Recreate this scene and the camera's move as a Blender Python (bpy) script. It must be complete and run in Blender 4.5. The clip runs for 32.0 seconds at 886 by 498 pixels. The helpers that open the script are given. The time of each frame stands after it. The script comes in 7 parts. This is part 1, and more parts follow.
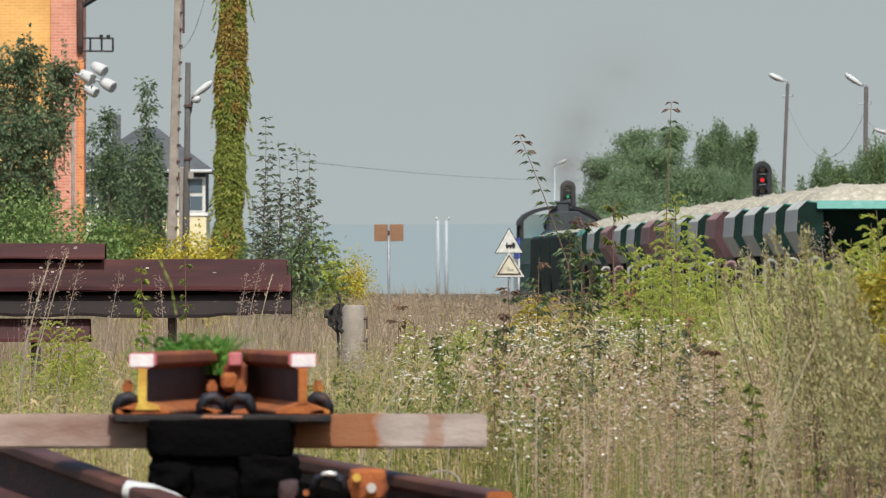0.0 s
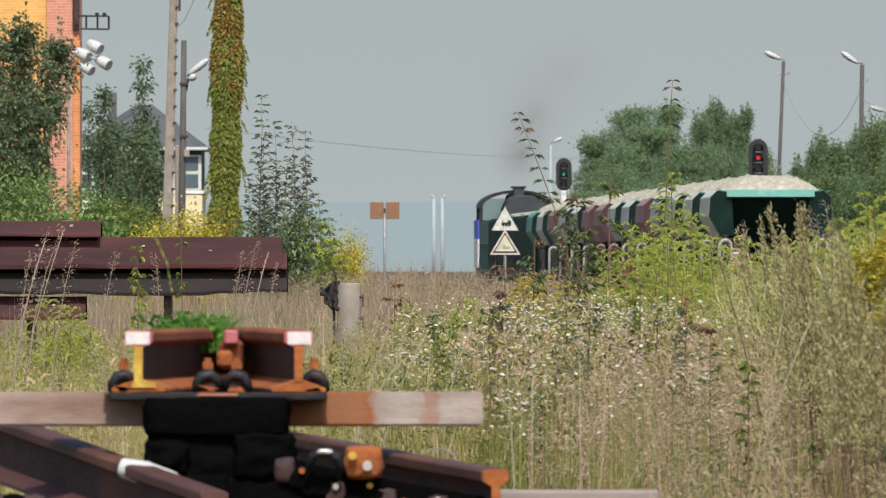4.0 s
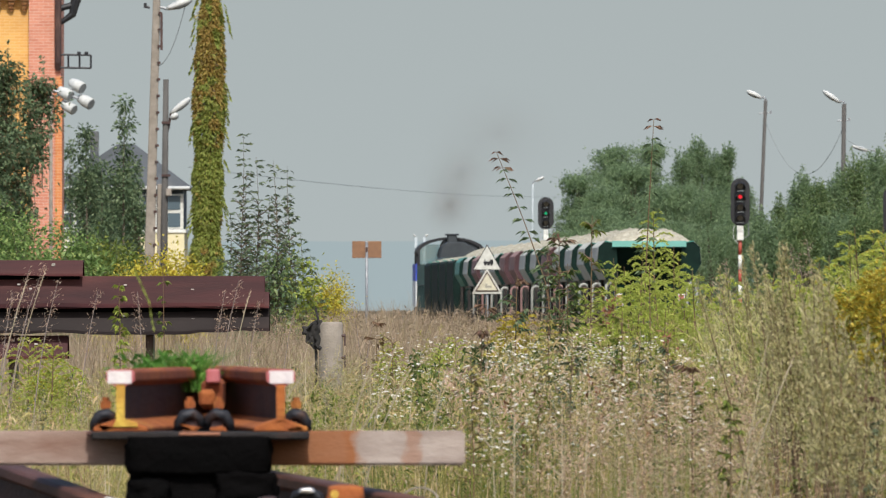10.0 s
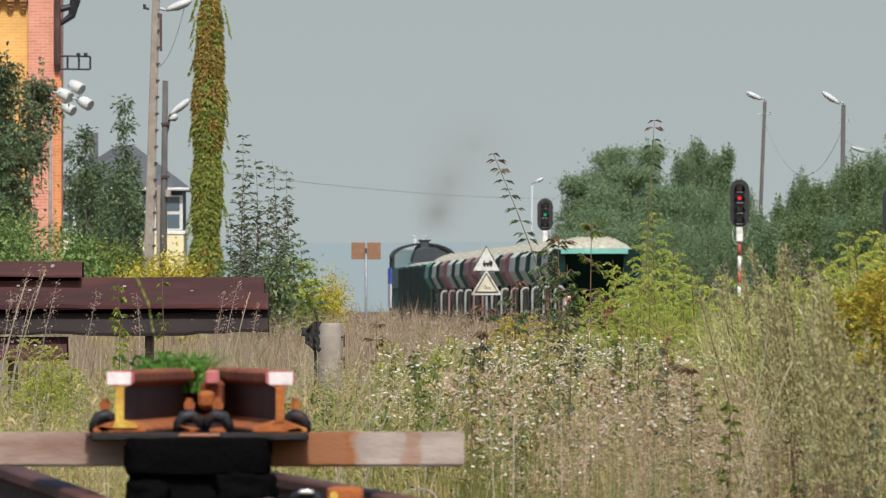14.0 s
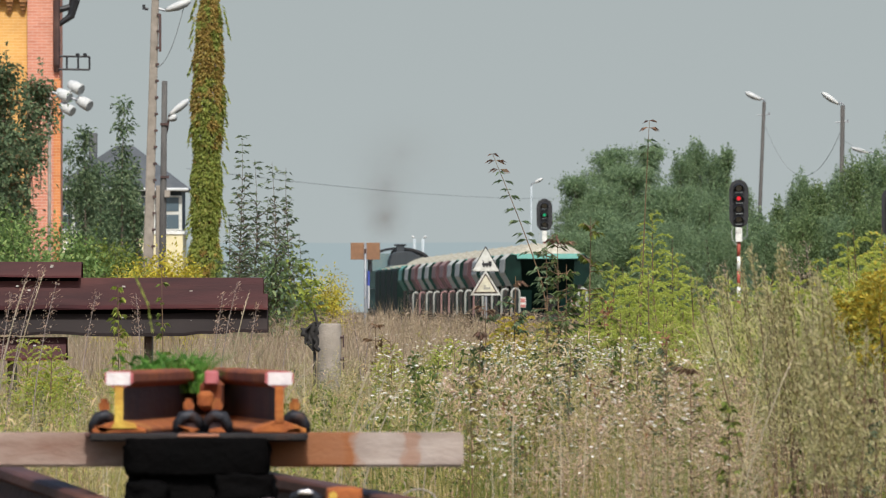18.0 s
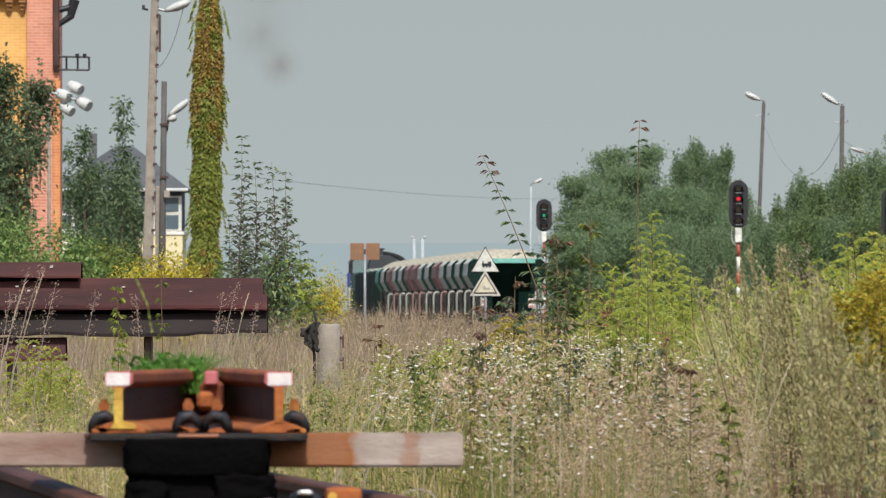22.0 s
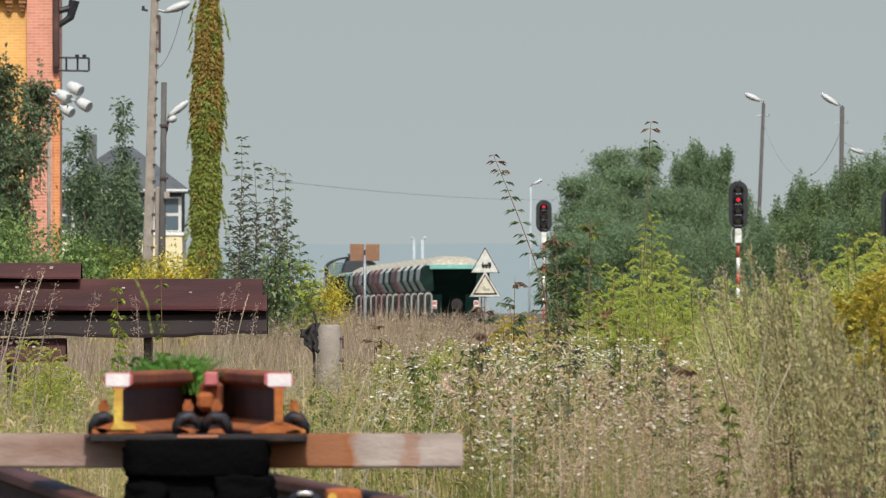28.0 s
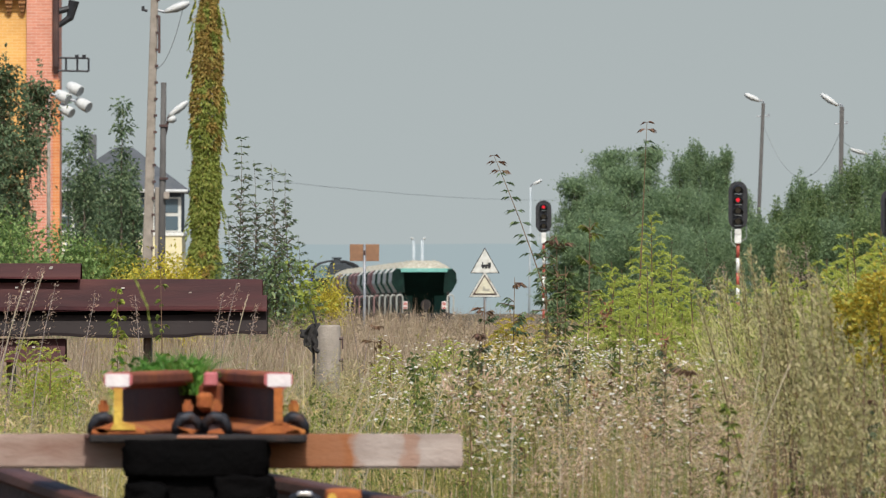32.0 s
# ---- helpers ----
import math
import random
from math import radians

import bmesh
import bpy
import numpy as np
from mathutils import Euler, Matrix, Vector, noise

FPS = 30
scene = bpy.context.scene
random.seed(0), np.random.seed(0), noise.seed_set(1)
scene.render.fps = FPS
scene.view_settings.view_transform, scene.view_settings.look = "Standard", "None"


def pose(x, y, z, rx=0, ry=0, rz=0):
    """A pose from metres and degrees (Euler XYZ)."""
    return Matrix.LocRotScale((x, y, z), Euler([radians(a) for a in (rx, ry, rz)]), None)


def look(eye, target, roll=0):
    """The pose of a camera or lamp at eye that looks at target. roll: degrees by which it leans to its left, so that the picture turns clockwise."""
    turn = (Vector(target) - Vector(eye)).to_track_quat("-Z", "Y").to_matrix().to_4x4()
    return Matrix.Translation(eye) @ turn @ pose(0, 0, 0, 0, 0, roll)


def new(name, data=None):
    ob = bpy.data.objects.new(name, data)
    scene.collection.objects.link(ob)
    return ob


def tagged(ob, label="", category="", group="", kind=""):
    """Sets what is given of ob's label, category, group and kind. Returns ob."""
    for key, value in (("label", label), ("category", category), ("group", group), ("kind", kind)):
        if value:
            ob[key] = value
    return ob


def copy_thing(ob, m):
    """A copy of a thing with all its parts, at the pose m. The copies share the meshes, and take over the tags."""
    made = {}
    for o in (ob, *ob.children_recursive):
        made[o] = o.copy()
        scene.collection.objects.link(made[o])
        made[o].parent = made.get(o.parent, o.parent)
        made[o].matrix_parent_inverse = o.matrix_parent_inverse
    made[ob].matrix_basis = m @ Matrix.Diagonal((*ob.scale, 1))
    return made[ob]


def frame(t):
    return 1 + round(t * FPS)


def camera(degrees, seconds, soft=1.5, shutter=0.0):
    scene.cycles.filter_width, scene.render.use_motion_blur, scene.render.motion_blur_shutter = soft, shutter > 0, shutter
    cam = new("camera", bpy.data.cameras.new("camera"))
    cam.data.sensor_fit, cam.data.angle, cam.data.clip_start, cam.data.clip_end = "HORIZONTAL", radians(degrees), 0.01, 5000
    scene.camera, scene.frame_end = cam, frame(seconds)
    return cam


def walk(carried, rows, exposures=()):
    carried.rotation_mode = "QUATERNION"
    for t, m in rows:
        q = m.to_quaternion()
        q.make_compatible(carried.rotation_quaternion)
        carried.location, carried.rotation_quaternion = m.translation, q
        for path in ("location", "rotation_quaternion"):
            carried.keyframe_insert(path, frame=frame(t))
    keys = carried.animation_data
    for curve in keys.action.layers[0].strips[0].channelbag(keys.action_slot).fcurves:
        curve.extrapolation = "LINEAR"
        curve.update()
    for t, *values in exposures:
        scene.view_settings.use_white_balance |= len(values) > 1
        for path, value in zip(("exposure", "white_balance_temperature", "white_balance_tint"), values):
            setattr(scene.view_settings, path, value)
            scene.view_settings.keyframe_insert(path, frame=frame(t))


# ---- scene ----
# The plan: the camera stands at the origin at eye height and looks along +y with a long lens.
# The railway runs past on its right and bends gently to the left; z = 0 is the top of the rails.
LENS = 4.4
EYE = 1.4
F = 784 / math.tan(radians(LENS / 2))
STEP = 1.3643          # metres of depth to one step of the plan

cam = camera(LENS, 32.0, soft=1.1)
cam.data.dof.use_dof, cam.data.dof.focus_distance, cam.data.dof.aperture_fstop = True, 82.0, 32.0
TURNS = [
    (0.0, 42.0, -33.8), (0.5, 40.2, -27.2), (1.0, 32.8, -34.2), (1.5, 20.0, -39.0), (2.0, 18.2, -48.2),
    (2.5, 20.0, -63.2), (3.0, 35.8, -73.8), (3.5, 38.8, -79.2), (5.5, 13.0, -39.5), (6.0, 64.2, -49.8),
    (6.5, 71.2, -39.2), (7.0, 52.0, -18.0), (7.5, 31.5, -6.8), (8.0, 18.8, 0.8), (8.5, 10.0, 2.0),
    (9.0, 3.5, -1.0), (9.5, 1.2, -2.8), (10.0, 3.0, -4.0), (11.0, 3.0, -2.5), (12.0, 2.0, -2.0),
    (14.0, 1.8, -1.8), (16.5, 0.8, -1.2), (18.0, 0.5, -1.2), (20.0, 0.0, 0.0), (22.0, -0.2, -0.5),
    (24.0, -1.0, 0.5), (27.5, -0.5, 1.0), (30.0, -0.5, 1.0), (32.0, -1.0, 1.5)]
walk(cam, [(t, pose(0, 0, EYE, 90 + math.degrees((105 + dy) / F), 0, math.degrees(dx / F))) for t, dx, dy in TURNS])


def at(bearing, rise, steps):
    """A place so many steps ahead, by its bearing and rise from the camera's point."""
    d = steps * STEP
    return Vector(((bearing - 784) * d / F, d, EYE + (546 - rise) * d / F))


# ---- light ----
SUN = Vector((0.08, -0.76, 0.86)).normalized()      # the way to the sun
elev, azim = math.asin(SUN.z), math.atan2(SUN.x, SUN.y)
world = bpy.data.worlds.new("world")
scene.world = world
world.use_nodes = True
wn = world.node_tree.nodes
sky = wn.new("ShaderNodeTexSky")
sky.sky_type = "NISHITA"
sky.sun_disc = False
sky.sun_elevation, sky.sun_rotation = elev, azim
sky.air_density, sky.dust_density, sky.ozone_density = 1.0, 3.0, 1.0
world.node_tree.links.new(sky.outputs[0], wn["Background"].inputs[0])
wn["Background"].inputs[1].default_value = 0.15
sun = new("sun", bpy.data.lights.new("sun", "SUN"))
sun.data.energy, sun.data.angle, sun.data.color = 3.75, radians(0.6), (1.0, 0.975, 0.93)
sun.matrix_world = look(SUN * 50, (0, 0, 0))


# ---- materials ----
def rgb(h):
    c = [int(h[i:i + 2], 16) / 255 for i in (0, 2, 4)]
    return tuple(x / 12.92 if x <= 0.04045 else ((x + 0.055) / 1.055) ** 2.4 for x in c) + (1,)


def base(name):
    m = bpy.data.materials.new(name)
    m.use_nodes = True
    return m, m.node_tree.nodes, m.node_tree.links, m.node_tree.nodes["Principled BSDF"]


def surface(name, col, col2=None, stain=None, scale=6.0, rough=0.7, metal=0.0, bump=0.3, stains=0.5, grain=60.0, stretch=(1, 1, 1)):
    """A worn surface: two tones by a coarse noise, stains by a second one, fine grain in the relief."""
    m, n, l, p = base(name)
    col2, stain = col2 or col, stain or col2 or col
    tc, mp = n.new("ShaderNodeTexCoord"), n.new("ShaderNodeMapping")
    mp.inputs["Scale"].default_value = stretch
    l.new(tc.outputs["Object"], mp.inputs[0])
    n1, n2, n3 = (n.new("ShaderNodeTexNoise") for _ in range(3))
    for q, s, d in ((n1, scale, 5), (n2, scale * 0.37 + 0.3, 6), (n3, grain, 3)):
        q.inputs["Scale"].default_value, q.inputs["Detail"].default_value = s, d
        l.new(mp.outputs[0], q.inputs["Vector"])
    mix = n.new("ShaderNodeMix")
    mix.data_type = "RGBA"
    mix.inputs[6].default_value, mix.inputs[7].default_value = rgb(col), rgb(col2)
    r1 = n.new("ShaderNodeValToRGB")
    r1.color_ramp.elements[0].position, r1.color_ramp.elements[1].position = 0.35, 0.65
    l.new(n1.outputs["Fac"], r1.inputs[0])
    l.new(r1.outputs[0], mix.inputs[0])
    mix2 = n.new("ShaderNodeMix")
    mix2.data_type = "RGBA"
    r2 = n.new("ShaderNodeValToRGB")
    r2.color_ramp.elements[0].position, r2.color_ramp.elements[1].position = 1 - stains - 0.06, 1 - stains + 0.12
    l.new(n2.outputs["Fac"], r2.inputs[0])
    l.new(r2.outputs[0], mix2.inputs[0])
    l.new(mix.outputs[2], mix2.inputs[6])
    mix2.inputs[7].default_value = rgb(stain)
    l.new(mix2.outputs[2], p.inputs["Base Color"])
    p.inputs["Roughness"].default_value, p.inputs["Metallic"].default_value = rough, metal
    if bump:
        b = n.new("ShaderNodeBump")
        b.inputs["Strength"].default_value, b.inputs["Distance"].default_value = bump, 0.01
        l.new(n3.outputs["Fac"], b.inputs["Height"])
        l.new(b.outputs[0], p.inputs["Normal"])
    return m


def foliage(name, *cols, through_light=0.42, rough=0.55):
    """Leaves and blades: each piece takes a tone of its own between the colours, and some light comes through."""
    m, n, l, p = base(name)
    g = n.new("ShaderNodeNewGeometry")
    ramp = n.new("ShaderNodeValToRGB")
    e = ramp.color_ramp.elements
    while len(e) < len(cols):
        e.new(0.5)
    for i, c in enumerate(cols):
        e[i].position, e[i].color = i / max(1, len(cols) - 1), rgb(c)
    l.new(g.outputs["Random Per Island"], ramp.inputs[0])
    l.new(ramp.outputs[0], p.inputs["Base Color"])
    p.inputs["Roughness"].default_value = rough
    p.inputs["Specular IOR Level"].default_value = 0.25
    t = n.new("ShaderNodeBsdfTranslucent")
    l.new(ramp.outputs[0], t.inputs[0])
    mix = n.new("ShaderNodeMixShader")
    mix.inputs[0].default_value = through_light
    l.new(p.outputs[0], mix.inputs[1])
    l.new(t.outputs[0], mix.inputs[2])
    l.new(mix.outputs[0], n["Material Output"].inputs[0])
    return m


def glow(name, col, strength):
    m, n, l, p = base(name)
    e = n.new("ShaderNodeEmission")
    e.inputs[0].default_value, e.inputs[1].default_value = rgb(col), strength
    l.new(e.outputs[0], n["Material Output"].inputs[0])
    return m


def glassy(name, col, rough=0.08):
    m, n, l, p = base(name)
    p.inputs["Base Color"].default_value, p.inputs["Roughness"].default_value = rgb(col), rough
    p.inputs["Specular IOR Level"].default_value = 0.8
    return m


def brickwork(name, c1, c2, mortar, scale=1.0):
    m, n, l, p = base(name)
    tc, mp = n.new("ShaderNodeTexCoord"), n.new("ShaderNodeMapping")
    mp.inputs["Rotation"].default_value = (radians(90), 0, 0)
    l.new(tc.outputs["Object"], mp.inputs[0])
    b = n.new("ShaderNodeTexBrick")
    for k, v in (("Color1", rgb(c1)), ("Color2", rgb(c2)), ("Mortar", rgb(mortar)), ("Scale", scale), ("Mortar Size", 0.008), ("Brick Width", 0.25), ("Row Height", 0.077)):
        b.inputs[k].default_value = v
    l.new(mp.outputs[0], b.inputs["Vector"])
    nz = n.new("ShaderNodeTexNoise")
    nz.inputs["Scale"].default_value, nz.inputs["Detail"].default_value = 1.3, 6
    l.new(tc.outputs["Object"], nz.inputs["Vector"])
    mx = n.new("ShaderNodeMix")
    mx.data_type, mx.blend_type = "RGBA", "MULTIPLY"
    mx.inputs[0].default_value = 0.45
    l.new(b.outputs[0], mx.inputs[6])
    rp = n.new("ShaderNodeValToRGB")
    rp.color_ramp.elements[0].position, rp.color_ramp.elements[0].color = 0.3, (0.68, 0.64, 0.62, 1)
    rp.color_ramp.elements[1].position = 0.62
    l.new(nz.outputs["Fac"], rp.inputs[0])
    l.new(rp.outputs[0], mx.inputs[7])
    l.new(mx.outputs[2], p.inputs["Base Color"])
    p.inputs["Roughness"].default_value = 0.9
    bp = n.new("ShaderNodeBump")
    bp.inputs["Strength"].default_value, bp.inputs["Distance"].default_value = 0.5, 0.01
    bp.invert = True
    l.new(b.outputs["Fac"], bp.inputs["Height"])
    l.new(bp.outputs[0], p.inputs["Normal"])
    return m


M_RUST = surface("rust", "8c4a2a", "733a25", "9c5628", 9, 0.85, 0.2, 0.6, 0.45)
M_RUST_DARK = surface("rust_dark", "43302c", "38282a", "5c3a2e", 8, 0.7, 0.3, 0.5, 0.4)
M_RUST_ORANGE = surface("rust_orange", "a5602c", "874826", "b98238", 12, 0.9, 0.1, 0.6, 0.4)
M_RUST_RED = surface("rust_red", "5c3c34", "4c322d", "6c483c", 5, 0.6, 0.2, 0.3, 0.4, stretch=(0.4, 1, 2))
M_PAINT_END = surface("paint_white_end", "d9d2cf", "c9bfbf", "b9847f", 20, 0.7, 0, 0.3, 0.25)
M_PAINT_PINK = surface("paint_pink", "b0686a", "a55558", "8a4034", 20, 0.7, 0, 0.3, 0.3)
# tar black, with the shade under and between things put into it
M_TAR_SHADE = surface("tar_and_shade", "090808", "070707", "0e0c0c", 8, 0.8, 0, 0.6, 0.4)
M_TIMBER = surface("weathered_beam", "93867f", "82756e", "855c48", 5, 0.85, 0, 0.2, 0.33, stretch=(0.8, 1, 2.5))
M_TAR_SHADE.node_tree.nodes["Principled BSDF"].inputs["Specular IOR Level"].default_value = 0.03
M_STAIN = surface("rust_stain", "8f5f48", "845844", "9c6c52", 9, 0.9, 0, 0.3, 0.4)
M_CLIP = surface("clip_steel", "2e3036", "222329", "4a3226", 30, 0.6, 0.4, 0.5, 0.35)
M_BRIGHT = surface("bright_steel", "e6e2de", "cfc9c4", "a89a90", 25, 0.3, 0.8, 0.2, 0.2)
M_SHEET = surface("painted_sheet", "3e1e1f", "2b1517", "4a2825", 3.2, 0.6, 0.05, 0.2, 0.5, stretch=(0.4, 1, 4.0))
M_SHEET.node_tree.nodes["Principled BSDF"].inputs["Specular IOR Level"].default_value = 0.2
M_SHEET_DARK = surface("weathered_sheet", "272120", "1e1919", "3a2e2b", 2.2, 0.55, 0.1, 0.15, 0.4, stretch=(0.5, 1, 0.8))
M_SHEET_DARK.node_tree.nodes["Principled BSDF"].inputs["Specular IOR Level"].default_value = 0.1
M_CONCRETE = surface("concrete", "9a9186", "8a8176", "7b7468", 6, 0.9, 0, 0.5, 0.4)
M_CONCRETE_POST = surface("post_concrete", "8f877c", "80786d", "9c9388", 7, 0.9, 0, 0.5, 0.4)
M_RUBBER = surface("rubber", "2a2826", "1f1e1d", "38332f", 12, 0.8, 0, 0.4, 0.4)
M_BOARD = surface("board_brown", "836045", "785840", "8f6c4e", 6, 0.7, 0, 0.3, 0.4)
M_GREY_STEEL = surface("galvanised", "8e9194", "7d8084", "9a9a96", 12, 0.5, 0.4, 0.2, 0.4)
M_WHITE = surface("white_paint", "dedfd8", "d0d0c8", "b8b4a8", 10, 0.5, 0, 0.1, 0.3)
M_BLACK = surface("black_paint", "222326", "1b1c1f", "2e2d2c", 10, 0.55, 0, 0.2, 0.3)
M_RED_BAND = surface("red_band", "ac5340", "9c4838", "b8705c", 8, 0.6, 0, 0.2, 0.3)
M_LAMP = surface("lamp_shell", "c2c4c1", "b5b7b4", "a3a39e", 12, 0.65, 0.0, 0.1, 0.3)
M_LAMP_DARK = surface("lamp_glass", "8f9494", "80878a", "9a9a94", 12, 0.2, 0.0, 0.1, 0.3)
M_GREEN_PAINT = surface("wagon_green", "1f4c45", "1b443e", "27564c", 3, 0.55, 0, 0.2, 0.4)
M_DARK_GREEN = surface("wagon_dark_green", "0d231e", "0b1d19", "132b25", 3, 0.7, 0, 0.2, 0.4)
M_DARK_GREEN.node_tree.nodes["Principled BSDF"].inputs["Specular IOR Level"].default_value = 0.15
M_TEAL = surface("wagon_teal", "42897c", "3b7f73", "62998e", 4, 0.55, 0, 0.2, 0.35)
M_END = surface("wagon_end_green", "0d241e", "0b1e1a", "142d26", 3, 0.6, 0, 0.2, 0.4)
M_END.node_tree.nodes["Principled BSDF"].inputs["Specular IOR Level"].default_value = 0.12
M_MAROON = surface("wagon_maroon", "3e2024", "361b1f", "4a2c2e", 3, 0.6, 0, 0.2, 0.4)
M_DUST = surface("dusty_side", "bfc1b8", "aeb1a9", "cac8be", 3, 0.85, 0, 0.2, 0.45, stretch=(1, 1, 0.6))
M_DUST_MAROON = surface("dusty_maroon", "937470", "866864", "a28a85", 3, 0.85, 0, 0.2, 0.4)
M_GRAVEL = surface("ballast", "aca795", "938e7d", "bcb7a5", 16, 0.95, 0, 1.0, 0.45, grain=22)
M_UNDER = surface("underframe", "2b2623", "221e1c", "3a322c", 5, 0.8, 0.1, 0.3, 0.4)
M_LOCO_BLUE = surface("loco_blue", "3a52c4", "334ab4", "4c62c6", 3, 0.5, 0, 0.1, 0.3)
M_LOCO_WHITE = surface("loco_white", "e6e7e7", "dcdddd", "c4c2bc", 3, 0.5, 0, 0.1, 0.3)
M_LOCO_DARK = surface("loco_dark", "1f3838", "1a3030", "2a4040", 3, 0.5, 0, 0.2, 0.4)
M_LOCO_ROOF = surface("loco_roof", "30363a", "282e32", "3c4144", 3, 0.6, 0, 0.2, 0.4)
M_WINDOW = glassy("window_glass", "55646c")
M_ROOF = surface("roof_felt", "55595c", "4c5053", "606260", 1.5, 0.85, 0, 0.3, 0.4)
M_DARKWALL = surface("dark_cladding", "414c55", "39444c", "4a5258", 3, 0.7, 0, 0.2, 0.4)
M_CREAM = surface("cream_render", "d9cfa8", "cfc49c", "bfb48e", 2, 0.9, 0, 0.3, 0.35)
M_PIPE = surface("downpipe", "4a3530", "3e2d2a", "5a443c", 4, 0.6, 0.1, 0.2, 0.4)
M_BRICK = brickwork("red_brick", "d08e74", "c48068", "cfa896")
M_BRICK_YELLOW = brickwork("yellow_brick", "deab62", "d6a158", "dcb47a")
M_GROUND = surface("soil_and_straw", "54482f", "463b27", "64573b", 2.0, 0.95, 0, 0.8, 0.45, grain=30)
M_BED = surface("track_ballast", "7d756a", "6c655c", "8a8276", 8, 0.95, 0, 1.0, 0.4, grain=20)
M_RAIL = surface("rail_steel", "5c4636", "4e3a2e", "6b5240", 8, 0.5, 0.5, 0.2, 0.4)
M_BARK = surface("bark", "6d6252", "574d40", "7d7364", 7, 0.9, 0, 0.8, 0.4, stretch=(1, 1, 0.3))
M_STEM = surface("weed_stem", "705a40", "5f4c38", "7f6c4e", 20, 0.8, 0, 0.2, 0.4)
M_GREYWOOD = surface("grey_timber", "54524f", "4a4845", "605e5a", 7, 0.9, 0, 0.6, 0.4, stretch=(1, 1, 0.3))
# white paint of far posts with the haze of distance mixed in
M_HAZE_WHITE = surface("haze_pale_paint", "a4adb0", "9ba4a7", "adb4b5", 3, 0.8, 0, 0, 0.4)
M_WIRE = surface("wire", "7f8586", "787e7f", "868a8a", 3, 0.6, 0.2, 0, 0.3)
L_STRAW = foliage("straw", "bda069", "dcbf89", "837347", "ebd3a7", "777843", "c2ab78", "f3e2be", "a18d59")
L_HAZE = foliage("seed_haze", "d2b988", "c6a87c", "dfca9e", "bbab6c", "ceac90", "aca860", "9ba152")
L_STRAW_FAR = foliage("far_straw", "ab967a", "baa58a", "96806a", "c8b59c", "a39472", "857258")
L_BUSH = foliage("fresh_bush", "6f8a4c", "7d9856", "617c44", "8ca464", "9aa860")
L_GREEN = foliage("weed_green", "667834", "77873c", "54672b", "8b9549", "9c9e56")
L_OLIVE = foliage("weed_olive", "a49c5c", "b8ad6a", "8e8c4e", "d0c180", "787a44")
L_DARK = foliage("tree_dark", "5b6f51", "687c59", "4f6349", "768762", "84936d")
L_MID = foliage("tree_mid", "6f865a", "7e9361", "617851", "8c9f6d", "99a777", through_light=0.5)
L_IVY = foliage("ivy", "94a252", "a4ae5e", "86964a", "aaa65a", "9aa456", "a0aa58", through_light=0.5)
L_IVY_RUST = foliage("rusty_ivy", "a88c50", "b49a58", "987c48", "a69c52", "bca662", "a0984e", through_light=0.5)
L_LIME = foliage("goldenrod_leaf", "929f48", "a4af50", "809040", "b6bb5a", "75873c", through_light=0.45)
L_FRESH = foliage("fresh_grass", "4c7c2e", "5a8c36", "406c28", "6e9a44", "7f9a50")
L_RED = foliage("autumn_leaf", "80624a", "705642", "8a6e54", "6c603f")
L_STALK = foliage("stalks", "cdbfa4", "a8835e", "d8ccb4", "8a6a4a", "b5a78c", "7d6a44", "c4a888")
# far leaves lightened: the haze before them is put into their tones
L_FAR = foliage("far_tree_hazed", "81986f", "8fa47a", "738a66", "9aae84", "687f5e", through_light=0.58)
L_TAN = foliage("tan_panicle", "c19e89", "d6bba4", "987a62", "e6d3be", "8d7a54")
L_DEEP = foliage("deep_weed", "536739", "607342", "475a35", "6f7e45", "405131")
L_WHITE = foliage("white_petal", "dedbd0", "cbc7ba", "eae7de", "d2c8b4", through_light=0.2)


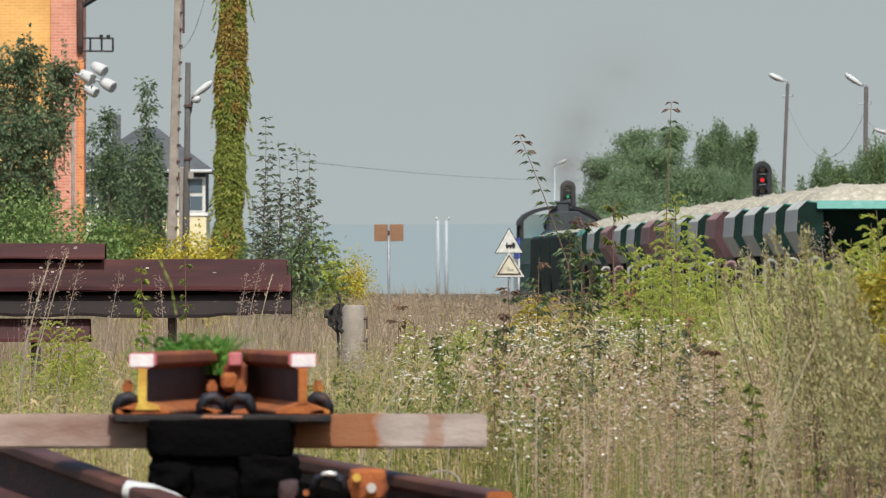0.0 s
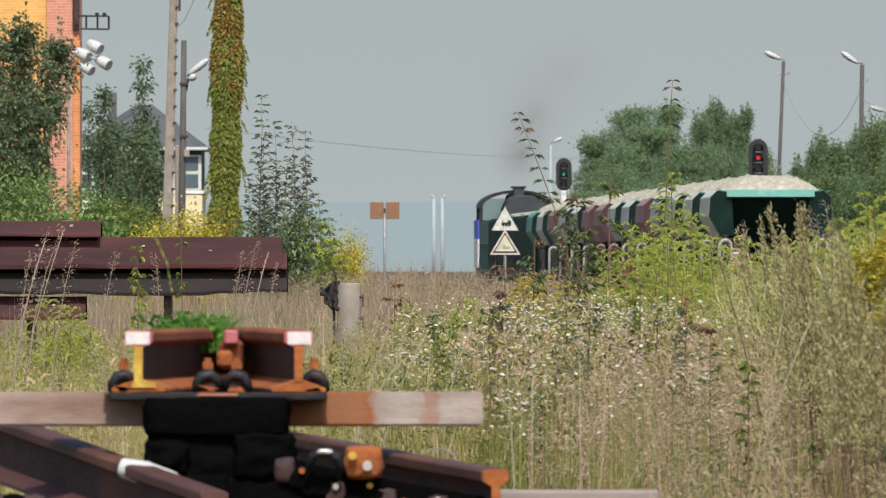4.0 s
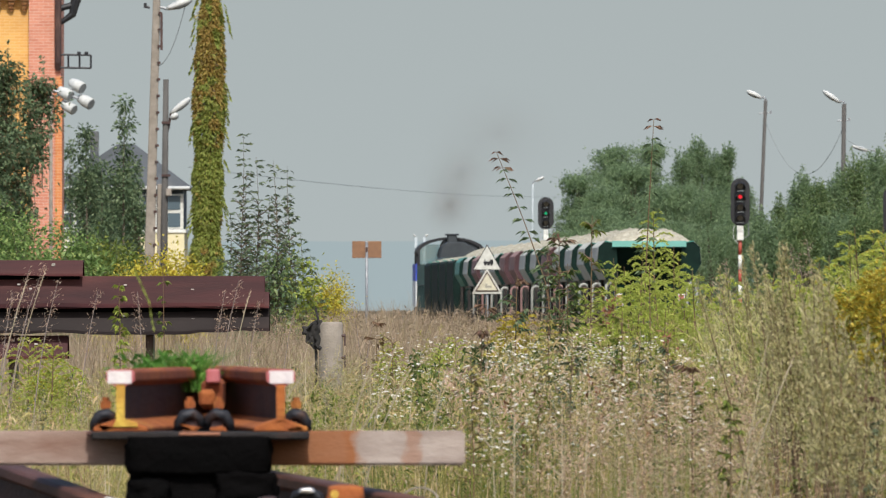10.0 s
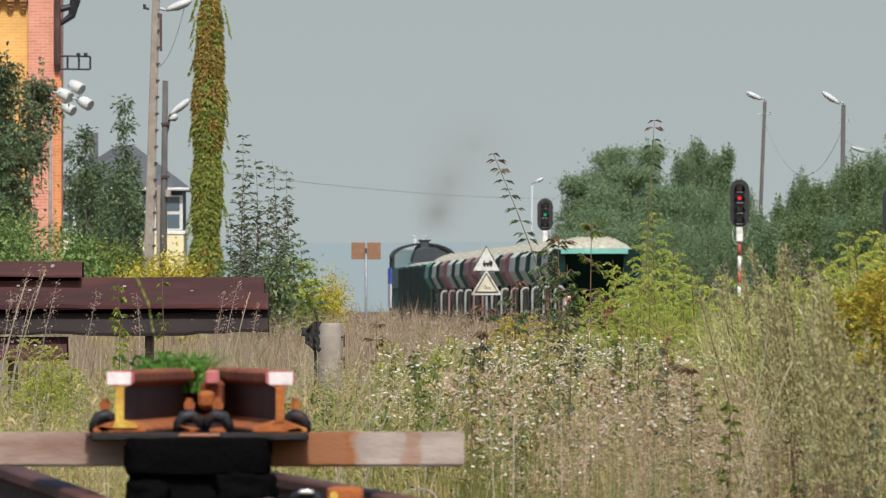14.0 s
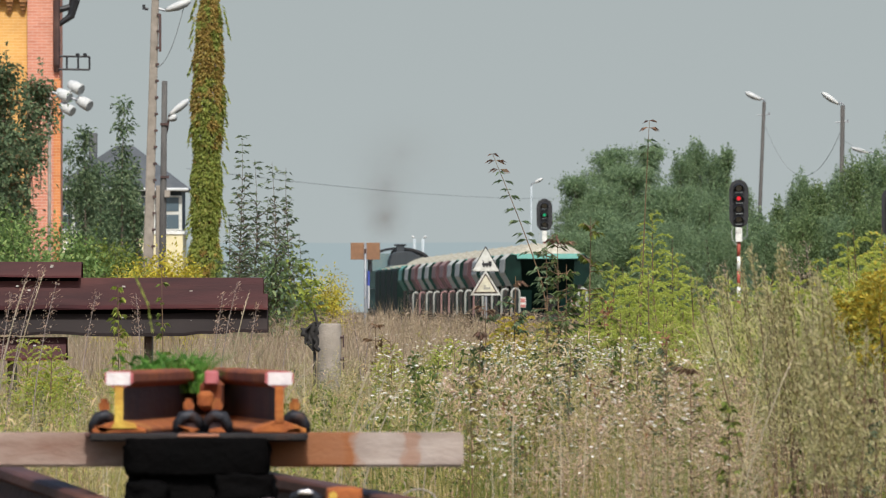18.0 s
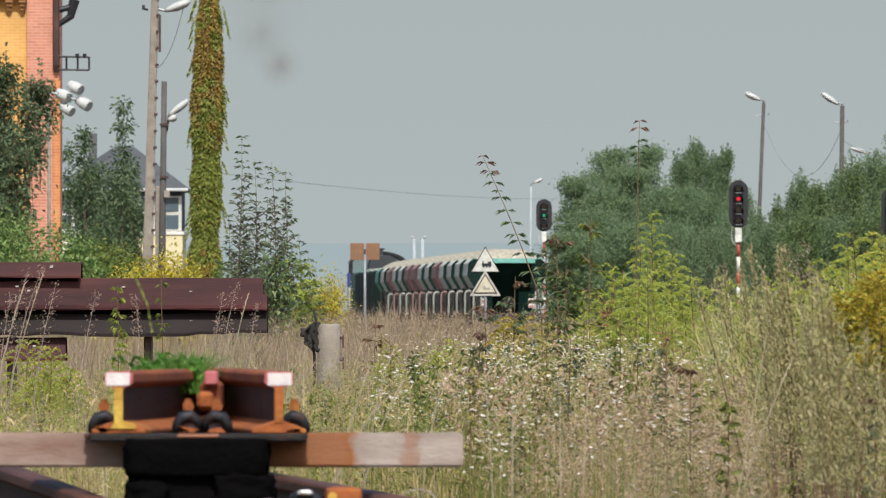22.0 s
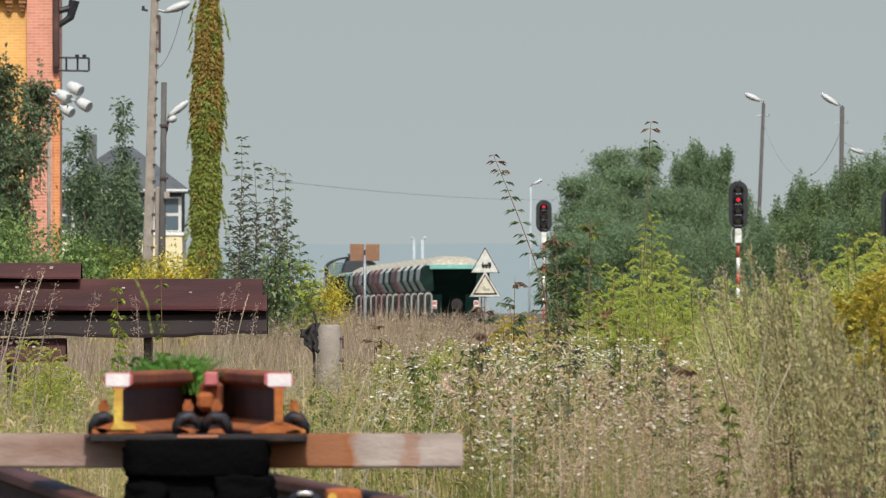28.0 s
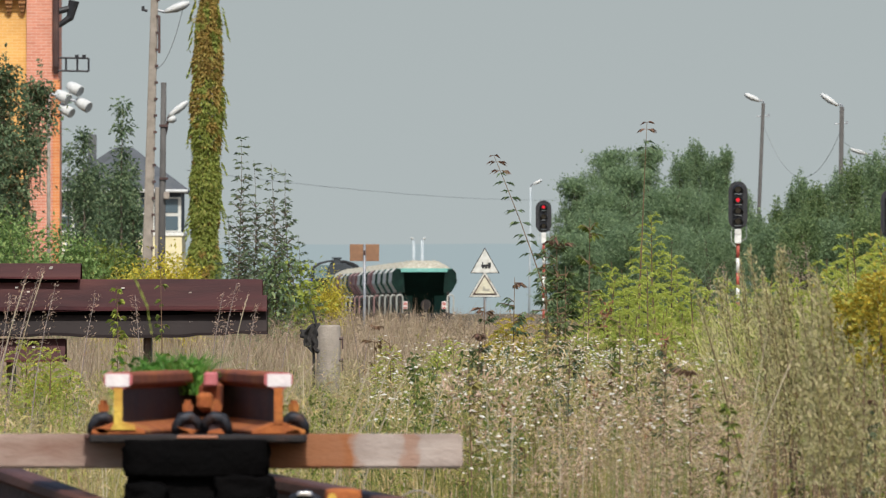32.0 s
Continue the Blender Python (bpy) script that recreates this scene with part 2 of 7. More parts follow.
# ---- building blocks ----
class Mesh:
    """Collects vertices and faces of one part."""

    def __init__(self):
        self.v, self.f = [], []

    def add(self, verts, faces):
        k = len(self.v)
        self.v += [tuple(p) for p in verts]
        self.f += [tuple(k + i for i in f) for f in faces]
        return self

    def box(self, c, s, turn=None):
        c, h = Vector(c), Vector(s) / 2
        vs = [Vector((x, y, z)) for x in (-h.x, h.x) for y in (-h.y, h.y) for z in (-h.z, h.z)]
        if turn:
            vs = [turn.to_3x3() @ p for p in vs]
        return self.add([c + p for p in vs], [(0, 1, 3, 2), (4, 6, 7, 5), (0, 4, 5, 1), (2, 3, 7, 6), (0, 2, 6, 4), (1, 5, 7, 3)])

    def tube(self, pts, radii, n=8, caps=True):
        pts = [Vector(p) for p in pts]
        vs, fs = [], []
        if not isinstance(radii, (list, tuple)):
            radii = [radii] * len(pts)
        side = None
        for i, p in enumerate(pts):
            d = (pts[min(i + 1, len(pts) - 1)] - pts[max(i - 1, 0)]).normalized()
            if side is None:
                side = d.cross(Vector((0, 0, 1)) if abs(d.z) < 0.9 else Vector((1, 0, 0))).normalized()
            side = (side - d * side.dot(d)).normalized()
            up = d.cross(side)
            for j in range(n):
                a = 2 * math.pi * j / n
                vs.append(p + (side * math.cos(a) + up * math.sin(a)) * radii[i])
        for i in range(len(pts) - 1):
            for j in range(n):
                fs.append((i * n + j, i * n + (j + 1) % n, (i + 1) * n + (j + 1) % n, (i + 1) * n + j))
        if caps:
            fs.append(tuple(range(n - 1, -1, -1)))
            fs.append(tuple((len(pts) - 1) * n + j for j in range(n)))
        return self.add(vs, fs)

    def prism(self, profile, a, b):
        """A profile of (u, w) points swept from the pose a to the pose b; u runs along x, w along z."""
        n = len(profile)
        vs = [m @ Vector((u, 0, w)) for m in (a, b) for u, w in profile]
        fs = [(i, (i + 1) % n, n + (i + 1) % n, n + i) for i in range(n)]
        return self.add(vs, fs + [tuple(range(n - 1, -1, -1)), tuple(range(n, 2 * n))])

    def data(self, name, mat, bevel=0.0, smooth=False, segments=1):
        me = bpy.data.meshes.new(name)
        me.from_pydata(self.v, [], self.f)
        bm = bmesh.new()
        bm.from_mesh(me)
        bmesh.ops.recalc_face_normals(bm, faces=bm.faces)
        if bevel:
            edges = [e for e in bm.edges if len(e.link_faces) == 2 and e.calc_face_angle(0) > 0.5]
            bmesh.ops.bevel(bm, geom=edges, offset=bevel, segments=segments, affect="EDGES", clamp_overlap=True)
        bm.to_mesh(me)
        bm.free()
        if smooth:
            me.polygons.foreach_set("use_smooth", [True] * len(me.polygons))
        me.materials.append(mat)
        return me


def thing(name, place, label, category, group="", kind="", turn=0.0):
    ob = new(name)
    ob.empty_display_size = 0.2
    ob.matrix_world = Matrix.Translation(place) @ pose(0, 0, 0, 0, 0, turn)
    return tagged(ob, label, category, group, kind)


def part(name, mesh, material, parent, label="", bevel=0.0, smooth=False, m=None, segments=1):
    """One mesh object under a thing or under a part."""
    me = mesh.data(name, material, bevel, smooth, segments) if isinstance(mesh, Mesh) else mesh
    ob = new(name, me)
    ob.parent = parent
    if m is not None:
        ob.matrix_basis = m
    return tagged(ob, label)


def raw(name, verts, quads, tris, mat):
    """A big mesh straight from arrays."""
    me = bpy.data.meshes.new(name)
    nq, nt = len(quads), len(tris)
    me.vertices.add(len(verts))
    me.vertices.foreach_set("co", np.asarray(verts, np.float32).ravel())
    loops = np.concatenate([np.asarray(quads, np.int32).ravel(), np.asarray(tris, np.int32).ravel()])
    me.loops.add(len(loops))
    me.loops.foreach_set("vertex_index", loops)
    me.polygons.add(nq + nt)
    me.polygons.foreach_set("loop_start", np.concatenate([np.arange(nq) * 4, nq * 4 + np.arange(nt) * 3]).astype(np.int32))
    me.update(calc_edges=True)
    me.validate()
    me.materials.append(mat)
    return me


NONE3 = np.zeros((0, 3), np.int32)
NONE4 = np.zeros((0, 4), np.int32)


def leaf_mesh(name, centre, along, length, width, mat, rng, droop=0.0):
    """Many leaves, each a folded diamond from its stalk at centre along its own way."""
    c = np.asarray(centre, float)
    n = len(c)
    a = np.asarray(along, float)
    a = a / (np.linalg.norm(a, axis=1, keepdims=True) + 1e-9)
    up = rng.normal(size=(n, 3)) * 0.55 + np.array((0, 0, 1.0))
    s = np.cross(a, up)
    s /= np.linalg.norm(s, axis=1, keepdims=True) + 1e-9
    nrm = np.cross(s, a)
    ln, wd = (np.broadcast_to(np.asarray(q, float), (n,))[:, None] for q in (length, width))
    mid = c + a * ln * 0.45
    tip = c + a * ln - np.array((0, 0, 1.0)) * ln * droop
    lift = nrm * wd * 0.18
    v = np.stack([c, mid + s * wd / 2 + lift, tip, mid - s * wd / 2 + lift], 1).reshape(-1, 3)
    q = np.arange(n)[:, None] * 4 + np.array((0, 1, 2, 3))
    return raw(name, v, q, NONE3, mat)


def blade_mesh(name, foot, height, lean, width, mat, rng):
    """Many blades of grass, bent in two pieces."""
    n = len(foot)
    ang = rng.uniform(0, 2 * np.pi, n)
    side = np.stack([np.cos(ang), np.sin(ang), np.zeros(n)], 1)
    out = rng.normal(size=(n, 3)) * np.array((1, 1, 0))
    h, ln, w = (np.broadcast_to(np.asarray(q, float), (n,))[:, None] for q in (height, lean, width))
    mid = foot + out * ln * 0.3 * h + np.array((0, 0, 0.6)) * h
    tip = foot + out * ln * h + np.array((0, 0, 1.0)) * h
    v = np.stack([foot - side * w / 2, foot + side * w / 2, mid + side * w * 0.4, mid - side * w * 0.4, tip], 1).reshape(-1, 3)
    k = np.arange(n)[:, None] * 5
    return raw(name, v, k + np.array((0, 1, 2, 3)), k + np.array((3, 2, 4)), mat)


def disc_mesh(name, centre, radius, mat, rng, tilt=0.5):
    """Many small five-cornered flower heads."""
    n = len(centre)
    nr = rng.normal(size=(n, 3)) * tilt + np.array((0, -0.12, 1.0))
    nr /= np.linalg.norm(nr, axis=1, keepdims=True)
    a = np.cross(nr, np.array((1.0, 0, 0)))
    a /= np.linalg.norm(a, axis=1, keepdims=True)
    b = np.cross(nr, a)
    r = np.broadcast_to(np.asarray(radius, float), (n,))[:, None]
    pts = [centre + nr * r * 0.25] + [centre + (a * math.cos(t) + b * math.sin(t)) * r for t in np.arange(6) * math.pi / 3]
    v = np.stack(pts, 1).reshape(-1, 3)
    k = np.arange(n)[:, None] * 7
    tri = np.concatenate([k + np.array((0, 1 + i, 1 + (i + 1) % 6)) for i in range(6)])
    return raw(name, v, NONE4, tri, mat)


# ---- the railway line ----
def line_x(y):
    q = (y / STEP - 250) / 100
    return 5.5295 - 4.3643 * q - 0.3866 * q * q + 0.1097 * q ** 3 if y > 82 else line_x(82.001) + (82 - y) * 0.019


def heading(y):
    return math.atan2(line_x(y + 0.5) - line_x(y - 0.5), 1.0)


def ground_z(x, y):
    side = abs(x - line_x(min(max(y, -100), 640)))
    near = min(1, max(0, (side - 2.6) / 2.0)) * min(1, max(0, (273 - y) / 68))
    return -0.36 + 0.51 * near * near * (3 - 2 * near)


def ground_zs(xs, ys):
    return np.array([ground_z(a, b) for a, b in zip(xs, ys)])


def spread(lo, hi, n, power):
    k = np.linspace(-1, 1, n)
    k = np.sign(k) * np.abs(k) ** power
    return (lo + hi) / 2 + k * (hi - lo) / 2


gx = np.concatenate([spread(-3200, 3200, 60, 4), np.arange(-30, 30.1, 1.0)])
gx = np.unique(np.round(gx, 2))
gy = np.unique(np.round(np.concatenate([np.linspace(-400, 0, 12), np.arange(0, 660, 4.0), np.linspace(660, 4700, 50)]), 2))
rng = np.random.default_rng(1)
GX, GY = np.meshgrid(gx, gy)
GZ = ground_zs(GX.ravel(), GY.ravel()) + rng.normal(size=GX.size) * 0.02
idx = np.arange(GX.size).reshape(GX.shape)
gq = np.stack([idx[:-1, :-1], idx[:-1, 1:], idx[1:, 1:], idx[1:, :-1]], -1).reshape(-1, 4)
ground = new("ground", raw("ground", np.stack([GX.ravel(), GY.ravel(), GZ], 1), gq, NONE3, M_GROUND))
tagged(ground, "dry soil with straw and sparse grass", "ground", kind="structure")

ys = np.arange(-60, 660, 5.0)
bed = Mesh()
for k, y in enumerate(ys):
    x = line_x(y)
    bed.v += [(x - 2.2, y, -0.40), (x - 1.5, y, -0.17), (x + 1.5, y, -0.17), (x + 2.2, y, -0.40)]
    if k:
        bed.f += [(4 * k - 4 + i, 4 * k - 3 + i, 4 * k + 1 + i, 4 * k + i) for i in range(3)]
track = new("track_bed", bed.data("track_bed", M_BED))
tagged(track, "grey crushed stone bed of a single railway track", "track bed", kind="structure")
RAIL = [(-0.075, 0), (0.075, 0), (0.075, 0.012), (0.012, 0.035), (0.012, 0.125), (0.036, 0.14), (0.036, 0.165), (0.026, 0.172),
        (-0.026, 0.172), (-0.036, 0.165), (-0.036, 0.14), (-0.012, 0.125), (-0.012, 0.035), (-0.075, 0.012)]
for off in (-0.75, 0.75):
    b = Mesh()
    n = len(RAIL)
    for k, y in enumerate(ys):
        x = line_x(y)
        b.v += [(x + off + u, y, w - 0.172) for u, w in RAIL]
        if k:
            b.f += [(n * (k - 1) + i, n * (k - 1) + (i + 1) % n, n * k + (i + 1) % n, n * k + i) for i in range(n)]
    part("rail", b, M_RAIL, track, "brown steel rail with a worn top")
b = Mesh()
for y in np.arange(170, 600, 0.65):
    b.box((line_x(y), y, -0.21), (2.5, 0.24, 0.14), pose(0, 0, 0, 0, 0, -math.degrees(heading(y))))
tagged(part("sleeper", b, M_CONCRETE, track), kind="stuff")

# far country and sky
# hills: the haze is put into one flat, pale blue glowing colour
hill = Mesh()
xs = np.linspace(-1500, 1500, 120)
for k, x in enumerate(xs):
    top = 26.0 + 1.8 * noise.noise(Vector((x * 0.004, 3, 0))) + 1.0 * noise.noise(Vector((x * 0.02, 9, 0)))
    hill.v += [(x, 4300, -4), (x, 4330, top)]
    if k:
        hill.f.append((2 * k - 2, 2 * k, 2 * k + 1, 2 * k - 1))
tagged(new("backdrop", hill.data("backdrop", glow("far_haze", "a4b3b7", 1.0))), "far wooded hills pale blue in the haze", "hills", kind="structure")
card = Mesh().add([(-1600, 4600, -20), (1600, 4600, -20), (1600, 4600, 900), (-1600, 4600, 900)], [(0, 1, 2, 3)])
msky, n, l, p = base("hazy_sky")
tc = n.new("ShaderNodeTexCoord")
sep = n.new("ShaderNodeSeparateXYZ")
l.new(tc.outputs["Object"], sep.inputs[0])
mr = n.new("ShaderNodeMapRange")
mr.inputs[1].default_value, mr.inputs[2].default_value = 25, 150
l.new(sep.outputs[2], mr.inputs[0])
rp = n.new("ShaderNodeValToRGB")
rp.color_ramp.elements[0].color, rp.color_ramp.elements[1].color = rgb("afb8b9"), rgb("abb4b5")
l.new(mr.outputs[0], rp.inputs[0])
em = n.new("ShaderNodeEmission")
l.new(rp.outputs[0], em.inputs[0])
l.new(em.outputs[0], n["Material Output"].inputs[0])
tagged(new("backdrop_sky", card.data("backdrop_sky", msky)), "plain hazy grey sky low over the country", "sky", kind="structure")


# ---- the train ----
M_CLEAR, n, l, p = base("clear_pane")
tb_, gl_, mx_ = n.new("ShaderNodeBsdfTransparent"), n.new("ShaderNodeBsdfGlossy"), n.new("ShaderNodeMixShader")
tb_.inputs[0].default_value, gl_.inputs["Roughness"].default_value, mx_.inputs[0].default_value = (0.85, 0.9, 0.9, 1), 0.05, 0.08
l.new(tb_.outputs[0], mx_.inputs[1])
l.new(gl_.outputs[0], mx_.inputs[2])
l.new(mx_.outputs[0], n["Material Output"].inputs[0])

M_RAILING = surface("pale_railing", "a6a79f", "9a9b93", "85877f", 5, 0.8, 0, 0.1, 0.4)
WAGON = 8.77
SECTION = [(1.27, 3.27), (1.46, 3.09), (1.50, 2.62), (1.24, 2.16)]


def wagon(kind):
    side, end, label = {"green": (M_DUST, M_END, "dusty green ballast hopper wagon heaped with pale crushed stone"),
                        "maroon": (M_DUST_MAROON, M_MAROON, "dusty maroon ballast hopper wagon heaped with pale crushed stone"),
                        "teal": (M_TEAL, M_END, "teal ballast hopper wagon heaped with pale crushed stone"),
                        "dark": (M_DARK_GREEN, M_DARK_GREEN, "clean dark green hopper wagon with a low load")}[kind]
    w = thing("hopper_wagon", (0, 0, 0), label, "railway wagon", "wagons of the train")
    y0, y1 = (0.7, WAGON - 0.7) if kind == "dark" else (2.0, WAGON - 2.0)             # the box, with an end platform fore and aft
    sec = SECTION if kind != "dark" else [(1.36, 3.20), (1.45, 3.10), (1.46, 2.0), (1.40, 1.12)]     # the dark ones are slab-sided
    for s in (-1, 1):                     # sides: outer skin with top chamfer, waist and inward foot
        b = Mesh()
        pr = [(s * u, z) for u, z in sec] + [(s * (u - 0.06), z) for u, z in reversed(sec)]
        b.prism(pr, pose(0, y0, 0), pose(0, y1, 0))
        part("side_wall", b, side, w, "pale dust over the paint", 0.012)
        for y in (y0 - 0.05, y1 + 0.05):  # corner pillar below the box
            part("corner_post", Mesh().box((s * 1.10, y, 1.62), (0.12, 0.1, 1.14)), M_UNDER, w)
        part("chute", Mesh().add([(s * 1.15, y0 + 0.9, 2.22), (s * 1.15, y1 - 0.9, 2.22), (s * 0.95, y1 - 1.6, 1.15), (s * 0.95, y0 + 1.6, 1.15),
                                  (s * 0.5, y0 + 0.9, 2.22), (s * 0.5, y1 - 0.9, 2.22), (s * 0.5, y1 - 1.6, 1.15), (s * 0.5, y0 + 1.6, 1.15)],
                                 [(0, 1, 2, 3), (7, 6, 5, 4), (0, 4, 5, 1), (1, 5, 6, 2), (2, 6, 7, 3), (3, 7, 4, 0)]), M_GREEN_PAINT, w)
    for y, d in ((y0, -1), (y1, 1)):      # end sheets slope far inwards below, between the wings of the sides
        def at_end(u, back, z):
            return (u, y - d * back, z)
        b = Mesh().add([at_end(-0.95, 0.06, 3.16), at_end(0.95, 0.06, 3.16), at_end(0.95, 0.60, 2.5), at_end(-0.95, 0.60, 2.5),
                        at_end(0.95, 0.85, 2.2), at_end(-0.95, 0.85, 2.2), at_end(0.95, 1.9, 1.15), at_end(-0.95, 1.9, 1.15),
                        at_end(-0.95, 0.12, 3.16), at_end(0.95, 0.12, 3.16), at_end(0.95, 0.66, 2.5), at_end(-0.95, 0.66, 2.5),
                        at_end(0.95, 0.91, 2.2), at_end(-0.95, 0.91, 2.2), at_end(0.95, 1.96, 1.15), at_end(-0.95, 1.96, 1.15)],
                       [(0, 1, 2, 3), (3, 2, 4, 5), (5, 4, 6, 7), (8, 11, 10, 9), (11, 13, 12, 10), (13, 15, 14, 12), (0, 8, 9, 1),
                        (7, 6, 14, 15), (0, 3, 11, 8), (3, 5, 13, 11), (5, 7, 15, 13), (1, 9, 10, 2), (2, 10, 12, 4), (4, 12, 14, 6)])
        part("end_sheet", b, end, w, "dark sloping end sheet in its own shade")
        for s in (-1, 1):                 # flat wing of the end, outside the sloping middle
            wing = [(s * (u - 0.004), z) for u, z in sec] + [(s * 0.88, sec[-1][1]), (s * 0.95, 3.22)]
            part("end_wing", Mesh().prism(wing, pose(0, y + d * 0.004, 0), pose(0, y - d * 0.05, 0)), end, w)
            part("wing_rim", Mesh().prism([(s * 1.27, 3.276), (s * 0.95, 3.228), (s * 0.95, 3.20), (s * 1.27, 3.245)], pose(0, y + d * 0.02, 0), pose(0, y - d * 0.05, 0)), M_TEAL if kind != "maroon" else M_MAROON, w)
        b = Mesh().add([at_end(-1.06, 0.0, 3.27), at_end(1.06, 0.0, 3.27), at_end(1.06, -0.10, 3.10), at_end(-1.06, -0.10, 3.10),
                        at_end(-1.06, 0.05, 3.27), at_end(1.06, 0.05, 3.27), at_end(1.06, -0.05, 3.08), at_end(-1.06, -0.05, 3.08)],
                       [(0, 1, 2, 3), (7, 6, 5, 4), (0, 4, 5, 1), (1, 5, 6, 2), (2, 6, 7, 3), (3, 7, 4, 0)])
        part("top_lip", b, M_TEAL if kind != "maroon" else M_MAROON, w, "teal flap along the top")
        part("headstock", Mesh().box((0, 0.65 if d < 0 else WAGON - 0.65, 1.05), (2.6, 0.18, 0.32)), M_UNDER, w, bevel=0.02)
        for x in (-0.875, 0.875):
            ye = 0.55 if d < 0 else WAGON - 0.55
            b = Mesh().tube([(x, ye, 1.06), (x, ye + d * 0.42, 1.06)], 0.09, 10).tube([(x, ye + d * 0.42, 1.06), (x, ye + d * 0.47, 1.06)], 0.23, 16)
            part("buffer", b, M_UNDER, w, smooth=False)
        part("coupling", Mesh().box((0, WAGON / 2 + d * (WAGON / 2 - 0.3), 1.0), (0.14, 0.6, 0.18)), M_UNDER, w, bevel=0.03)
        for s in (-1, 1):                 # bowed pale hand rails at the corners of the platforms
            yr = 0.75 if d < 0 else WAGON - 0.75
            bow = [(s * 1.30, yr, 1.1), (s * 1.30, yr, 1.92)] + [(s * (1.16 + 0.14 * math.cos(a)), yr, 1.92 + 0.14 * math.sin(a)) for a in (0.5, 1.05, 1.57, 2.1, 2.64)] + [(s * 1.02, yr, 1.92), (s * 1.02, yr, 1.1)]
            if d < 0:
                part("hand_rail", Mesh().tube(bow, 0.042, 6), M_RAILING if kind == "green" else M_DUST_MAROON if kind == "maroon" else M_DARK_GREEN, w, "pale dusty hand rail")
    part("underframe", Mesh().box((0, WAGON / 2, 1.05), (1.9, WAGON - 1.4, 0.22)).box((-1.05, WAGON / 2, 1.02), (0.1, WAGON - 1.4, 0.28))
         .box((1.05, WAGON / 2, 1.02), (0.1, WAGON - 1.4, 0.28)), M_UNDER, w)
    for y in (2.0, WAGON - 2.0):
        ax = part("wheelset", Mesh().tube([(-0.98, y, 0.46), (0.98, y, 0.46)], 0.08, 8), M_UNDER, w)
        for x in (-0.75, 0.75):
            part("wheel", Mesh().tube([(x - 0.065, y, 0.46), (x + 0.065, y, 0.46)], 0.46, 20), M_RUST_DARK, ax)
        for x in (-1.0, 1.0):
            part("axle_box", Mesh().box((x, y, 0.5), (0.2, 0.36, 0.36)), M_UNDER, w)
    # the heap of stone
    r = np.random.default_rng(5)
    nx, ny = 36, 70
    hx, hy = np.meshgrid(np.linspace(-1.27, 1.27, nx), np.linspace(y0 + 0.03, y1 - 0.03, ny))
    e = np.minimum(1, (1.27 - np.abs(hx)) / 0.75) * np.minimum(1, np.minimum(hy - y0, y1 - hy) / 0.9)
    hz = 3.12 + (0.25 if kind == "dark" else 0.48) * np.sqrt(np.clip(e, 0, 1)) + r.normal(size=hx.shape) * 0.018 + 0.014 * np.sin(hx * 5 + 1) * np.sin(hy * 3.1)
    i = np.arange(nx * ny).reshape(ny, nx)
    q = np.stack([i[:-1, :-1], i[:-1, 1:], i[1:, 1:], i[1:, :-1]], -1).reshape(-1, 4)
    tagged(part("stone_load", raw("stone_load", np.stack([hx.ravel(), hy.ravel(), hz.ravel()], 1), q, NONE3, M_GRAVEL), None, w, "pale heaped crushed stone"), kind="stuff")
    return w


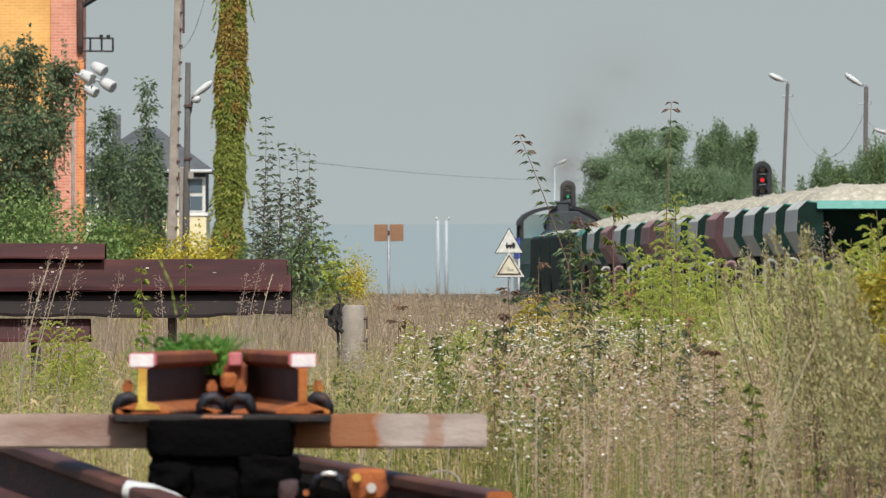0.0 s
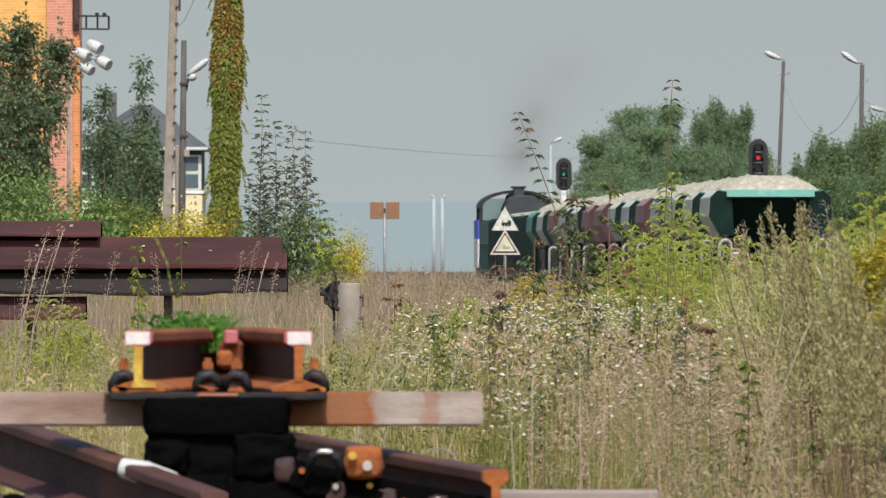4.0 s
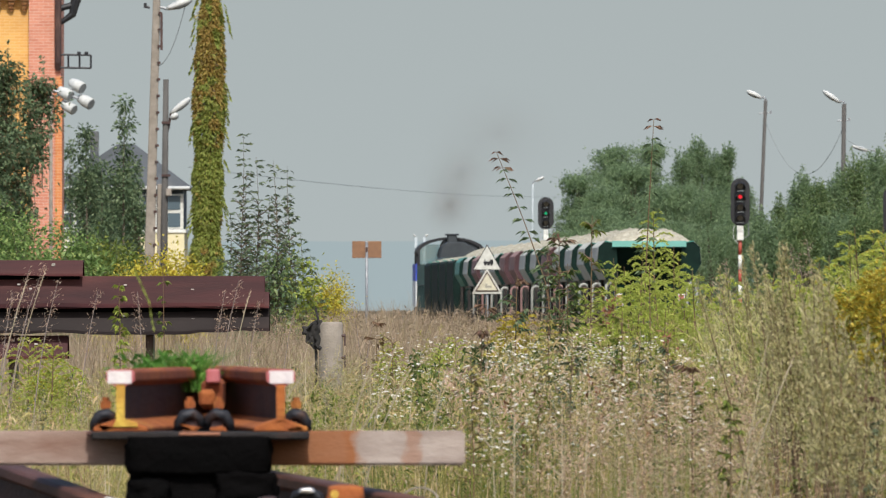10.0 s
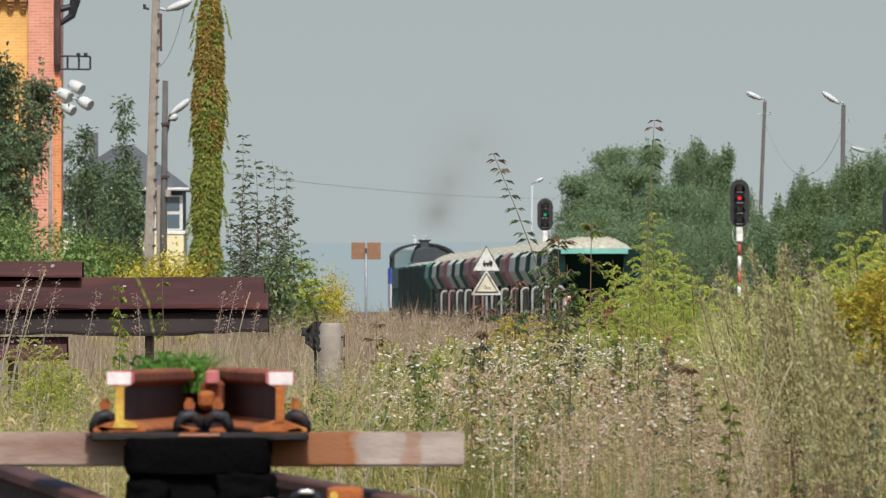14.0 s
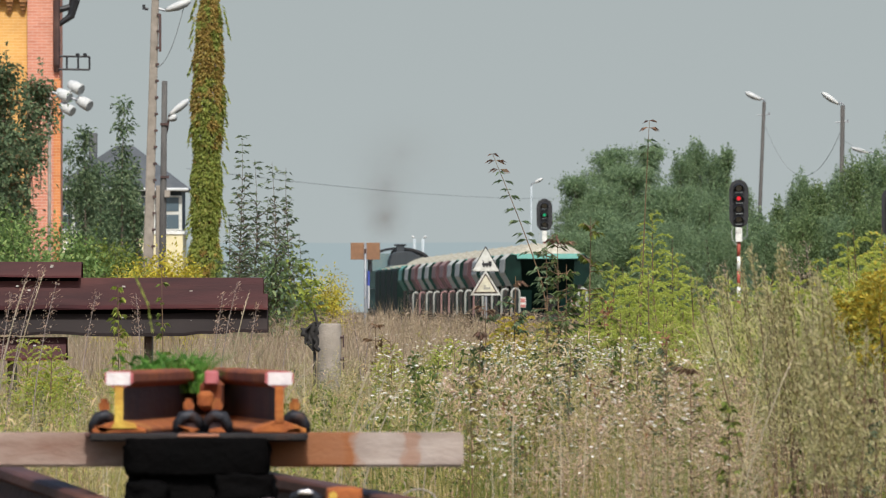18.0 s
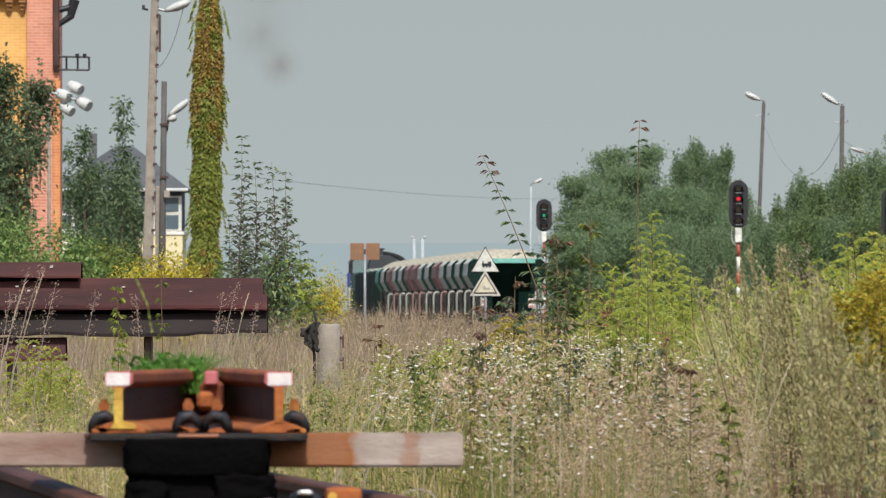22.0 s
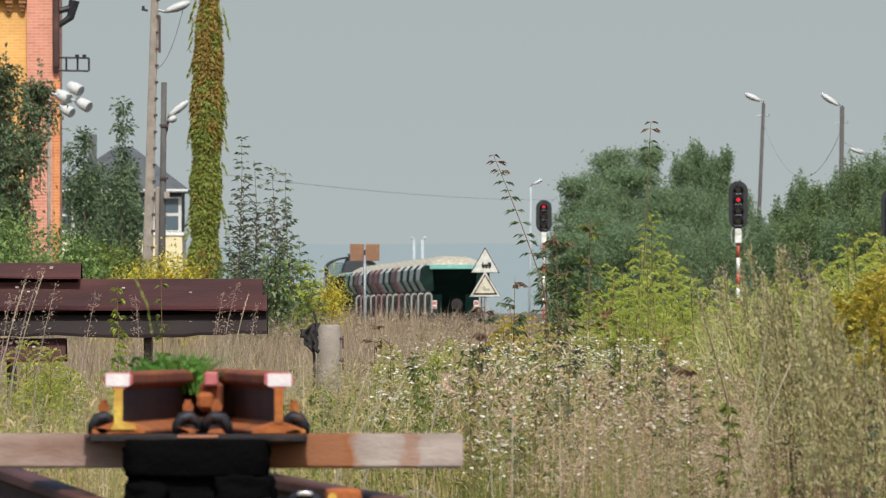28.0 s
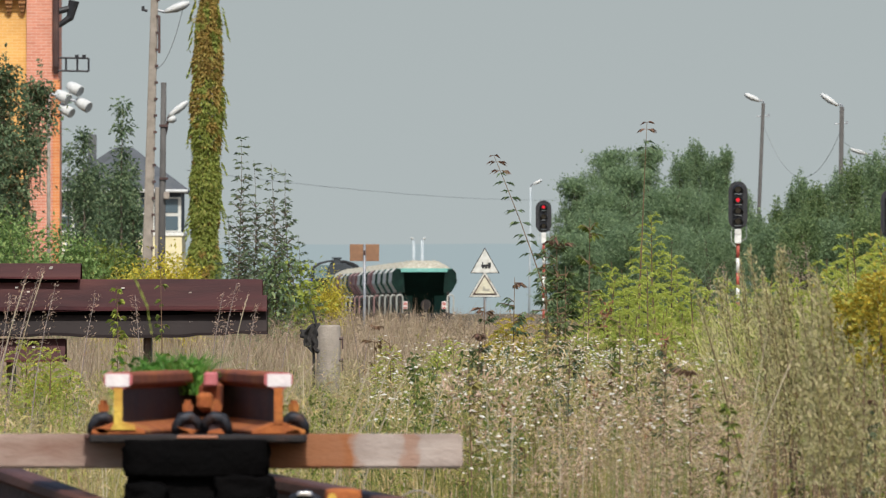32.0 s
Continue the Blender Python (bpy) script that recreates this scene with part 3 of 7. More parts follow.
def locomotive():
    w = thing("diesel_locomotive", (0, 0, 0), "dark green hood diesel locomotive with arched black cab roof", "locomotive")
    ln, c0, c1 = 14.2, 8.6, 11.4          # the long hood trails, the cab stands well forward
    arch = [(1.49 * math.sin(a), 3.70 + 0.66 * math.cos(a)) for a in np.linspace(-math.pi / 2, math.pi / 2, 17)]
    inner = [(u * 0.94, z - 0.11) for u, z in reversed(arch)]
    part("cab_roof", Mesh().prism(arch + inner, pose(0, c0 - 0.15, 0), pose(0, c1 + 0.15, 0)), M_BLACK, w, "black arched cab roof")
    for y in (c0, c1):                    # cab ends: sill, corner posts and a broad middle with a clear window on each side
        part("cab_end", Mesh().box((0, y, 2.1), (2.94, 0.08, 2.2)), M_LOCO_DARK, w, "dark green cab end")
        for s in (-1, 1):
            part("corner_post", Mesh().box((s * 1.40, y, 3.48), (0.14, 0.1, 0.7)), M_BLACK, w)
            part("windscreen", Mesh().box((s * 0.88, y, 3.6), (0.90, 0.02, 0.9)), M_CLEAR, w, "clear cab window with sky behind it")
        part("middle_panel", Mesh().prism([(-0.34, 3.1), (-0.52, 3.62), (-0.30, 4.20), (0, 4.32), (0.62, 4.24), (1.12, 4.0), (1.36, 3.66), (1.36, 3.1)], pose(0, y - 0.06, 0), pose(0, y + 0.06, 0)), M_LOCO_ROOF, w, "dark grey panel beside the window")
    for s in (-1, 1):
        part("cab_side", Mesh().box((s * 1.49, c0 + 2.1, 2.85), (0.05, 4.3, 0.72)), M_LOCO_BLUE, w, "blue cab side")
        part("cab_side_lower", Mesh().box((s * 1.49, c0 + 2.1, 1.92), (0.05, 4.3, 1.10)), M_LOCO_WHITE, w, "white lower cab side")
        part("window_post", Mesh().box((s * 1.45, c0 + 2.2, 3.45), (0.06, 1.0, 0.5)), M_BLACK, w)
        part("buffer", Mesh().tube([(s * 0.875, 0.15, 1.06), (s * 0.875, -0.25, 1.06)], 0.1, 10).tube([(s * 0.875, -0.25, 1.06), (s * 0.875, -0.3, 1.06)], 0.24, 16), M_UNDER, w)
        part("tail_lamp", Mesh().tube([(s * 0.7, 0.3, 2.2), (s * 0.7, 0.22, 2.2)], 0.11, 12), M_LAMP_DARK, w)
        part("walkway", Mesh().box((s * 1.2, ln / 2, 1.28), (0.45, ln - 0.6, 0.1)), M_LOCO_DARK, w)
        for y in (0.5, 2.5, 4.5, 6.5, 8.3):
            part("rail_post", Mesh().tube([(s * 1.42, y, 1.3), (s * 1.42, y, 2.3)], 0.02, 6), M_LOCO_DARK, w)
        part("hand_rail", Mesh().tube([(s * 1.42, 0.5, 2.3), (s * 1.42, 8.4, 2.3)], 0.02, 6), M_LOCO_DARK, w)
        for y in (1.5, 3.0, 4.5, 6.0, 7.5):
            part("hood_door", Mesh().box((s * 0.93, y, 2.35), (0.04, 1.2, 1.6)), M_LOCO_DARK, w, bevel=0.01)
    part("long_hood", Mesh().prism([(-0.92, 1.3), (0.92, 1.3), (0.92, 3.15), (0.62, 3.45), (-0.62, 3.45), (-0.92, 3.15)], pose(0, 0.3, 0), pose(0, c0 - 0.05, 0)), M_LOCO_DARK, w, bevel=0.04)
    part("short_hood", Mesh().prism([(-0.92, 1.2), (0.92, 1.2), (0.92, 2.75), (0.7, 2.95), (-0.7, 2.95), (-0.92, 2.75)], pose(0, c1, 0), pose(0, ln - 0.4, 0)), M_LOCO_DARK, w, bevel=0.04)
    part("exhaust_pipe", Mesh().box((0, 7.4, 3.92), (0.40, 0.9, 1.05)).box((0, 7.4, 4.46), (0.58, 1.0, 0.08)), M_LOCO_ROOF, w, bevel=0.03)
    part("fan_housing", Mesh().prism([(-0.60, 3.4), (-0.50, 3.95), (-0.2, 4.14), (0.5, 4.14), (0.95, 3.8), (1.0, 3.4)], pose(0, 6.0, 0), pose(0, 8.4, 0)), M_LOCO_ROOF, w, "dark raised housing on the hood", 0.04)
    part("frame", Mesh().box((0, ln / 2, 1.1), (2.7, ln - 0.4, 0.28)), M_UNDER, w, bevel=0.02)
    for y in (3.2, ln - 3.2):
        bg = part("bogie", Mesh().box((0, y, 0.72), (2.2, 3.6, 0.45)), M_UNDER, w, bevel=0.05)
        for dy in (-1.2, 1.2):
            for x in (-0.75, 0.75):
                part("wheel", Mesh().tube([(x - 0.065, y + dy, 0.5), (x + 0.065, y + dy, 0.5)], 0.5, 20), M_RUST_DARK, bg)
    part("fuel_tank", Mesh().box((0, ln / 2, 0.75), (2.2, 2.4, 0.6)), M_UNDER, w, bevel=0.06)
    return w


KINDS = ["green", "green", "green", "green", "maroon", "green", "green", "maroon", "maroon", "green", "green", "maroon", "green", "teal", "dark", "dark", "dark", "dark"]
models = {}
wagons = []
for k in KINDS:
    if k not in models:
        models[k] = wagon(k)
        wagons.append(models[k])
    else:
        wagons.append(copy_thing(models[k], Matrix.Identity(4)))
last = wagons[0]
M_TAIL = surface("tail_board_red", "b87068", "aa645c", "c48880", 10, 0.6, 0, 0.1, 0.3)
for s in (-1, 1):                         # tail boards on the last wagon only
    tb = part("tail_board", Mesh().box((s * 0.88, 1.28, 1.58), (0.2, 0.03, 0.36)), M_WHITE, last, "red and white tail board", 0.01)
    part("red_field", Mesh().box((s * 0.88, 1.26, 1.65), (0.16, 0.02, 0.14)), M_TAIL, tb)
    part("red_field", Mesh().box((s * 0.88, 1.26, 1.46), (0.16, 0.02, 0.09)), M_TAIL, tb)
part("hand_brake", Mesh().tube([(0.05, 1.0, 1.6), (0.05, 1.06, 1.6)], 0.24, 16).box((0.05, 1.05, 1.3), (0.12, 0.1, 0.6)), M_UNDER, last, "round dark hand wheel")
loco = locomotive()


# ---- signals, signs and poles by the line ----
M_RED_LIGHT = glow("red_light", "f02c3c", 1.1)
M_GREEN_LIGHT = glow("green_light", "2cc488", 0.75)
M_LENS = glassy("dark_lens", "15181a", 0.15)


def post_of(ob, x, y, z0, z1, r, mat, label="", lean=0.0, name="post", n=10, r1=None):
    return part(name, Mesh().tube([(x, y, z0), (x + lean * 0.5, y, (z0 + z1) / 2), (x + lean, y, z1)], [r, (r + (r1 or r)) / 2, r1 or r], n), mat, ob, label, smooth=True)


def light_signal(place, lenses, lit, label, width=0.54, pitch=0.30, bands=True, head_lift=0.0):
    """place: the centre of the head. The lenses count from the top."""
    gz = ground_z(place.x, place.y)
    s = thing("light_signal", (place.x, place.y, gz), label, "railway signal", "signals by the line")
    hz = place.z - gz
    hh = pitch * lenses / 2 + 0.08
    prof = [(width / 2 * math.cos(a), hz + (hh - width / 2) + width / 2 * math.sin(a)) for a in np.linspace(0, math.pi, 11)]
    prof += [(width / 2 * math.cos(a), hz - (hh - width / 2) + width / 2 * math.sin(a)) for a in np.linspace(math.pi, 2 * math.pi, 11)]
    head = part("backing_plate", Mesh().prism(prof, pose(0, -0.02, 0), pose(0, 0.02, 0)), M_BLACK, s, "black oval backing plate")
    part("lamp_housing", Mesh().box((0, 0.13, hz), (width * 0.7, 0.24, hh * 1.7)), M_BLACK, s, bevel=0.03)
    for k in range(lenses):
        z = hz + (lenses - 1) / 2 * pitch - k * pitch
        part("lens", Mesh().tube([(0, -0.03, z), (0, -0.045, z)], 0.085, 16), M_LENS, head)
        b = Mesh()
        ring = [(0.15 * math.cos(a), 0.14 * math.sin(a)) for a in np.linspace(-0.6, math.pi + 0.6, 13)]
        n = len(ring)
        b.v = [(u, -0.02, z + w) for u, w in ring] + [(u, -0.34 if w > 0 else -0.16, z + w - 0.05) for u, w in ring]
        b.f = [(i, i + 1, n + i + 1, n + i) for i in range(n - 1)]
        ob = part("visor", b, M_BLACK, head, "short black hood over the lens")
        md = ob.modifiers.new("thick", "SOLIDIFY")
        md.thickness = 0.006
        # the sun's glint along the hood is built as a pale strip
        part("hood_glint", Mesh().box((0, -0.30, z - 0.135), (0.19, 0.03, 0.014)), M_LAMP_DARK, head, "pale strip put in for the sun glint on the hood's lower edge")
        if k in lit:
            part("lit_lens", Mesh().tube([(0, -0.046, z), (0, -0.052, z)], 0.056, 16), lit[k], head, "glowing lens")
    pz = hz - hh
    part("mounting_box", Mesh().box((0, 0.02, pz - 0.2), (0.19, 0.2, 0.42)), M_WHITE, s, "white mounting box", 0.02)
    part("bracket", Mesh().tube([(0.14, 0.05, pz + 0.25), (0.24, 0.05, pz + 0.1), (0.24, 0.05, pz - 0.25), (0.1, 0.05, pz - 0.35)], 0.015, 6), M_GREY_STEEL, s)
    part("cable_loop", Mesh().tube([(-0.12, 0.0, pz + 0.1), (-0.20, 0.0, pz - 0.1), (-0.18, 0.0, pz - 0.35), (-0.06, 0.0, pz - 0.5)], 0.010, 6), M_LAMP, s)
    z, red = pz - 0.4, True
    while z > 0:
        lo = max(0, z - 0.42)
        part("post_band", Mesh().tube([(0, 0.05, lo), (0, 0.05, z)], 0.052, 12), M_RED_BAND if red and bands else M_WHITE, s, smooth=True)
        z, red = lo, not red
    part("foot", Mesh().box((0, 0.05, 0.05), (0.4, 0.4, 0.12)), M_CONCRETE, s, bevel=0.02)
    return s


light_signal(at(1307, 362, 240), 4, {1: M_RED_LIGHT}, "four-lens railway signal showing red on a red and white banded post")
far_signal = light_signal(at(963, 382, 322), 3, {0: M_RED_LIGHT, 1: M_GREEN_LIGHT}, "three-lens railway signal on a red and white banded post", width=0.6, pitch=0.36)
light_signal(at(1577, 377, 236), 4, {}, "dark four-lens railway signal beyond the tall weeds")
# an added disc before the far signal's lenses hides one glow at a time
hz = at(963, 382, 322).z - ground_z(*at(963, 382, 322).xy)
shutter = part("shutter", Mesh().tube([(0, -0.060, 0), (0, -0.070, 0)], 0.10, 16), M_LENS, far_signal, "added dark disc that hides the glow of the lens not in use")
SHUT_TOP, SHUT_MID = hz + 0.36, hz

# two triangular warning boards on one post
p = at(859, 525, 190)
gz = ground_z(p.x, p.y)
sign = thing("warning_sign", (p.x, p.y, gz), "two white triangular railway boards on a grey post", "railway sign")
h0 = p.z - gz
post_of(sign, 0, 0.04, 0, h0 + 1.1, 0.035, M_GREY_STEEL)


def triangle(w, z, h, y):
    return Mesh().prism([(-w / 2, z), (w / 2, z), (0, z + h)], pose(0, y, 0), pose(0, y - 0.012, 0))


M_OLD_WHITE = surface("old_white_paint", "c9cac2", "b9b9b0", "9d988a", 9, 0.6, 0, 0.1, 0.4)
M_OLD_CREAM = surface("old_cream_paint", "cbc7b0", "bdb8a0", "a49d86", 9, 0.6, 0, 0.1, 0.4)
M_FADED = surface("faded_print", "9a978a", "8f8c80", "a8a496", 9, 0.7, 0, 0.1, 0.4)
up = part("upper_board", triangle(0.66, h0 + 0.54, 0.58, 0), M_BLACK, sign, "white board with a small dark locomotive drawing")
part("white_field", triangle(0.60, h0 + 0.555, 0.53, -0.014), M_OLD_WHITE, up)
part("drawing", Mesh().box((0.03, -0.03, h0 + 0.71), (0.22, 0.008, 0.055)).box((0.10, -0.03, h0 + 0.75), (0.07, 0.008, 0.06)).box((-0.05, -0.03, h0 + 0.765), (0.025, 0.008, 0.05)).tube([(-0.04, -0.026, h0 + 0.67), (-0.04, -0.034, h0 + 0.67)], 0.026, 10).tube([(0.03, -0.026, h0 + 0.67), (0.03, -0.034, h0 + 0.67)], 0.026, 10).tube([(0.10, -0.026, h0 + 0.67), (0.10, -0.034, h0 + 0.67)], 0.026, 10), M_BLACK, up)
lowb = part("lower_board", triangle(0.72, h0, 0.60, 0), M_BLACK, sign, "white board with a dark triangular outline")
part("white_rim", triangle(0.69, h0 + 0.01, 0.575, -0.014), M_OLD_WHITE, lowb)
part("dark_outline", triangle(0.55, h0 + 0.06, 0.455, -0.028), M_PIPE, lowb)
part("white_field", triangle(0.45, h0 + 0.088, 0.375, -0.042), M_OLD_CREAM, lowb)
part("drawing", Mesh().box((0.03, -0.058, h0 + 0.17), (0.15, 0.008, 0.05)).box((-0.02, -0.058, h0 + 0.215), (0.05, 0.008, 0.05)), M_FADED, lowb, "faded drawing")

# the brown board on a thin post
p = at(646, 446, 205)
gz = ground_z(p.x, p.y)
bsign = thing("board_sign", (p.x, p.y, gz), "brown rectangular board in two halves on a thin grey post", "railway sign")
h0 = p.z - gz
post_of(bsign, 0, 0, 0, h0 + 0.2, 0.035, M_GREY_STEEL)
for s in (-1, 1):
    part("board", Mesh().box((s * 0.185, 0.02, h0), (0.34, 0.02, 0.41)), M_BOARD, bsign, "brown board", 0.006)
part("bracket", Mesh().box((0, -0.02, h0), (0.05, 0.04, 0.12)), M_PIPE, bsign)


def lamp_head(b_parent, tip, base_pt, w=0.25):
    """A street lamp's shell from its neck to its tip, with the glass below."""
    a, t = Vector(base_pt), Vector(tip)
    d = t - a
    pts = [a + d * k for k in (0, 0.15, 0.45, 0.8, 1.0)]
    ax = d.normalized()
    up = (Vector((0, 0, 1)) - ax * ax.z).normalized()

    def flat(mesh, k):
        out = []
        for v in mesh.v:
            rel = Vector(v) - a
            out.append(tuple(a + rel - up * (rel.dot(up) * (1 - k))))
        mesh.v = out
        return mesh
    ob = part("lamp_shell", flat(Mesh().tube(pts, [0.05, w * 0.36, w * 0.5, w * 0.45, w * 0.2], 12), 0.62), M_LAMP, b_parent, "white lamp shell", smooth=True)
    gl = [q - up * 0.03 for q in pts[1:]]
    part("lamp_glass", flat(Mesh().tube(gl, [w * 0.2, w * 0.44, w * 0.40, w * 0.12], 10), 0.7), M_LAMP_DARK, ob, smooth=True)


def street_lamp(top, heads, d, r, mat, label, lean=0.0, name="street_lamp"):
    """top: the pole's top; heads: (neck, tip) in the same measure."""
    q = at(top[0], top[1], d)
    gz = ground_z(q.x, q.y)
    s = thing(name, (q.x - lean, q.y, gz), label, "street lamp", "lamp posts")
    part("pole", Mesh().tube([(0, 0, 0), (lean * 0.5, 0, (q.z - gz) / 2), (lean, 0, q.z - gz)], [r * 1.25, r * 1.1, r], 10), mat, s, smooth=True)
    for neck, tip in heads:
        a, t = at(neck[0], neck[1], d), at(tip[0], tip[1], d)
        a, t = a - Vector((q.x - lean, q.y, gz)), t - Vector((q.x - lean, q.y, gz))
        topv = Vector((lean, 0, q.z - gz - 0.1))
        arm = Mesh().tube([topv, topv + Vector((0, 0, 0.16)), a * 0.7 + topv * 0.3 + Vector((0, 0, 0.1)), a], 0.035, 8)
        part("arm", arm, M_GREY_STEEL, s, smooth=True)
        lamp_head(s, t, a, 0.3)
    return s


l1 = street_lamp((1352, 182), [((1346, 178), (1319, 165))], 290, 0.062, M_GREYWOOD, "weathered pole with one white lamp head on a short arm", 0.36)
l2 = street_lamp((1491, 188), [((1484, 186), (1454, 165))], 288, 0.078, M_GREYWOOD, "weathered thick pole with one white lamp head", 0.12)
street_lamp((1551, 275), [((1537, 272), (1505, 262))], 385, 0.08, M_WHITE, "pale pole with a white lamp head behind bushes", 0.0)
street_lamp((940, 330), [((945, 325), (960, 317))], 480, 0.055, M_HAZE_WHITE, "thin white pole with a small lamp head", 0.1)
for bx in (733, 748):
    street_lamp((bx, 424), [((bx + 1, 423), (bx + (6 if bx > 740 else -5), 419))], 815, 0.15, M_HAZE_WHITE, "far white lamp post in the haze", 0.0)
# clutter on the lamp poles
for ob, d, px, py in ((l1, 290, 1358, 205), (l2, 288, 1497, 218)):
    q = at(px, py, d) - ob.matrix_world.translation
    part("insulator_arm", Mesh().tube([q - Vector((0.35, 0, 0)), q + Vector((0.06, 0, 0.02))], 0.02, 6).box(q + Vector((0.06, 0, 0.04)), (0.06, 0.06, 0.1)), M_GREY_STEEL, ob)


def wire(a, b, sag, r=0.012, label="thin sagging overhead wire"):
    a, b = Vector(a), Vector(b)
    pts = [a.lerp(b, k / 16) - Vector((0, 0, sag * 4 * (k / 16) * (1 - k / 16))) for k in range(17)]
    ob = new("overhead_wire", Mesh().tube(pts, r, 5).data("overhead_wire", M_WIRE))
    return tagged(ob, label, "wire", "overhead wires")


wire(at(1350, 215, 290), at(1489, 230, 288), 1.75, 0.010)
wire(at(1493, 250, 288), at(1600, 262, 288), 0.3, 0.010)
wire(at(330, 300, 200), at(1010, 352, 430), 0.25, 0.007)
wire(at(277, 121, 170), at(326, 8, 170), 0.28, 0.009)

# concrete and timber poles on the other side
p1 = at(256, 470, 170)
gz = ground_z(p1.x, p1.y)
pole1 = thing("utility_pole", (p1.x, p1.y, gz), "tall grey concrete utility pole with step notches", "utility pole")
tall = at(276, -60, 170)
part("pole", Mesh().add([(-.115, -.10, 0), (.115, -.10, 0), (.115, .10, 0), (-.115, .10, 0)] +
     [(tall.x - p1.x + sx, sy, tall.z - gz) for sx, sy in ((-.07, -.07), (.07, -.07), (.07, .07), (-.07, .07))],
     [(3, 2, 1, 0), (4, 5, 6, 7), (0, 1, 5, 4), (1, 2, 6, 5), (2, 3, 7, 6), (3, 0, 4, 7)]), M_CONCRETE_POST, pole1, bevel=0.015)
for k in range(22):
    f = 0.12 + k * 0.04
    x = (tall.x - p1.x) * f
    part("step_notch", Mesh().box((x + 0.01 + 0.10 - 0.04 * f, -0.10 + 0.03 * f, (tall.z - gz) * f), (0.07, 0.06, 0.05)), M_PIPE, pole1)
q = at(268, 14, 170) - p1 + Vector((0, 0, p1.z - gz))
part("arm", Mesh().tube([q, at(292, 20, 170) - Vector((p1.x, p1.y, gz))], 0.03, 6), M_GREY_STEEL, pole1)
lamp_head(pole1, at(336, 3, 170) - Vector((p1.x, p1.y, gz)), at(292, 20, 170) - Vector((p1.x, p1.y, gz)), 0.26)
part("switch_box", Mesh().box(at(283, 60, 170) - Vector((p1.x, p1.y + 0.1, gz)), (0.05, 0.08, 0.75)), M_PIPE, pole1)
part("insulator", Mesh().tube([at(262, 18, 170) - Vector((p1.x, p1.y, gz)), at(254, 16, 170) - Vector((p1.x, p1.y, gz))], 0.03, 6).box(at(254, 14, 170) - Vector((p1.x, p1.y, gz)), (0.06, 0.06, 0.1)), M_BLACK, pole1)

p2 = at(282, 470, 176)
gz = ground_z(p2.x, p2.y)
o2 = Vector((p2.x, p2.y, gz))
pole2 = thing("street_lamp", o2, "timber pole on a concrete stub with two white lamp heads", "street lamp", "lamp posts")
t2 = at(291, 145, 176) - o2
part("concrete_stub", Mesh().box((0.02, 0, (at(0, 330, 176).z - gz) / 2), (0.20, 0.18, at(0, 330, 176).z - gz)), M_CONCRETE_POST, pole2, bevel=0.02)
part("pole", Mesh().tube([(0.05, -0.13, 1.0), (0.07, -0.13, 3.0), t2 + Vector((0, -0.13, 0))], [0.08, 0.075, 0.06], 10), M_GREYWOOD, pole2, smooth=True)
for a, t in (((299, 205), (333, 178)), ((298, 214), (312, 206))):
    a, t = at(a[0], a[1], 176) - o2, at(t[0], t[1], 176) - o2
    part("arm", Mesh().tube([a + Vector((-0.12, -0.05, -0.5)), a + Vector((-0.03, 0, -0.2)), a], 0.025, 6), M_PIPE, pole2)
    lamp_head(pole2, t, a, 0.22)
part("junction_box", Mesh().box(at(296, 345, 176) - o2 + Vector((0, -0.25, 0)), (0.12, 0.1, 0.16)), M_CONCRETE, pole2, bevel=0.02)
for dz in (-0.9, -2.0):
    part("clamp", Mesh().box(t2 + Vector((0.0, -0.13, dz)), (0.18, 0.18, 0.05)), M_PIPE, pole2)

# floodlights on a thin mast
p3 = at(87, 390, 205)
gz = ground_z(p3.x, p3.y)
o3 = Vector((p3.x, p3.y, gz))
flood = thing("floodlight_mast", o3, "thin grey mast with a cluster of four white floodlights", "floodlight")
post_of(flood, 0, 0, 0, at(0, 160, 205).z - gz, 0.045, M_CONCRETE_POST, name="mast")
part("cross_arm", Mesh().tube([at(92, 165, 205) - o3, at(142, 180, 205) - o3], 0.035, 6).tube([at(95, 175, 205) - o3, at(130, 160, 205) - o3], 0.03, 6), M_GREY_STEEL, flood)
for bx, by, tx, ty, r in ((134, 156, 9, -5, 0.145), (149, 184, 9, -5, 0.145), (113, 170, 9, -5, 0.14), (119, 194, 9, -5, 0.13)):
    c = at(bx, by, 205) - o3
    d = Vector((tx, -6, ty)).normalized()
    hd = part("floodlight", Mesh().tube([c - d * 0.24, c - d * 0.2, c - d * 0.05, c + d * 0.16], [0.06, r * 0.75, r * 0.98, r], 14), M_LAMP, flood, "white drum-shaped floodlight", smooth=True)
    part("lamp_glass", Mesh().tube([c + d * 0.161, c + d * 0.175], r * 0.9, 14), M_LAMP_DARK, hd)

# ---- buildings ----
D = 218.0
a, c, e = at(-420, 0, D), at(48, 0, D), at(104, 0, D)
gz = -0.4
tower = thing("brick_building", (c.x, c.y, gz), "tall building of yellow brick with a red brick corner pier", "building")
H = 13.0
part("yellow_wall", Mesh().box(((a.x - c.x) / 2, 0.45, H / 2), (c.x - a.x, 0.5, H)), M_BRICK_YELLOW, tower, "yellow brick wall panel")
pw = e.x - c.x
part("corner_pier", Mesh().box((pw / 2, 0.40, H / 2), (pw, 0.8, H)), M_BRICK, tower, "red brick corner pier")
part("side_wall", Mesh().box((pw - 0.27, 2.1, H / 2), (0.5, 2.6, H)), M_BRICK, tower)
part("roof", Mesh().box(((a.x - c.x) / 2 + pw / 2, 2.0, H + 0.15), (c.x - a.x + pw + 0.8, 5, 0.3)), M_ROOF, tower)
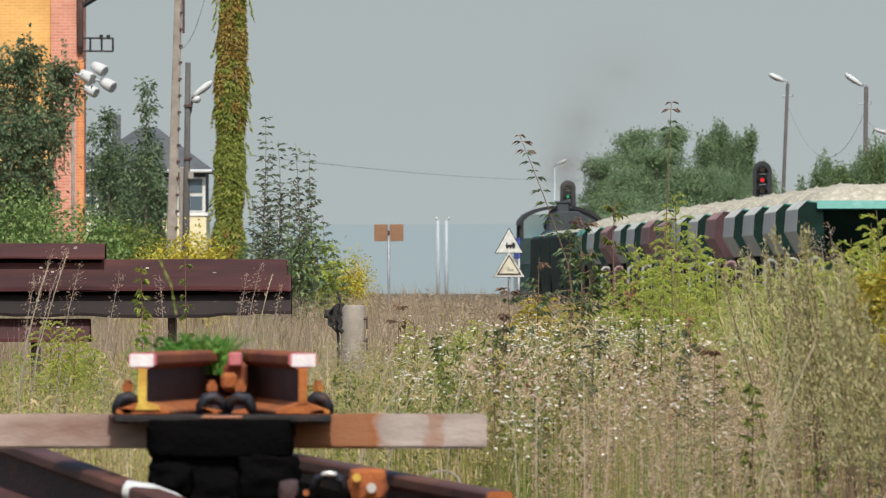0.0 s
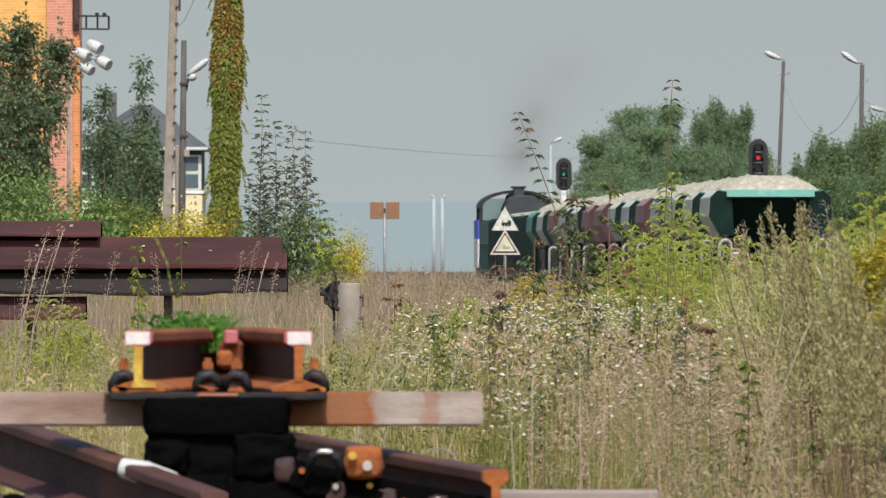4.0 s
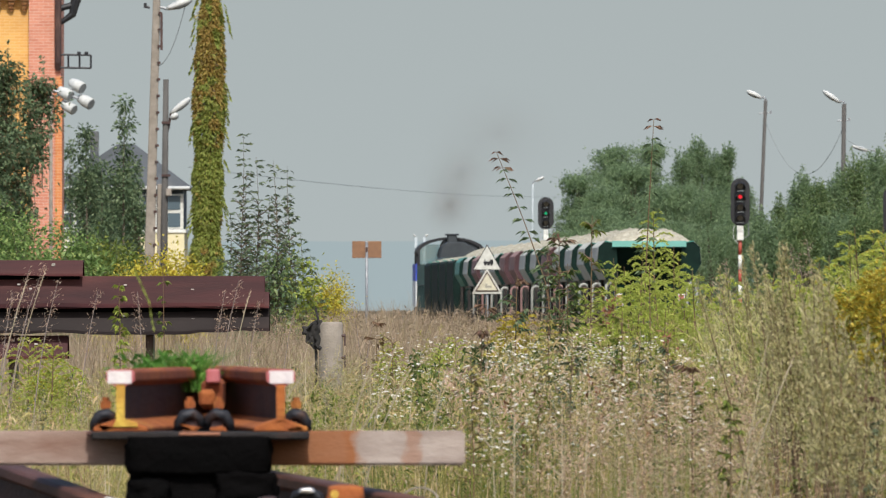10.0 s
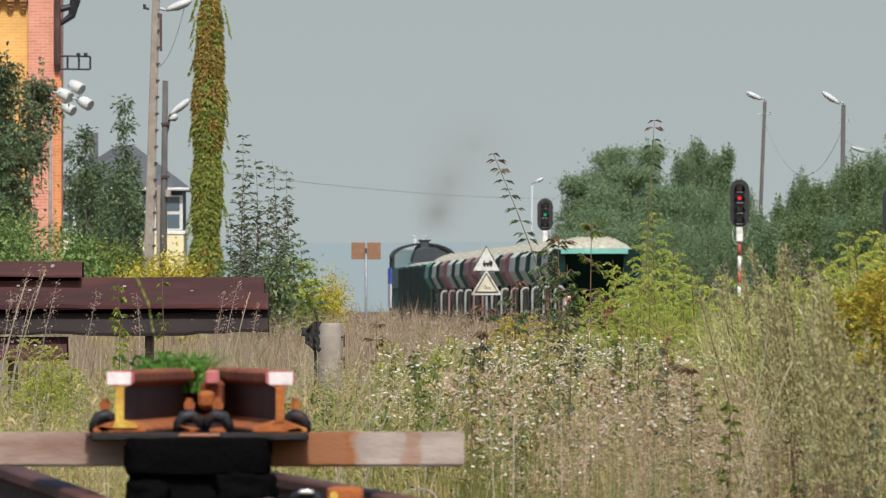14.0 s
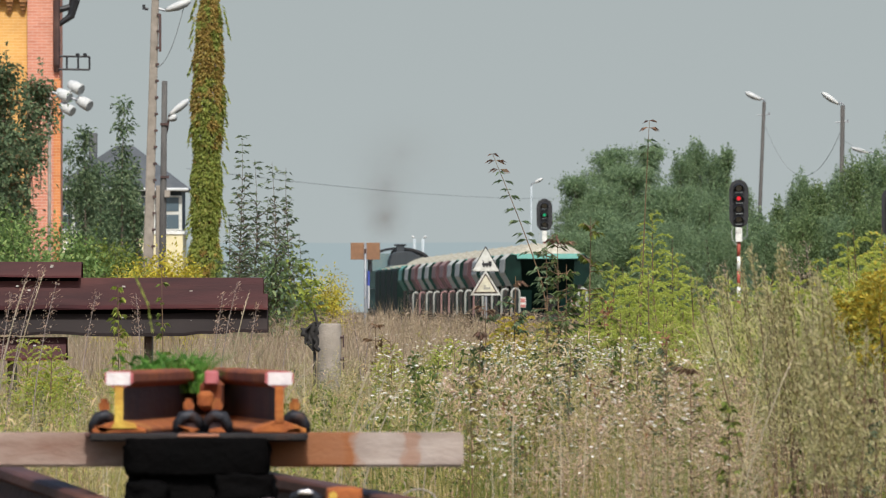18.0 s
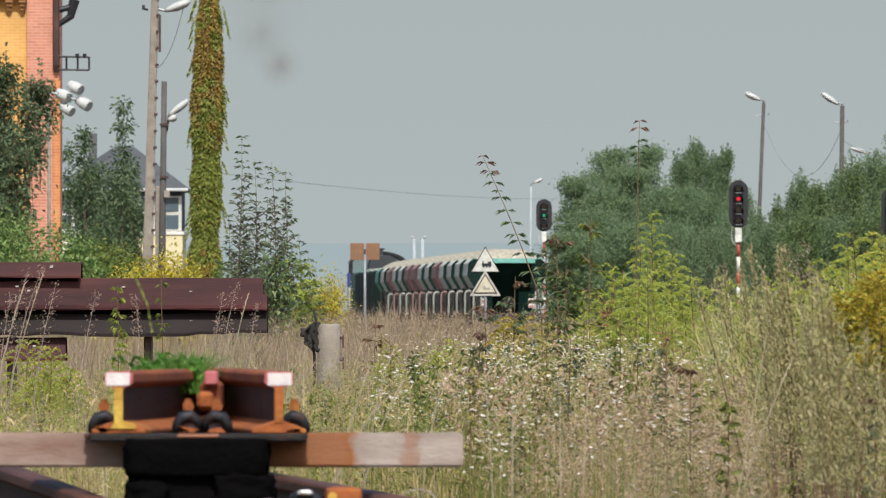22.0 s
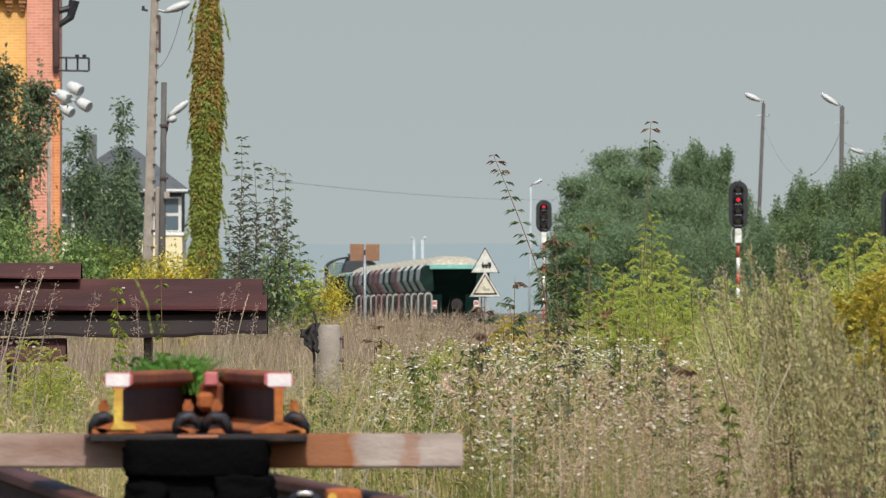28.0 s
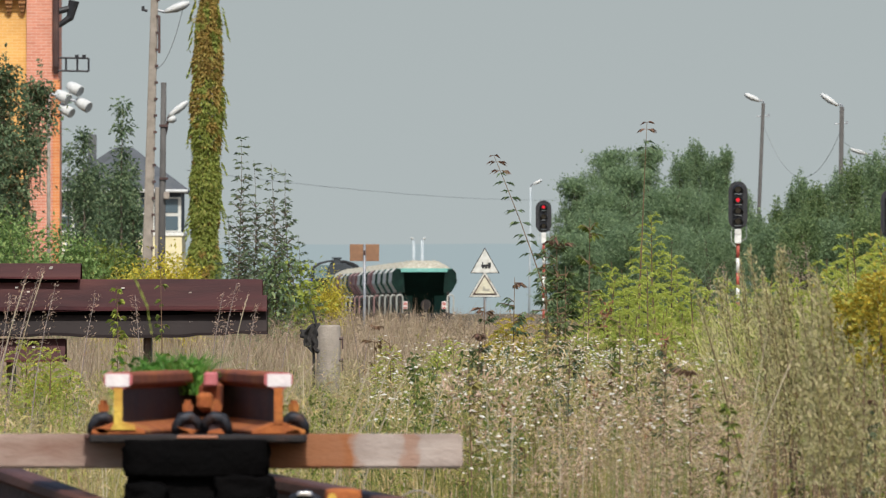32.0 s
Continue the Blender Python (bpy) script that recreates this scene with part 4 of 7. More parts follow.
M_CORBEL = brickwork("corbel_brick", "9a6a3c", "8a5c36", "a8845c")
# lighter orange copy of the brick: sunlight on the side wall, painted in
M_BRICK_SUNLIT = brickwork("sunlit_brick", "d48a54", "c87c4a", "cfa078")
zt = at(0, 12, D).z - gz
# added strip that shows the side wall as sunlit
part("sunlit_side_strip", Mesh().box((pw - 0.045, 0.1, (at(0, 140, D).z - gz) / 2), (0.175, 0.4, at(0, 140, D).z - gz)), M_BRICK_SUNLIT, tower, "narrow added strip, the sunlit side wall painted in orange brick")
for k in range(9):
    xk = -0.12 - k * 0.34
    part("corbel", Mesh().box((xk, 0.08, zt + 0.17), (0.19, 0.3, 0.14)).box((xk, 0.11, zt + 0.05), (0.16, 0.24, 0.10)).box((xk, 0.14, zt - 0.05), (0.12, 0.18, 0.10)).box((xk, 0.16, zt - 0.14), (0.07, 0.12, 0.08)), M_CORBEL, tower, "stepped brown brick corbel")
part("cornice", Mesh().box(((a.x - c.x) / 2, 0.05, zt + 0.42), (c.x - a.x, 0.45, 0.28)), M_BRICK_YELLOW, tower)
dp = at(100, 0, D).x - c.x
part("downpipe", Mesh().tube([(dp, -0.08, at(0, 128, D).z - gz), (dp, -0.14, at(0, 116, D).z - gz), (dp, -0.14, H)], [0.07, 0.085, 0.09], 8), M_PIPE, tower, "dark downpipe")
part("eaves_bracket", Mesh().tube([at(104, 45, D) - Vector((c.x, c.y, gz)), at(125, 30, D) - Vector((c.x, c.y, gz)), at(132, 0, D) - Vector((c.x, c.y, gz))], [0.06, 0.10, 0.14], 8)
     .tube([at(100, 20, D) - Vector((c.x, c.y, gz)), at(130, 12, D) - Vector((c.x, c.y, gz))], 0.08, 8), M_BLACK, tower, "dark curved iron bracket")
wb = Mesh()
o = Vector((c.x, c.y + 0.1, gz))
for s, t in (((100, 101), (158, 102)), ((100, 124), (158, 125)), ((158, 102), (158, 125)), ((138, 102), (138, 125)), ((118, 102), (118, 125))):
    wb.tube([at(s[0], s[1], D) - o, at(t[0], t[1], D) - o], 0.03, 6)
for bx in (137, 150):
    wb.tube([at(bx, 102, D) - o, at(bx, 96, D) - o], 0.05, 8)
part("wire_bracket", wb, M_BLACK, tower, "iron wire bracket with insulators")

D = 300.0
q = at(215, 0, D)
gz = -0.36
house = thing("signal_box", (q.x, q.y, gz), "signal box with cream base, dark upper floor and grey hipped roof", "building", turn=0)
w2 = at(326, 0, D).x - q.x
ez, mz = at(0, 334, D).z - gz, at(0, 413, D).z - gz
part("ground_floor", Mesh().box((0, 3.0, mz / 2), (w2 * 2 - 0.12, 6, mz)), M_CREAM, house, "cream rendered wall")
part("upper_floor", Mesh().box((0, 3.0, (ez + mz) / 2), (w2 * 2 - 0.2, 5.8, ez - mz)), M_DARKWALL, house, "dark upper floor")
part("string_course", Mesh().box((0, 3.0, mz), (w2 * 2, 6.1, 0.12)), M_WHITE, house)
rz = at(0, 258, D).z - gz
part("roof", Mesh().add([(-w2 - .25, -.3, ez), (w2 + .12, -.3, ez), (w2 + .12, 6.3, ez), (-w2 - .25, 6.3, ez), (-0.3, 2.6, rz), (0.35, 3.2, rz),
                         (-w2 - .25, -.3, ez - .1), (w2 + .12, -.3, ez - .1), (w2 + .12, 6.3, ez - .1), (-w2 - .25, 6.3, ez - .1)],
                        [(0, 1, 5, 4), (1, 2, 5), (2, 3, 4, 5), (3, 0, 4), (0, 6, 7, 1), (1, 7, 8, 2), (2, 8, 9, 3), (3, 9, 6, 0), (6, 9, 8, 7)]), M_ROOF, house, "grey hipped roof")
part("chimney", Mesh().box((at(160, 0, D).x - q.x, 2.8, at(0, 262, D).z - gz), (0.3, 0.4, 1.1)), M_ROOF, house, "dark chimney", 0.02)
part("gutter", Mesh().tube([(-w2 - .25, -.36, ez - .06), (w2 + .15, -.36, ez - .06)], 0.06, 8), M_LAMP, house)
for k in range(5):
    xw = w2 - 0.42 - k * 0.95
    wn_ = part("window", Mesh().box((xw, 0.06, (ez + mz) / 2 - 0.1), (0.66, 0.08, (ez - mz) * 0.78)), M_OLD_WHITE, house, "tall white sash window")
    for dz in (-0.31, 0.31):
        part("pane", Mesh().box((xw, 0.012, (ez + mz) / 2 - 0.1 + dz), (0.44, 0.02, 0.5)), M_WINDOW, wn_)
for k in range(6):
    part("quoin", Mesh().box((w2 - 0.12, 0.0, 0.2 + k * 0.35), (0.3, 0.12, 0.24)), M_CREAM, house, bevel=0.01)
# white balcony along the upper floor
bz, bx0, bx1 = at(0, 448, D).z - gz, at(96, 0, D).x - q.x, at(252, 0, D).x - q.x
part("balcony_floor", Mesh().box(((bx0 + bx1) / 2, -0.45, bz - 0.06), (bx1 - bx0, 0.95, 0.12)), M_CONCRETE, house, bevel=0.01)
rail = part("balcony_railing", Mesh().box(((bx0 + bx1) / 2, -0.88, bz + 0.68), (bx1 - bx0, 0.05, 0.06)).box(((bx0 + bx1) / 2, -0.88, bz + 0.12), (bx1 - bx0, 0.04, 0.05)), M_WHITE, house, "white balcony railing")
for k in range(int((bx1 - bx0) / 0.19)):
    part("baluster", Mesh().box((bx0 + 0.1 + k * 0.19, -0.88, bz + 0.40), (0.10, 0.03, 0.52)), M_WHITE, rail)
for x in (bx0 + 0.15, bx1 - 0.15):
    part("balcony_post", Mesh().box((x, -0.8, bz / 2), (0.14, 0.14, bz - 0.1)), M_CREAM, house)


# ---- trees and shrubs ----
L_SAPLING = foliage("sapling_leaf", "56664e", "65745a", "4a5944", "728062", "848c68")
M_BLEACHED = surface("bleached_stalk", "a89d84", "9a8f76", "867a62", 20, 0.8, 0, 0.1, 0.4)
L_WALL_TREE = foliage("wall_tree", "5b6f51", "687c59", "4f6349", "768762", "84936d", "5f7354", "8a6e52")
L_TIP = foliage("reddish_tip", "86685a", "775a4c", "927662", "6e604a")
L_RUSSET = foliage("russet", "96664a", "a4765a", "865844", "94745a")
L_OCHRE = foliage("ochre_flower", "c8b046", "d4be50", "b6a040", "c8bc58", "a2a04a")
L_SUNNY = foliage("sunny_yellow", "c8bc48", "d4c854", "b8b040", "c0a83c", "d8d068")
L_FRESH_STEM = foliage("fresh_stem", "98a450", "a8b05c", "88964a")
L_MUGWORT = foliage("mugwort", "b3ab77", "c2b88a", "a29d68", "cdc299", "97995f", "d3c4a0")
L_ROSY = foliage("rosy_straw", "c7a48b", "d3b39c", "b28f76", "ddc2ad", "b9917a")
def tree(name, place, height, spread_r, label, category, leaf, count, size, seed, stems=1, start=0.18, columnar=0.5, trunk=0.10, group="", droop=0.25, ragged=0.25, level=1.0):
    """Tapered trunk with limbs, and leaves in clumps along the limbs with gaps between them."""
    r = np.random.default_rng(seed)
    gz = ground_z(place[0], place[1])
    t = thing(name, (place[0], place[1], gz), label, category, group)
    wood, cen, way = Mesh(), [], []
    clumps = []
    for s in range(stems):
        ox = r.normal() * spread_r * 0.35 if stems > 1 else 0.0
        h = height * (1 if s == 0 else r.uniform(0.72, 0.95))
        pts = [Vector((ox * k * 0.9 + r.normal() * 0.03 * k, r.normal() * 0.05, h * k)) for k in (0, 0.25, 0.5, 0.75, 1.0)]
        wood.tube(pts, [trunk, trunk * 0.8, trunk * 0.55, trunk * 0.3, trunk * 0.06], 7)
        limbs = max(6, int(9 + height * 2))
        for k in range(limbs):
            f = start + (1 - start) * (k + r.uniform()) / limbs
            i = min(3, int(f * 4))
            foot = pts[i].lerp(pts[i + 1], f * 4 - i)
            reach = spread_r * (1 - ((f - 0.45) / 0.62) ** 2 * columnar) * r.uniform(1 - ragged * 2, 1 + ragged) if f < 0.97 else 0.1
            reach *= max(0.12, 1 - max(0, f - 0.6) * 2.0)
            a = r.uniform(0, 2 * math.pi)
            tip = foot + Vector((math.cos(a) * reach, math.sin(a) * reach, reach * r.uniform(0.25, 0.8)))
            wood.tube([foot, foot.lerp(tip, 0.5) + Vector((0, 0, 0.06 * reach)), tip], [trunk * 0.3 * (1.1 - f), trunk * 0.18 * (1.1 - f), 0.006], 5, False)
            for g in (0.35, 0.6, 0.8, 1.0, 1.0):
                clumps.append((foot.lerp(tip, g), 0.16 * spread_r + 0.05 + 0.06 * reach))
        clumps.append((pts[-1], 0.08 * spread_r + 0.05))
        clumps.append((pts[-1] * 0.93 + pts[-2] * 0.07, 0.1 * spread_r + 0.05))
    per = max(3, count // len(clumps))
    for c, s in clumps:
        d = r.normal(size=(per, 3)) * s
        cen.append(np.array(c) + d)
        way.append(d + r.normal(size=(per, 3)) * s * 0.8 + np.array((0, 0, -droop * s)))
    cen, way = np.concatenate(cen), np.concatenate(way)
    way[:, 2] *= level
    cen[:, 2] = np.maximum(cen[:, 2], 0.05)
    part("trunk", wood, M_BARK, t)
    part("crown", leaf_mesh("crown", cen, way, r.uniform(0.7, 1.3, len(cen)) * size, r.uniform(0.4, 0.6, len(cen)) * size, leaf, r, 0.15), None, t)
    return t


def grow(name, bearing, top, d, width, label, category, leaf, count, size, seed, **kw):
    q = at(bearing, top, d)
    return tree(name, (q.x, q.y), q.z - ground_z(q.x, q.y), width * d * STEP / F / 2, label, category, leaf, count, size, seed, **kw)


def broad_tree(bearing, top, d, width, label, leaf, seed, group, clumps=70, per=170, size=0.17, upright=0.0, low=0.12, shoots=0, girth=1.0):
    """A full crown: rounded clumps of leaves hung on limbs, lumpy outline, gaps between the clumps."""
    q = at(bearing, top, d)
    gz = ground_z(q.x, q.y)
    r = np.random.default_rng(seed)
    h, rad = q.z - gz, width * d * STEP / F / 2
    t = thing("tree", (q.x, q.y, gz), label, "tree", group)
    wood = Mesh().tube([(0, 0, 0), (r.normal() * 0.1, 0, h * 0.3), (r.normal() * 0.2, 0, h * 0.6), (0, 0, h * 0.93)], [0.2 * girth, 0.15 * girth, 0.09 * girth, 0.02], 8)
    cen, way = [], []
    for k in range(clumps):
        f = low + (0.98 - low) * r.uniform() ** 0.8
        env = rad * math.sqrt(max(0.03, 1 - ((f - 0.48) / 0.56) ** 2))
        a, g = r.uniform(0, 2 * math.pi), math.sqrt(r.uniform(0.1, 1.0))
        c = np.array((math.cos(a) * env * g, math.sin(a) * env * g, h * f))
        cr = r.uniform(0.09, 0.17) * rad * 1.6 + 0.12
        c[2] = min(c[2], h - cr * (0.9 + upright))
        if k % 3 == 0:
            wood.tube([(0, 0, h * f * 0.7), (c[0] * 0.5, c[1] * 0.5, h * f * 0.86), tuple(c)], [0.05 * max(girth, 0.2), 0.03 * max(girth, 0.3), 0.010], 5, False)
        d3 = r.normal(size=(per, 3))
        d3 /= np.linalg.norm(d3, axis=1, keepdims=True)
        shell = (r.uniform(0.5, 1.05, per) + np.where(r.uniform(size=per) < 0.28, np.abs(r.normal(size=per)) * 0.4, 0))[:, None]
        rel = d3 * shell * cr * np.array((1 - 0.45 * upright, 1, 0.70 + 1.3 * upright))
        out = np.array((math.cos(a), math.sin(a), r.uniform(0.1, 0.7)))
        out /= np.linalg.norm(out)
        cen.append(c + rel + out * (rel @ out)[:, None] * (0.9 * (1 - upright)))     # each bough reaches outwards
        way.append(d3 + r.normal(size=(per, 3)) * 0.6 + np.array((0, 0, -0.3 + 1.2 * upright)))
    for k in range(shoots):               # young shoots that stand out of the crown
        f = r.uniform(0.6, 0.98)
        env = rad * math.sqrt(max(0.05, 1 - ((f - 0.48) / 0.56) ** 2)) * r.uniform(0.2, 1.0)
        a = r.uniform(0, 2 * math.pi)
        foot = np.array((math.cos(a) * env, math.sin(a) * env, h * f * 0.93))
        ln = r.uniform(0.5, 1.3) * (0.5 + 0.5 * h / 8)
        n = int(26 * ln / size * 0.16) + 8
        g = r.uniform(0, 1, n)
        cen.append(foot + np.stack([r.normal(size=n) * 0.09 * (1.2 - g), r.normal(size=n) * 0.09, g * ln], 1))
        way.append(r.normal(size=(n, 3)) + np.array((0, 0, 0.9)))
    cen, way = np.concatenate(cen), np.concatenate(way)
    cen[:, 2] = np.maximum(cen[:, 2], 0.1)
    part("trunk", wood, M_BARK, t)
    part("crown", leaf_mesh("crown", cen, way, r.uniform(0.7, 1.3, len(cen)) * size, r.uniform(0.45, 0.7, len(cen)) * size, leaf, r, 0.1), None, t)
    return t


WOOD = "trees beyond the line"
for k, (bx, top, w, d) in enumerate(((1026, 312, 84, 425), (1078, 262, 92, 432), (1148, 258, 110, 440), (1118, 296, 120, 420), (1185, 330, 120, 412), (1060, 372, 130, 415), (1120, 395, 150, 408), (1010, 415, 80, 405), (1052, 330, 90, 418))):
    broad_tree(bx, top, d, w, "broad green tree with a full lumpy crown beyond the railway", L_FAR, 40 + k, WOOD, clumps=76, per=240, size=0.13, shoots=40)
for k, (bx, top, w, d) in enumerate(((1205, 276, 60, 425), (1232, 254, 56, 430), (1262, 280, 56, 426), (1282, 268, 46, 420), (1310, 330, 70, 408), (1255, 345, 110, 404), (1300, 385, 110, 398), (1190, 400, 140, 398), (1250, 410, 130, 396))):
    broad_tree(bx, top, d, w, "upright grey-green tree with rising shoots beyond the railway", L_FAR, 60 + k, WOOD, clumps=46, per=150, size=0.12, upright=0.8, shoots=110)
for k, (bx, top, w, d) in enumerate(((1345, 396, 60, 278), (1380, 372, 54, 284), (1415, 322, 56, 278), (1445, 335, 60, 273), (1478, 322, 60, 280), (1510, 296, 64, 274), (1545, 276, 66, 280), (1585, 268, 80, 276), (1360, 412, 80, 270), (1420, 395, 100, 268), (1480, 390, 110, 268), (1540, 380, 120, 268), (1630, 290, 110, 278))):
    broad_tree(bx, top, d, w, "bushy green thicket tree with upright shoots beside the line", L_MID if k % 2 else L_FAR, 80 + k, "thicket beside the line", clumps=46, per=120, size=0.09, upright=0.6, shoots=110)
for k, (bx, top, w, d, lo) in enumerate(((6, 96, 50, 188, 0.1), (72, 138, 46, 190, 0.76), (-35, 112, 90, 190, 0.1), (-14, 230, 70, 186, 0.05), (50, 165, 40, 189, 0.72), (24, 262, 50, 187, 0.1))):
    broad_tree(bx, top, d, w, "dark leafy young tree against the brick wall", L_WALL_TREE, 100 + k, "trees by the brick building", clumps=46 if lo < 0.3 else 18, per=90 if lo < 0.3 else 60, size=0.115, low=lo, shoots=14 if lo < 0.3 else 5, girth=0.5 if lo < 0.3 else 0.06)
for k, (bx, top, w) in enumerate(((152, 300, 64), (200, 310, 74), (232, 330, 50))):
    broad_tree(bx, top, 240, w, "dark dense young tree by the signal box", L_DARK, 110 + k, "young trees by the signal box", clumps=40, per=80, size=0.12, upright=0.5, shoots=16)
for k, (bx, top, w, n) in enumerate(((150, 232, 50, 1900), (214, 190, 46, 1700), (178, 300, 56, 1700), (122, 262, 40, 1000), (236, 290, 46, 1300), (176, 360, 76, 1500), (208, 375, 60, 1500))):
    grow("tree", bx, top, 232 + 3 * k, w, "narrow dark young tree with an upright leader", "tree", L_DARK, int(n * 1.35), 0.13, 120 + k, start=0.04, columnar=0.75, trunk=0.06, group="young trees by the signal box", ragged=0.35)
for k, (bx, top, w, n) in enumerate(((60, 410, 170, 4200), (130, 418, 140, 3600), (0, 380, 140, 3600), (185, 440, 110, 2400), (240, 455, 90, 1800))):
    grow("shrub", bx, top, 125 + 2 * k, w, "low fresh green shrub behind the steel stack", "shrub", L_BUSH if k < 3 else L_GREEN, int(n * 1.6), 0.078, 140 + k, stems=4, start=0.05, columnar=0.2, trunk=0.03, group="low shrubs", ragged=0.4)
def tiered_sapling(bearing, foot_bearing, top, d, seed, wide):
    """A slender stem with level tiers of small leaves, wider and denser towards the foot."""
    q, x0 = at(bearing, top, d), at(foot_bearing, 0, d).x
    gz = ground_z(q.x, q.y)
    r = np.random.default_rng(seed)
    h, lean = q.z - gz, q.x - x0
    t = thing("sapling", (x0, q.y, gz), "slender sapling with level tiers of small dark leaves", "sapling", "saplings")
    axis = lambda f: np.array((lean * f + 0.05 * math.sin(f * 5 + seed), 0.0, h * f))
    part("stem", Mesh().tube([tuple(axis(f)) for f in np.linspace(0, 1, 9)], [0.014 - 0.0015 * i for i in range(9)], 6), M_BARK, t)
    c, w, twigs, z = [], [], Mesh(), 0.30 * h
    while z < h:
        f = z / h
        reach = wide * min(1.0, 0.20 + 1.7 * (1 - f)) * r.uniform(0.5, 1.1)
        for k in range(int(3 + 6 * (1 - f) + r.uniform() * 2)):
            a = r.uniform(0, 2 * math.pi)
            tip = axis(f) + np.array((math.cos(a), math.sin(a), r.uniform(-0.05, 0.35))) * reach * r.uniform(0.5, 1.1)
            if reach > 0.08:
                twigs.tube([tuple(axis(f - 0.02)), tuple(tip)], [0.006, 0.003], 4, False)
            for g in np.linspace(0.25, 1.0, max(2, int(reach / 0.05))):
                c.append(axis(f) * (1 - g) + tip * g + r.normal(size=3) * np.array((0.012, 0.012, 0.008)))
                b = a + r.normal() * 0.9
                w.append((math.cos(b), math.sin(b) * 0.5, r.normal() * 0.16 - 0.10))
        z += r.uniform(0.06, 0.12)
    part("twig", twigs, M_BARK, t)["kind"] = "stuff"
    part("leaves", leaf_mesh("leaves", c, w, r.uniform(0.055, 0.10, len(c)), r.uniform(0.028, 0.044, len(c)), L_SAPLING, r, 0.12), None, t)


for k, (bx, fx, top, wd) in enumerate(((421, 436, 242, 0.24), (447, 450, 283, 0.22), (484, 478, 288, 0.24), (512, 500, 298, 0.22), (436, 440, 330, 0.30), (505, 500, 352, 0.34), (468, 470, 350, 0.30), (400, 402, 380, 0.20), (530, 520, 415, 0.28), (552, 545, 455, 0.26))):
    tiered_sapling(bx, fx, top, 108 + 2 * k, 160 + k, wd)
for k, (bx, top, w, n, lf) in enumerate(((470, 430, 100, 1300, L_MID), (522, 455, 90, 1400, L_LIME), (420, 460, 70, 900, L_MID))):
    grow("shrub", bx, top, 112 + 2 * k, w, "yellowing low shrub at the field's edge", "shrub", lf, n, 0.09, 180 + k, stems=4, start=0.05, columnar=0.2, trunk=0.02, group="yellowing shrubs", ragged=0.4)
for k, (bx, top, w, n) in enumerate(((584, 498, 64, 2200), (560, 512, 60, 1600), (262, 464, 130, 1800), (320, 462, 70, 900))):
    grow("shrub", bx, top, 132 + 2 * k if k < 2 else 104, w, "bright yellow flowering shrub in the field", "shrub", L_SUNNY, n * (3 if k < 2 else 5), 0.048 if k < 2 else 0.055, 200 + k, stems=5, start=0.15, columnar=0.2, trunk=0.015, group="yellow shrubs", ragged=0.4)

# pole grown over with ivy
b0, b1 = at(358, 500, 182), at(372, -60, 182)
gz = ground_z(b0.x, b0.y)
ivy = thing("ivy_covered_pole", (b0.x, b0.y, gz), "tall pole wholly overgrown with green and rusty ivy", "ivy pole")
r = np.random.default_rng(9)
hh, ln = b1.z - gz, b1.x - b0.x
part("pole", Mesh().tube([(0, 0, 0), (ln, 0, hh)], [0.13, 0.09], 10), M_BARK, ivy, smooth=True)
n = 36000
f = r.uniform(0.0, 1.0, n)
wob = 0.32 + 0.05 * np.sin(f * 9 + 1) + 0.03 * np.sin(f * 31) + 0.02 * np.sin(f * 67)
wob = wob * (1.06 - 0.44 * f ** 1.8) * np.where(f > 0.78, 1 - (f - 0.78) * 2.6, 1)
a = r.uniform(0, 2 * np.pi, n)
rad = wob * np.sqrt(r.uniform(0.55, 1.0, n)) + np.abs(r.normal(size=n)) * 0.02
cen = np.stack([ln * f + np.cos(a) * rad, np.sin(a) * rad, f * hh], 1)
way = np.stack([np.cos(a), np.sin(a), -0.8 + r.normal(size=n) * 0.5], 1) + r.normal(size=(n, 3)) * 0.55
tone = np.array([0.6 * noise.noise(Vector((x * 1.5, y * 1.5, z * 0.9))) + 0.8 * noise.noise(Vector((x * 5, y * 5, z * 5 + 7))) for x, y, z in cen]) + 0.5 * np.clip((f - 0.62) / 0.15, -0.3, 1)
for sel, lf, lb in ((tone <= 0.22, L_IVY, "dense green ivy"), (tone > 0.22, L_IVY_RUST, "ivy leaves turned rusty yellow")):
    k = int(sel.sum())
    part("ivy", leaf_mesh("ivy", cen[sel], way[sel], r.uniform(0.05, 0.11, k), r.uniform(0.03, 0.055, k), lf, r, 0.2), None, ivy, lb)
cen, way = [], []
for k in range(40):
    f0, a0 = r.uniform(0.0, 0.95), r.choice([0, math.pi]) + r.normal() * 0.5
    L0 = r.uniform(0.2, 0.6)
    for g in np.linspace(0, 1, 12):
        cen.append((ln * f0 + math.cos(a0) * (0.32 + 0.10 * g), math.sin(a0) * 0.32, max(0.1, f0 * hh - g * L0)))
        way.append((math.cos(a0) + r.normal() * 0.4, r.normal() * 0.5, -0.8))
part("hanging_shoot", leaf_mesh("hanging_shoot", cen, way, 0.09, 0.06, L_IVY, r, 0.2), None, ivy)["kind"] = "stuff"


# ---- the weedy field ----
def field(n, y0, y1, power, half, seed, x_lo=-1.0, x_hi=1.0):
    """Feet of plants: a wedge that widens with the distance."""
    r = np.random.default_rng(seed)
    y0, y1 = max(y0, 34.0), max(y1, 42.0)
    y = (y0 + (y1 - y0) * r.uniform(size=n) ** power) * STEP
    x = r.uniform(x_lo, x_hi, n) * (half * y / STEP + 0.6)
    return r, np.stack([x, y, ground_zs(x, y)], 1)


def stuff(name, me, label, category):
    return tagged(new(name, me), label, category, kind="stuff")


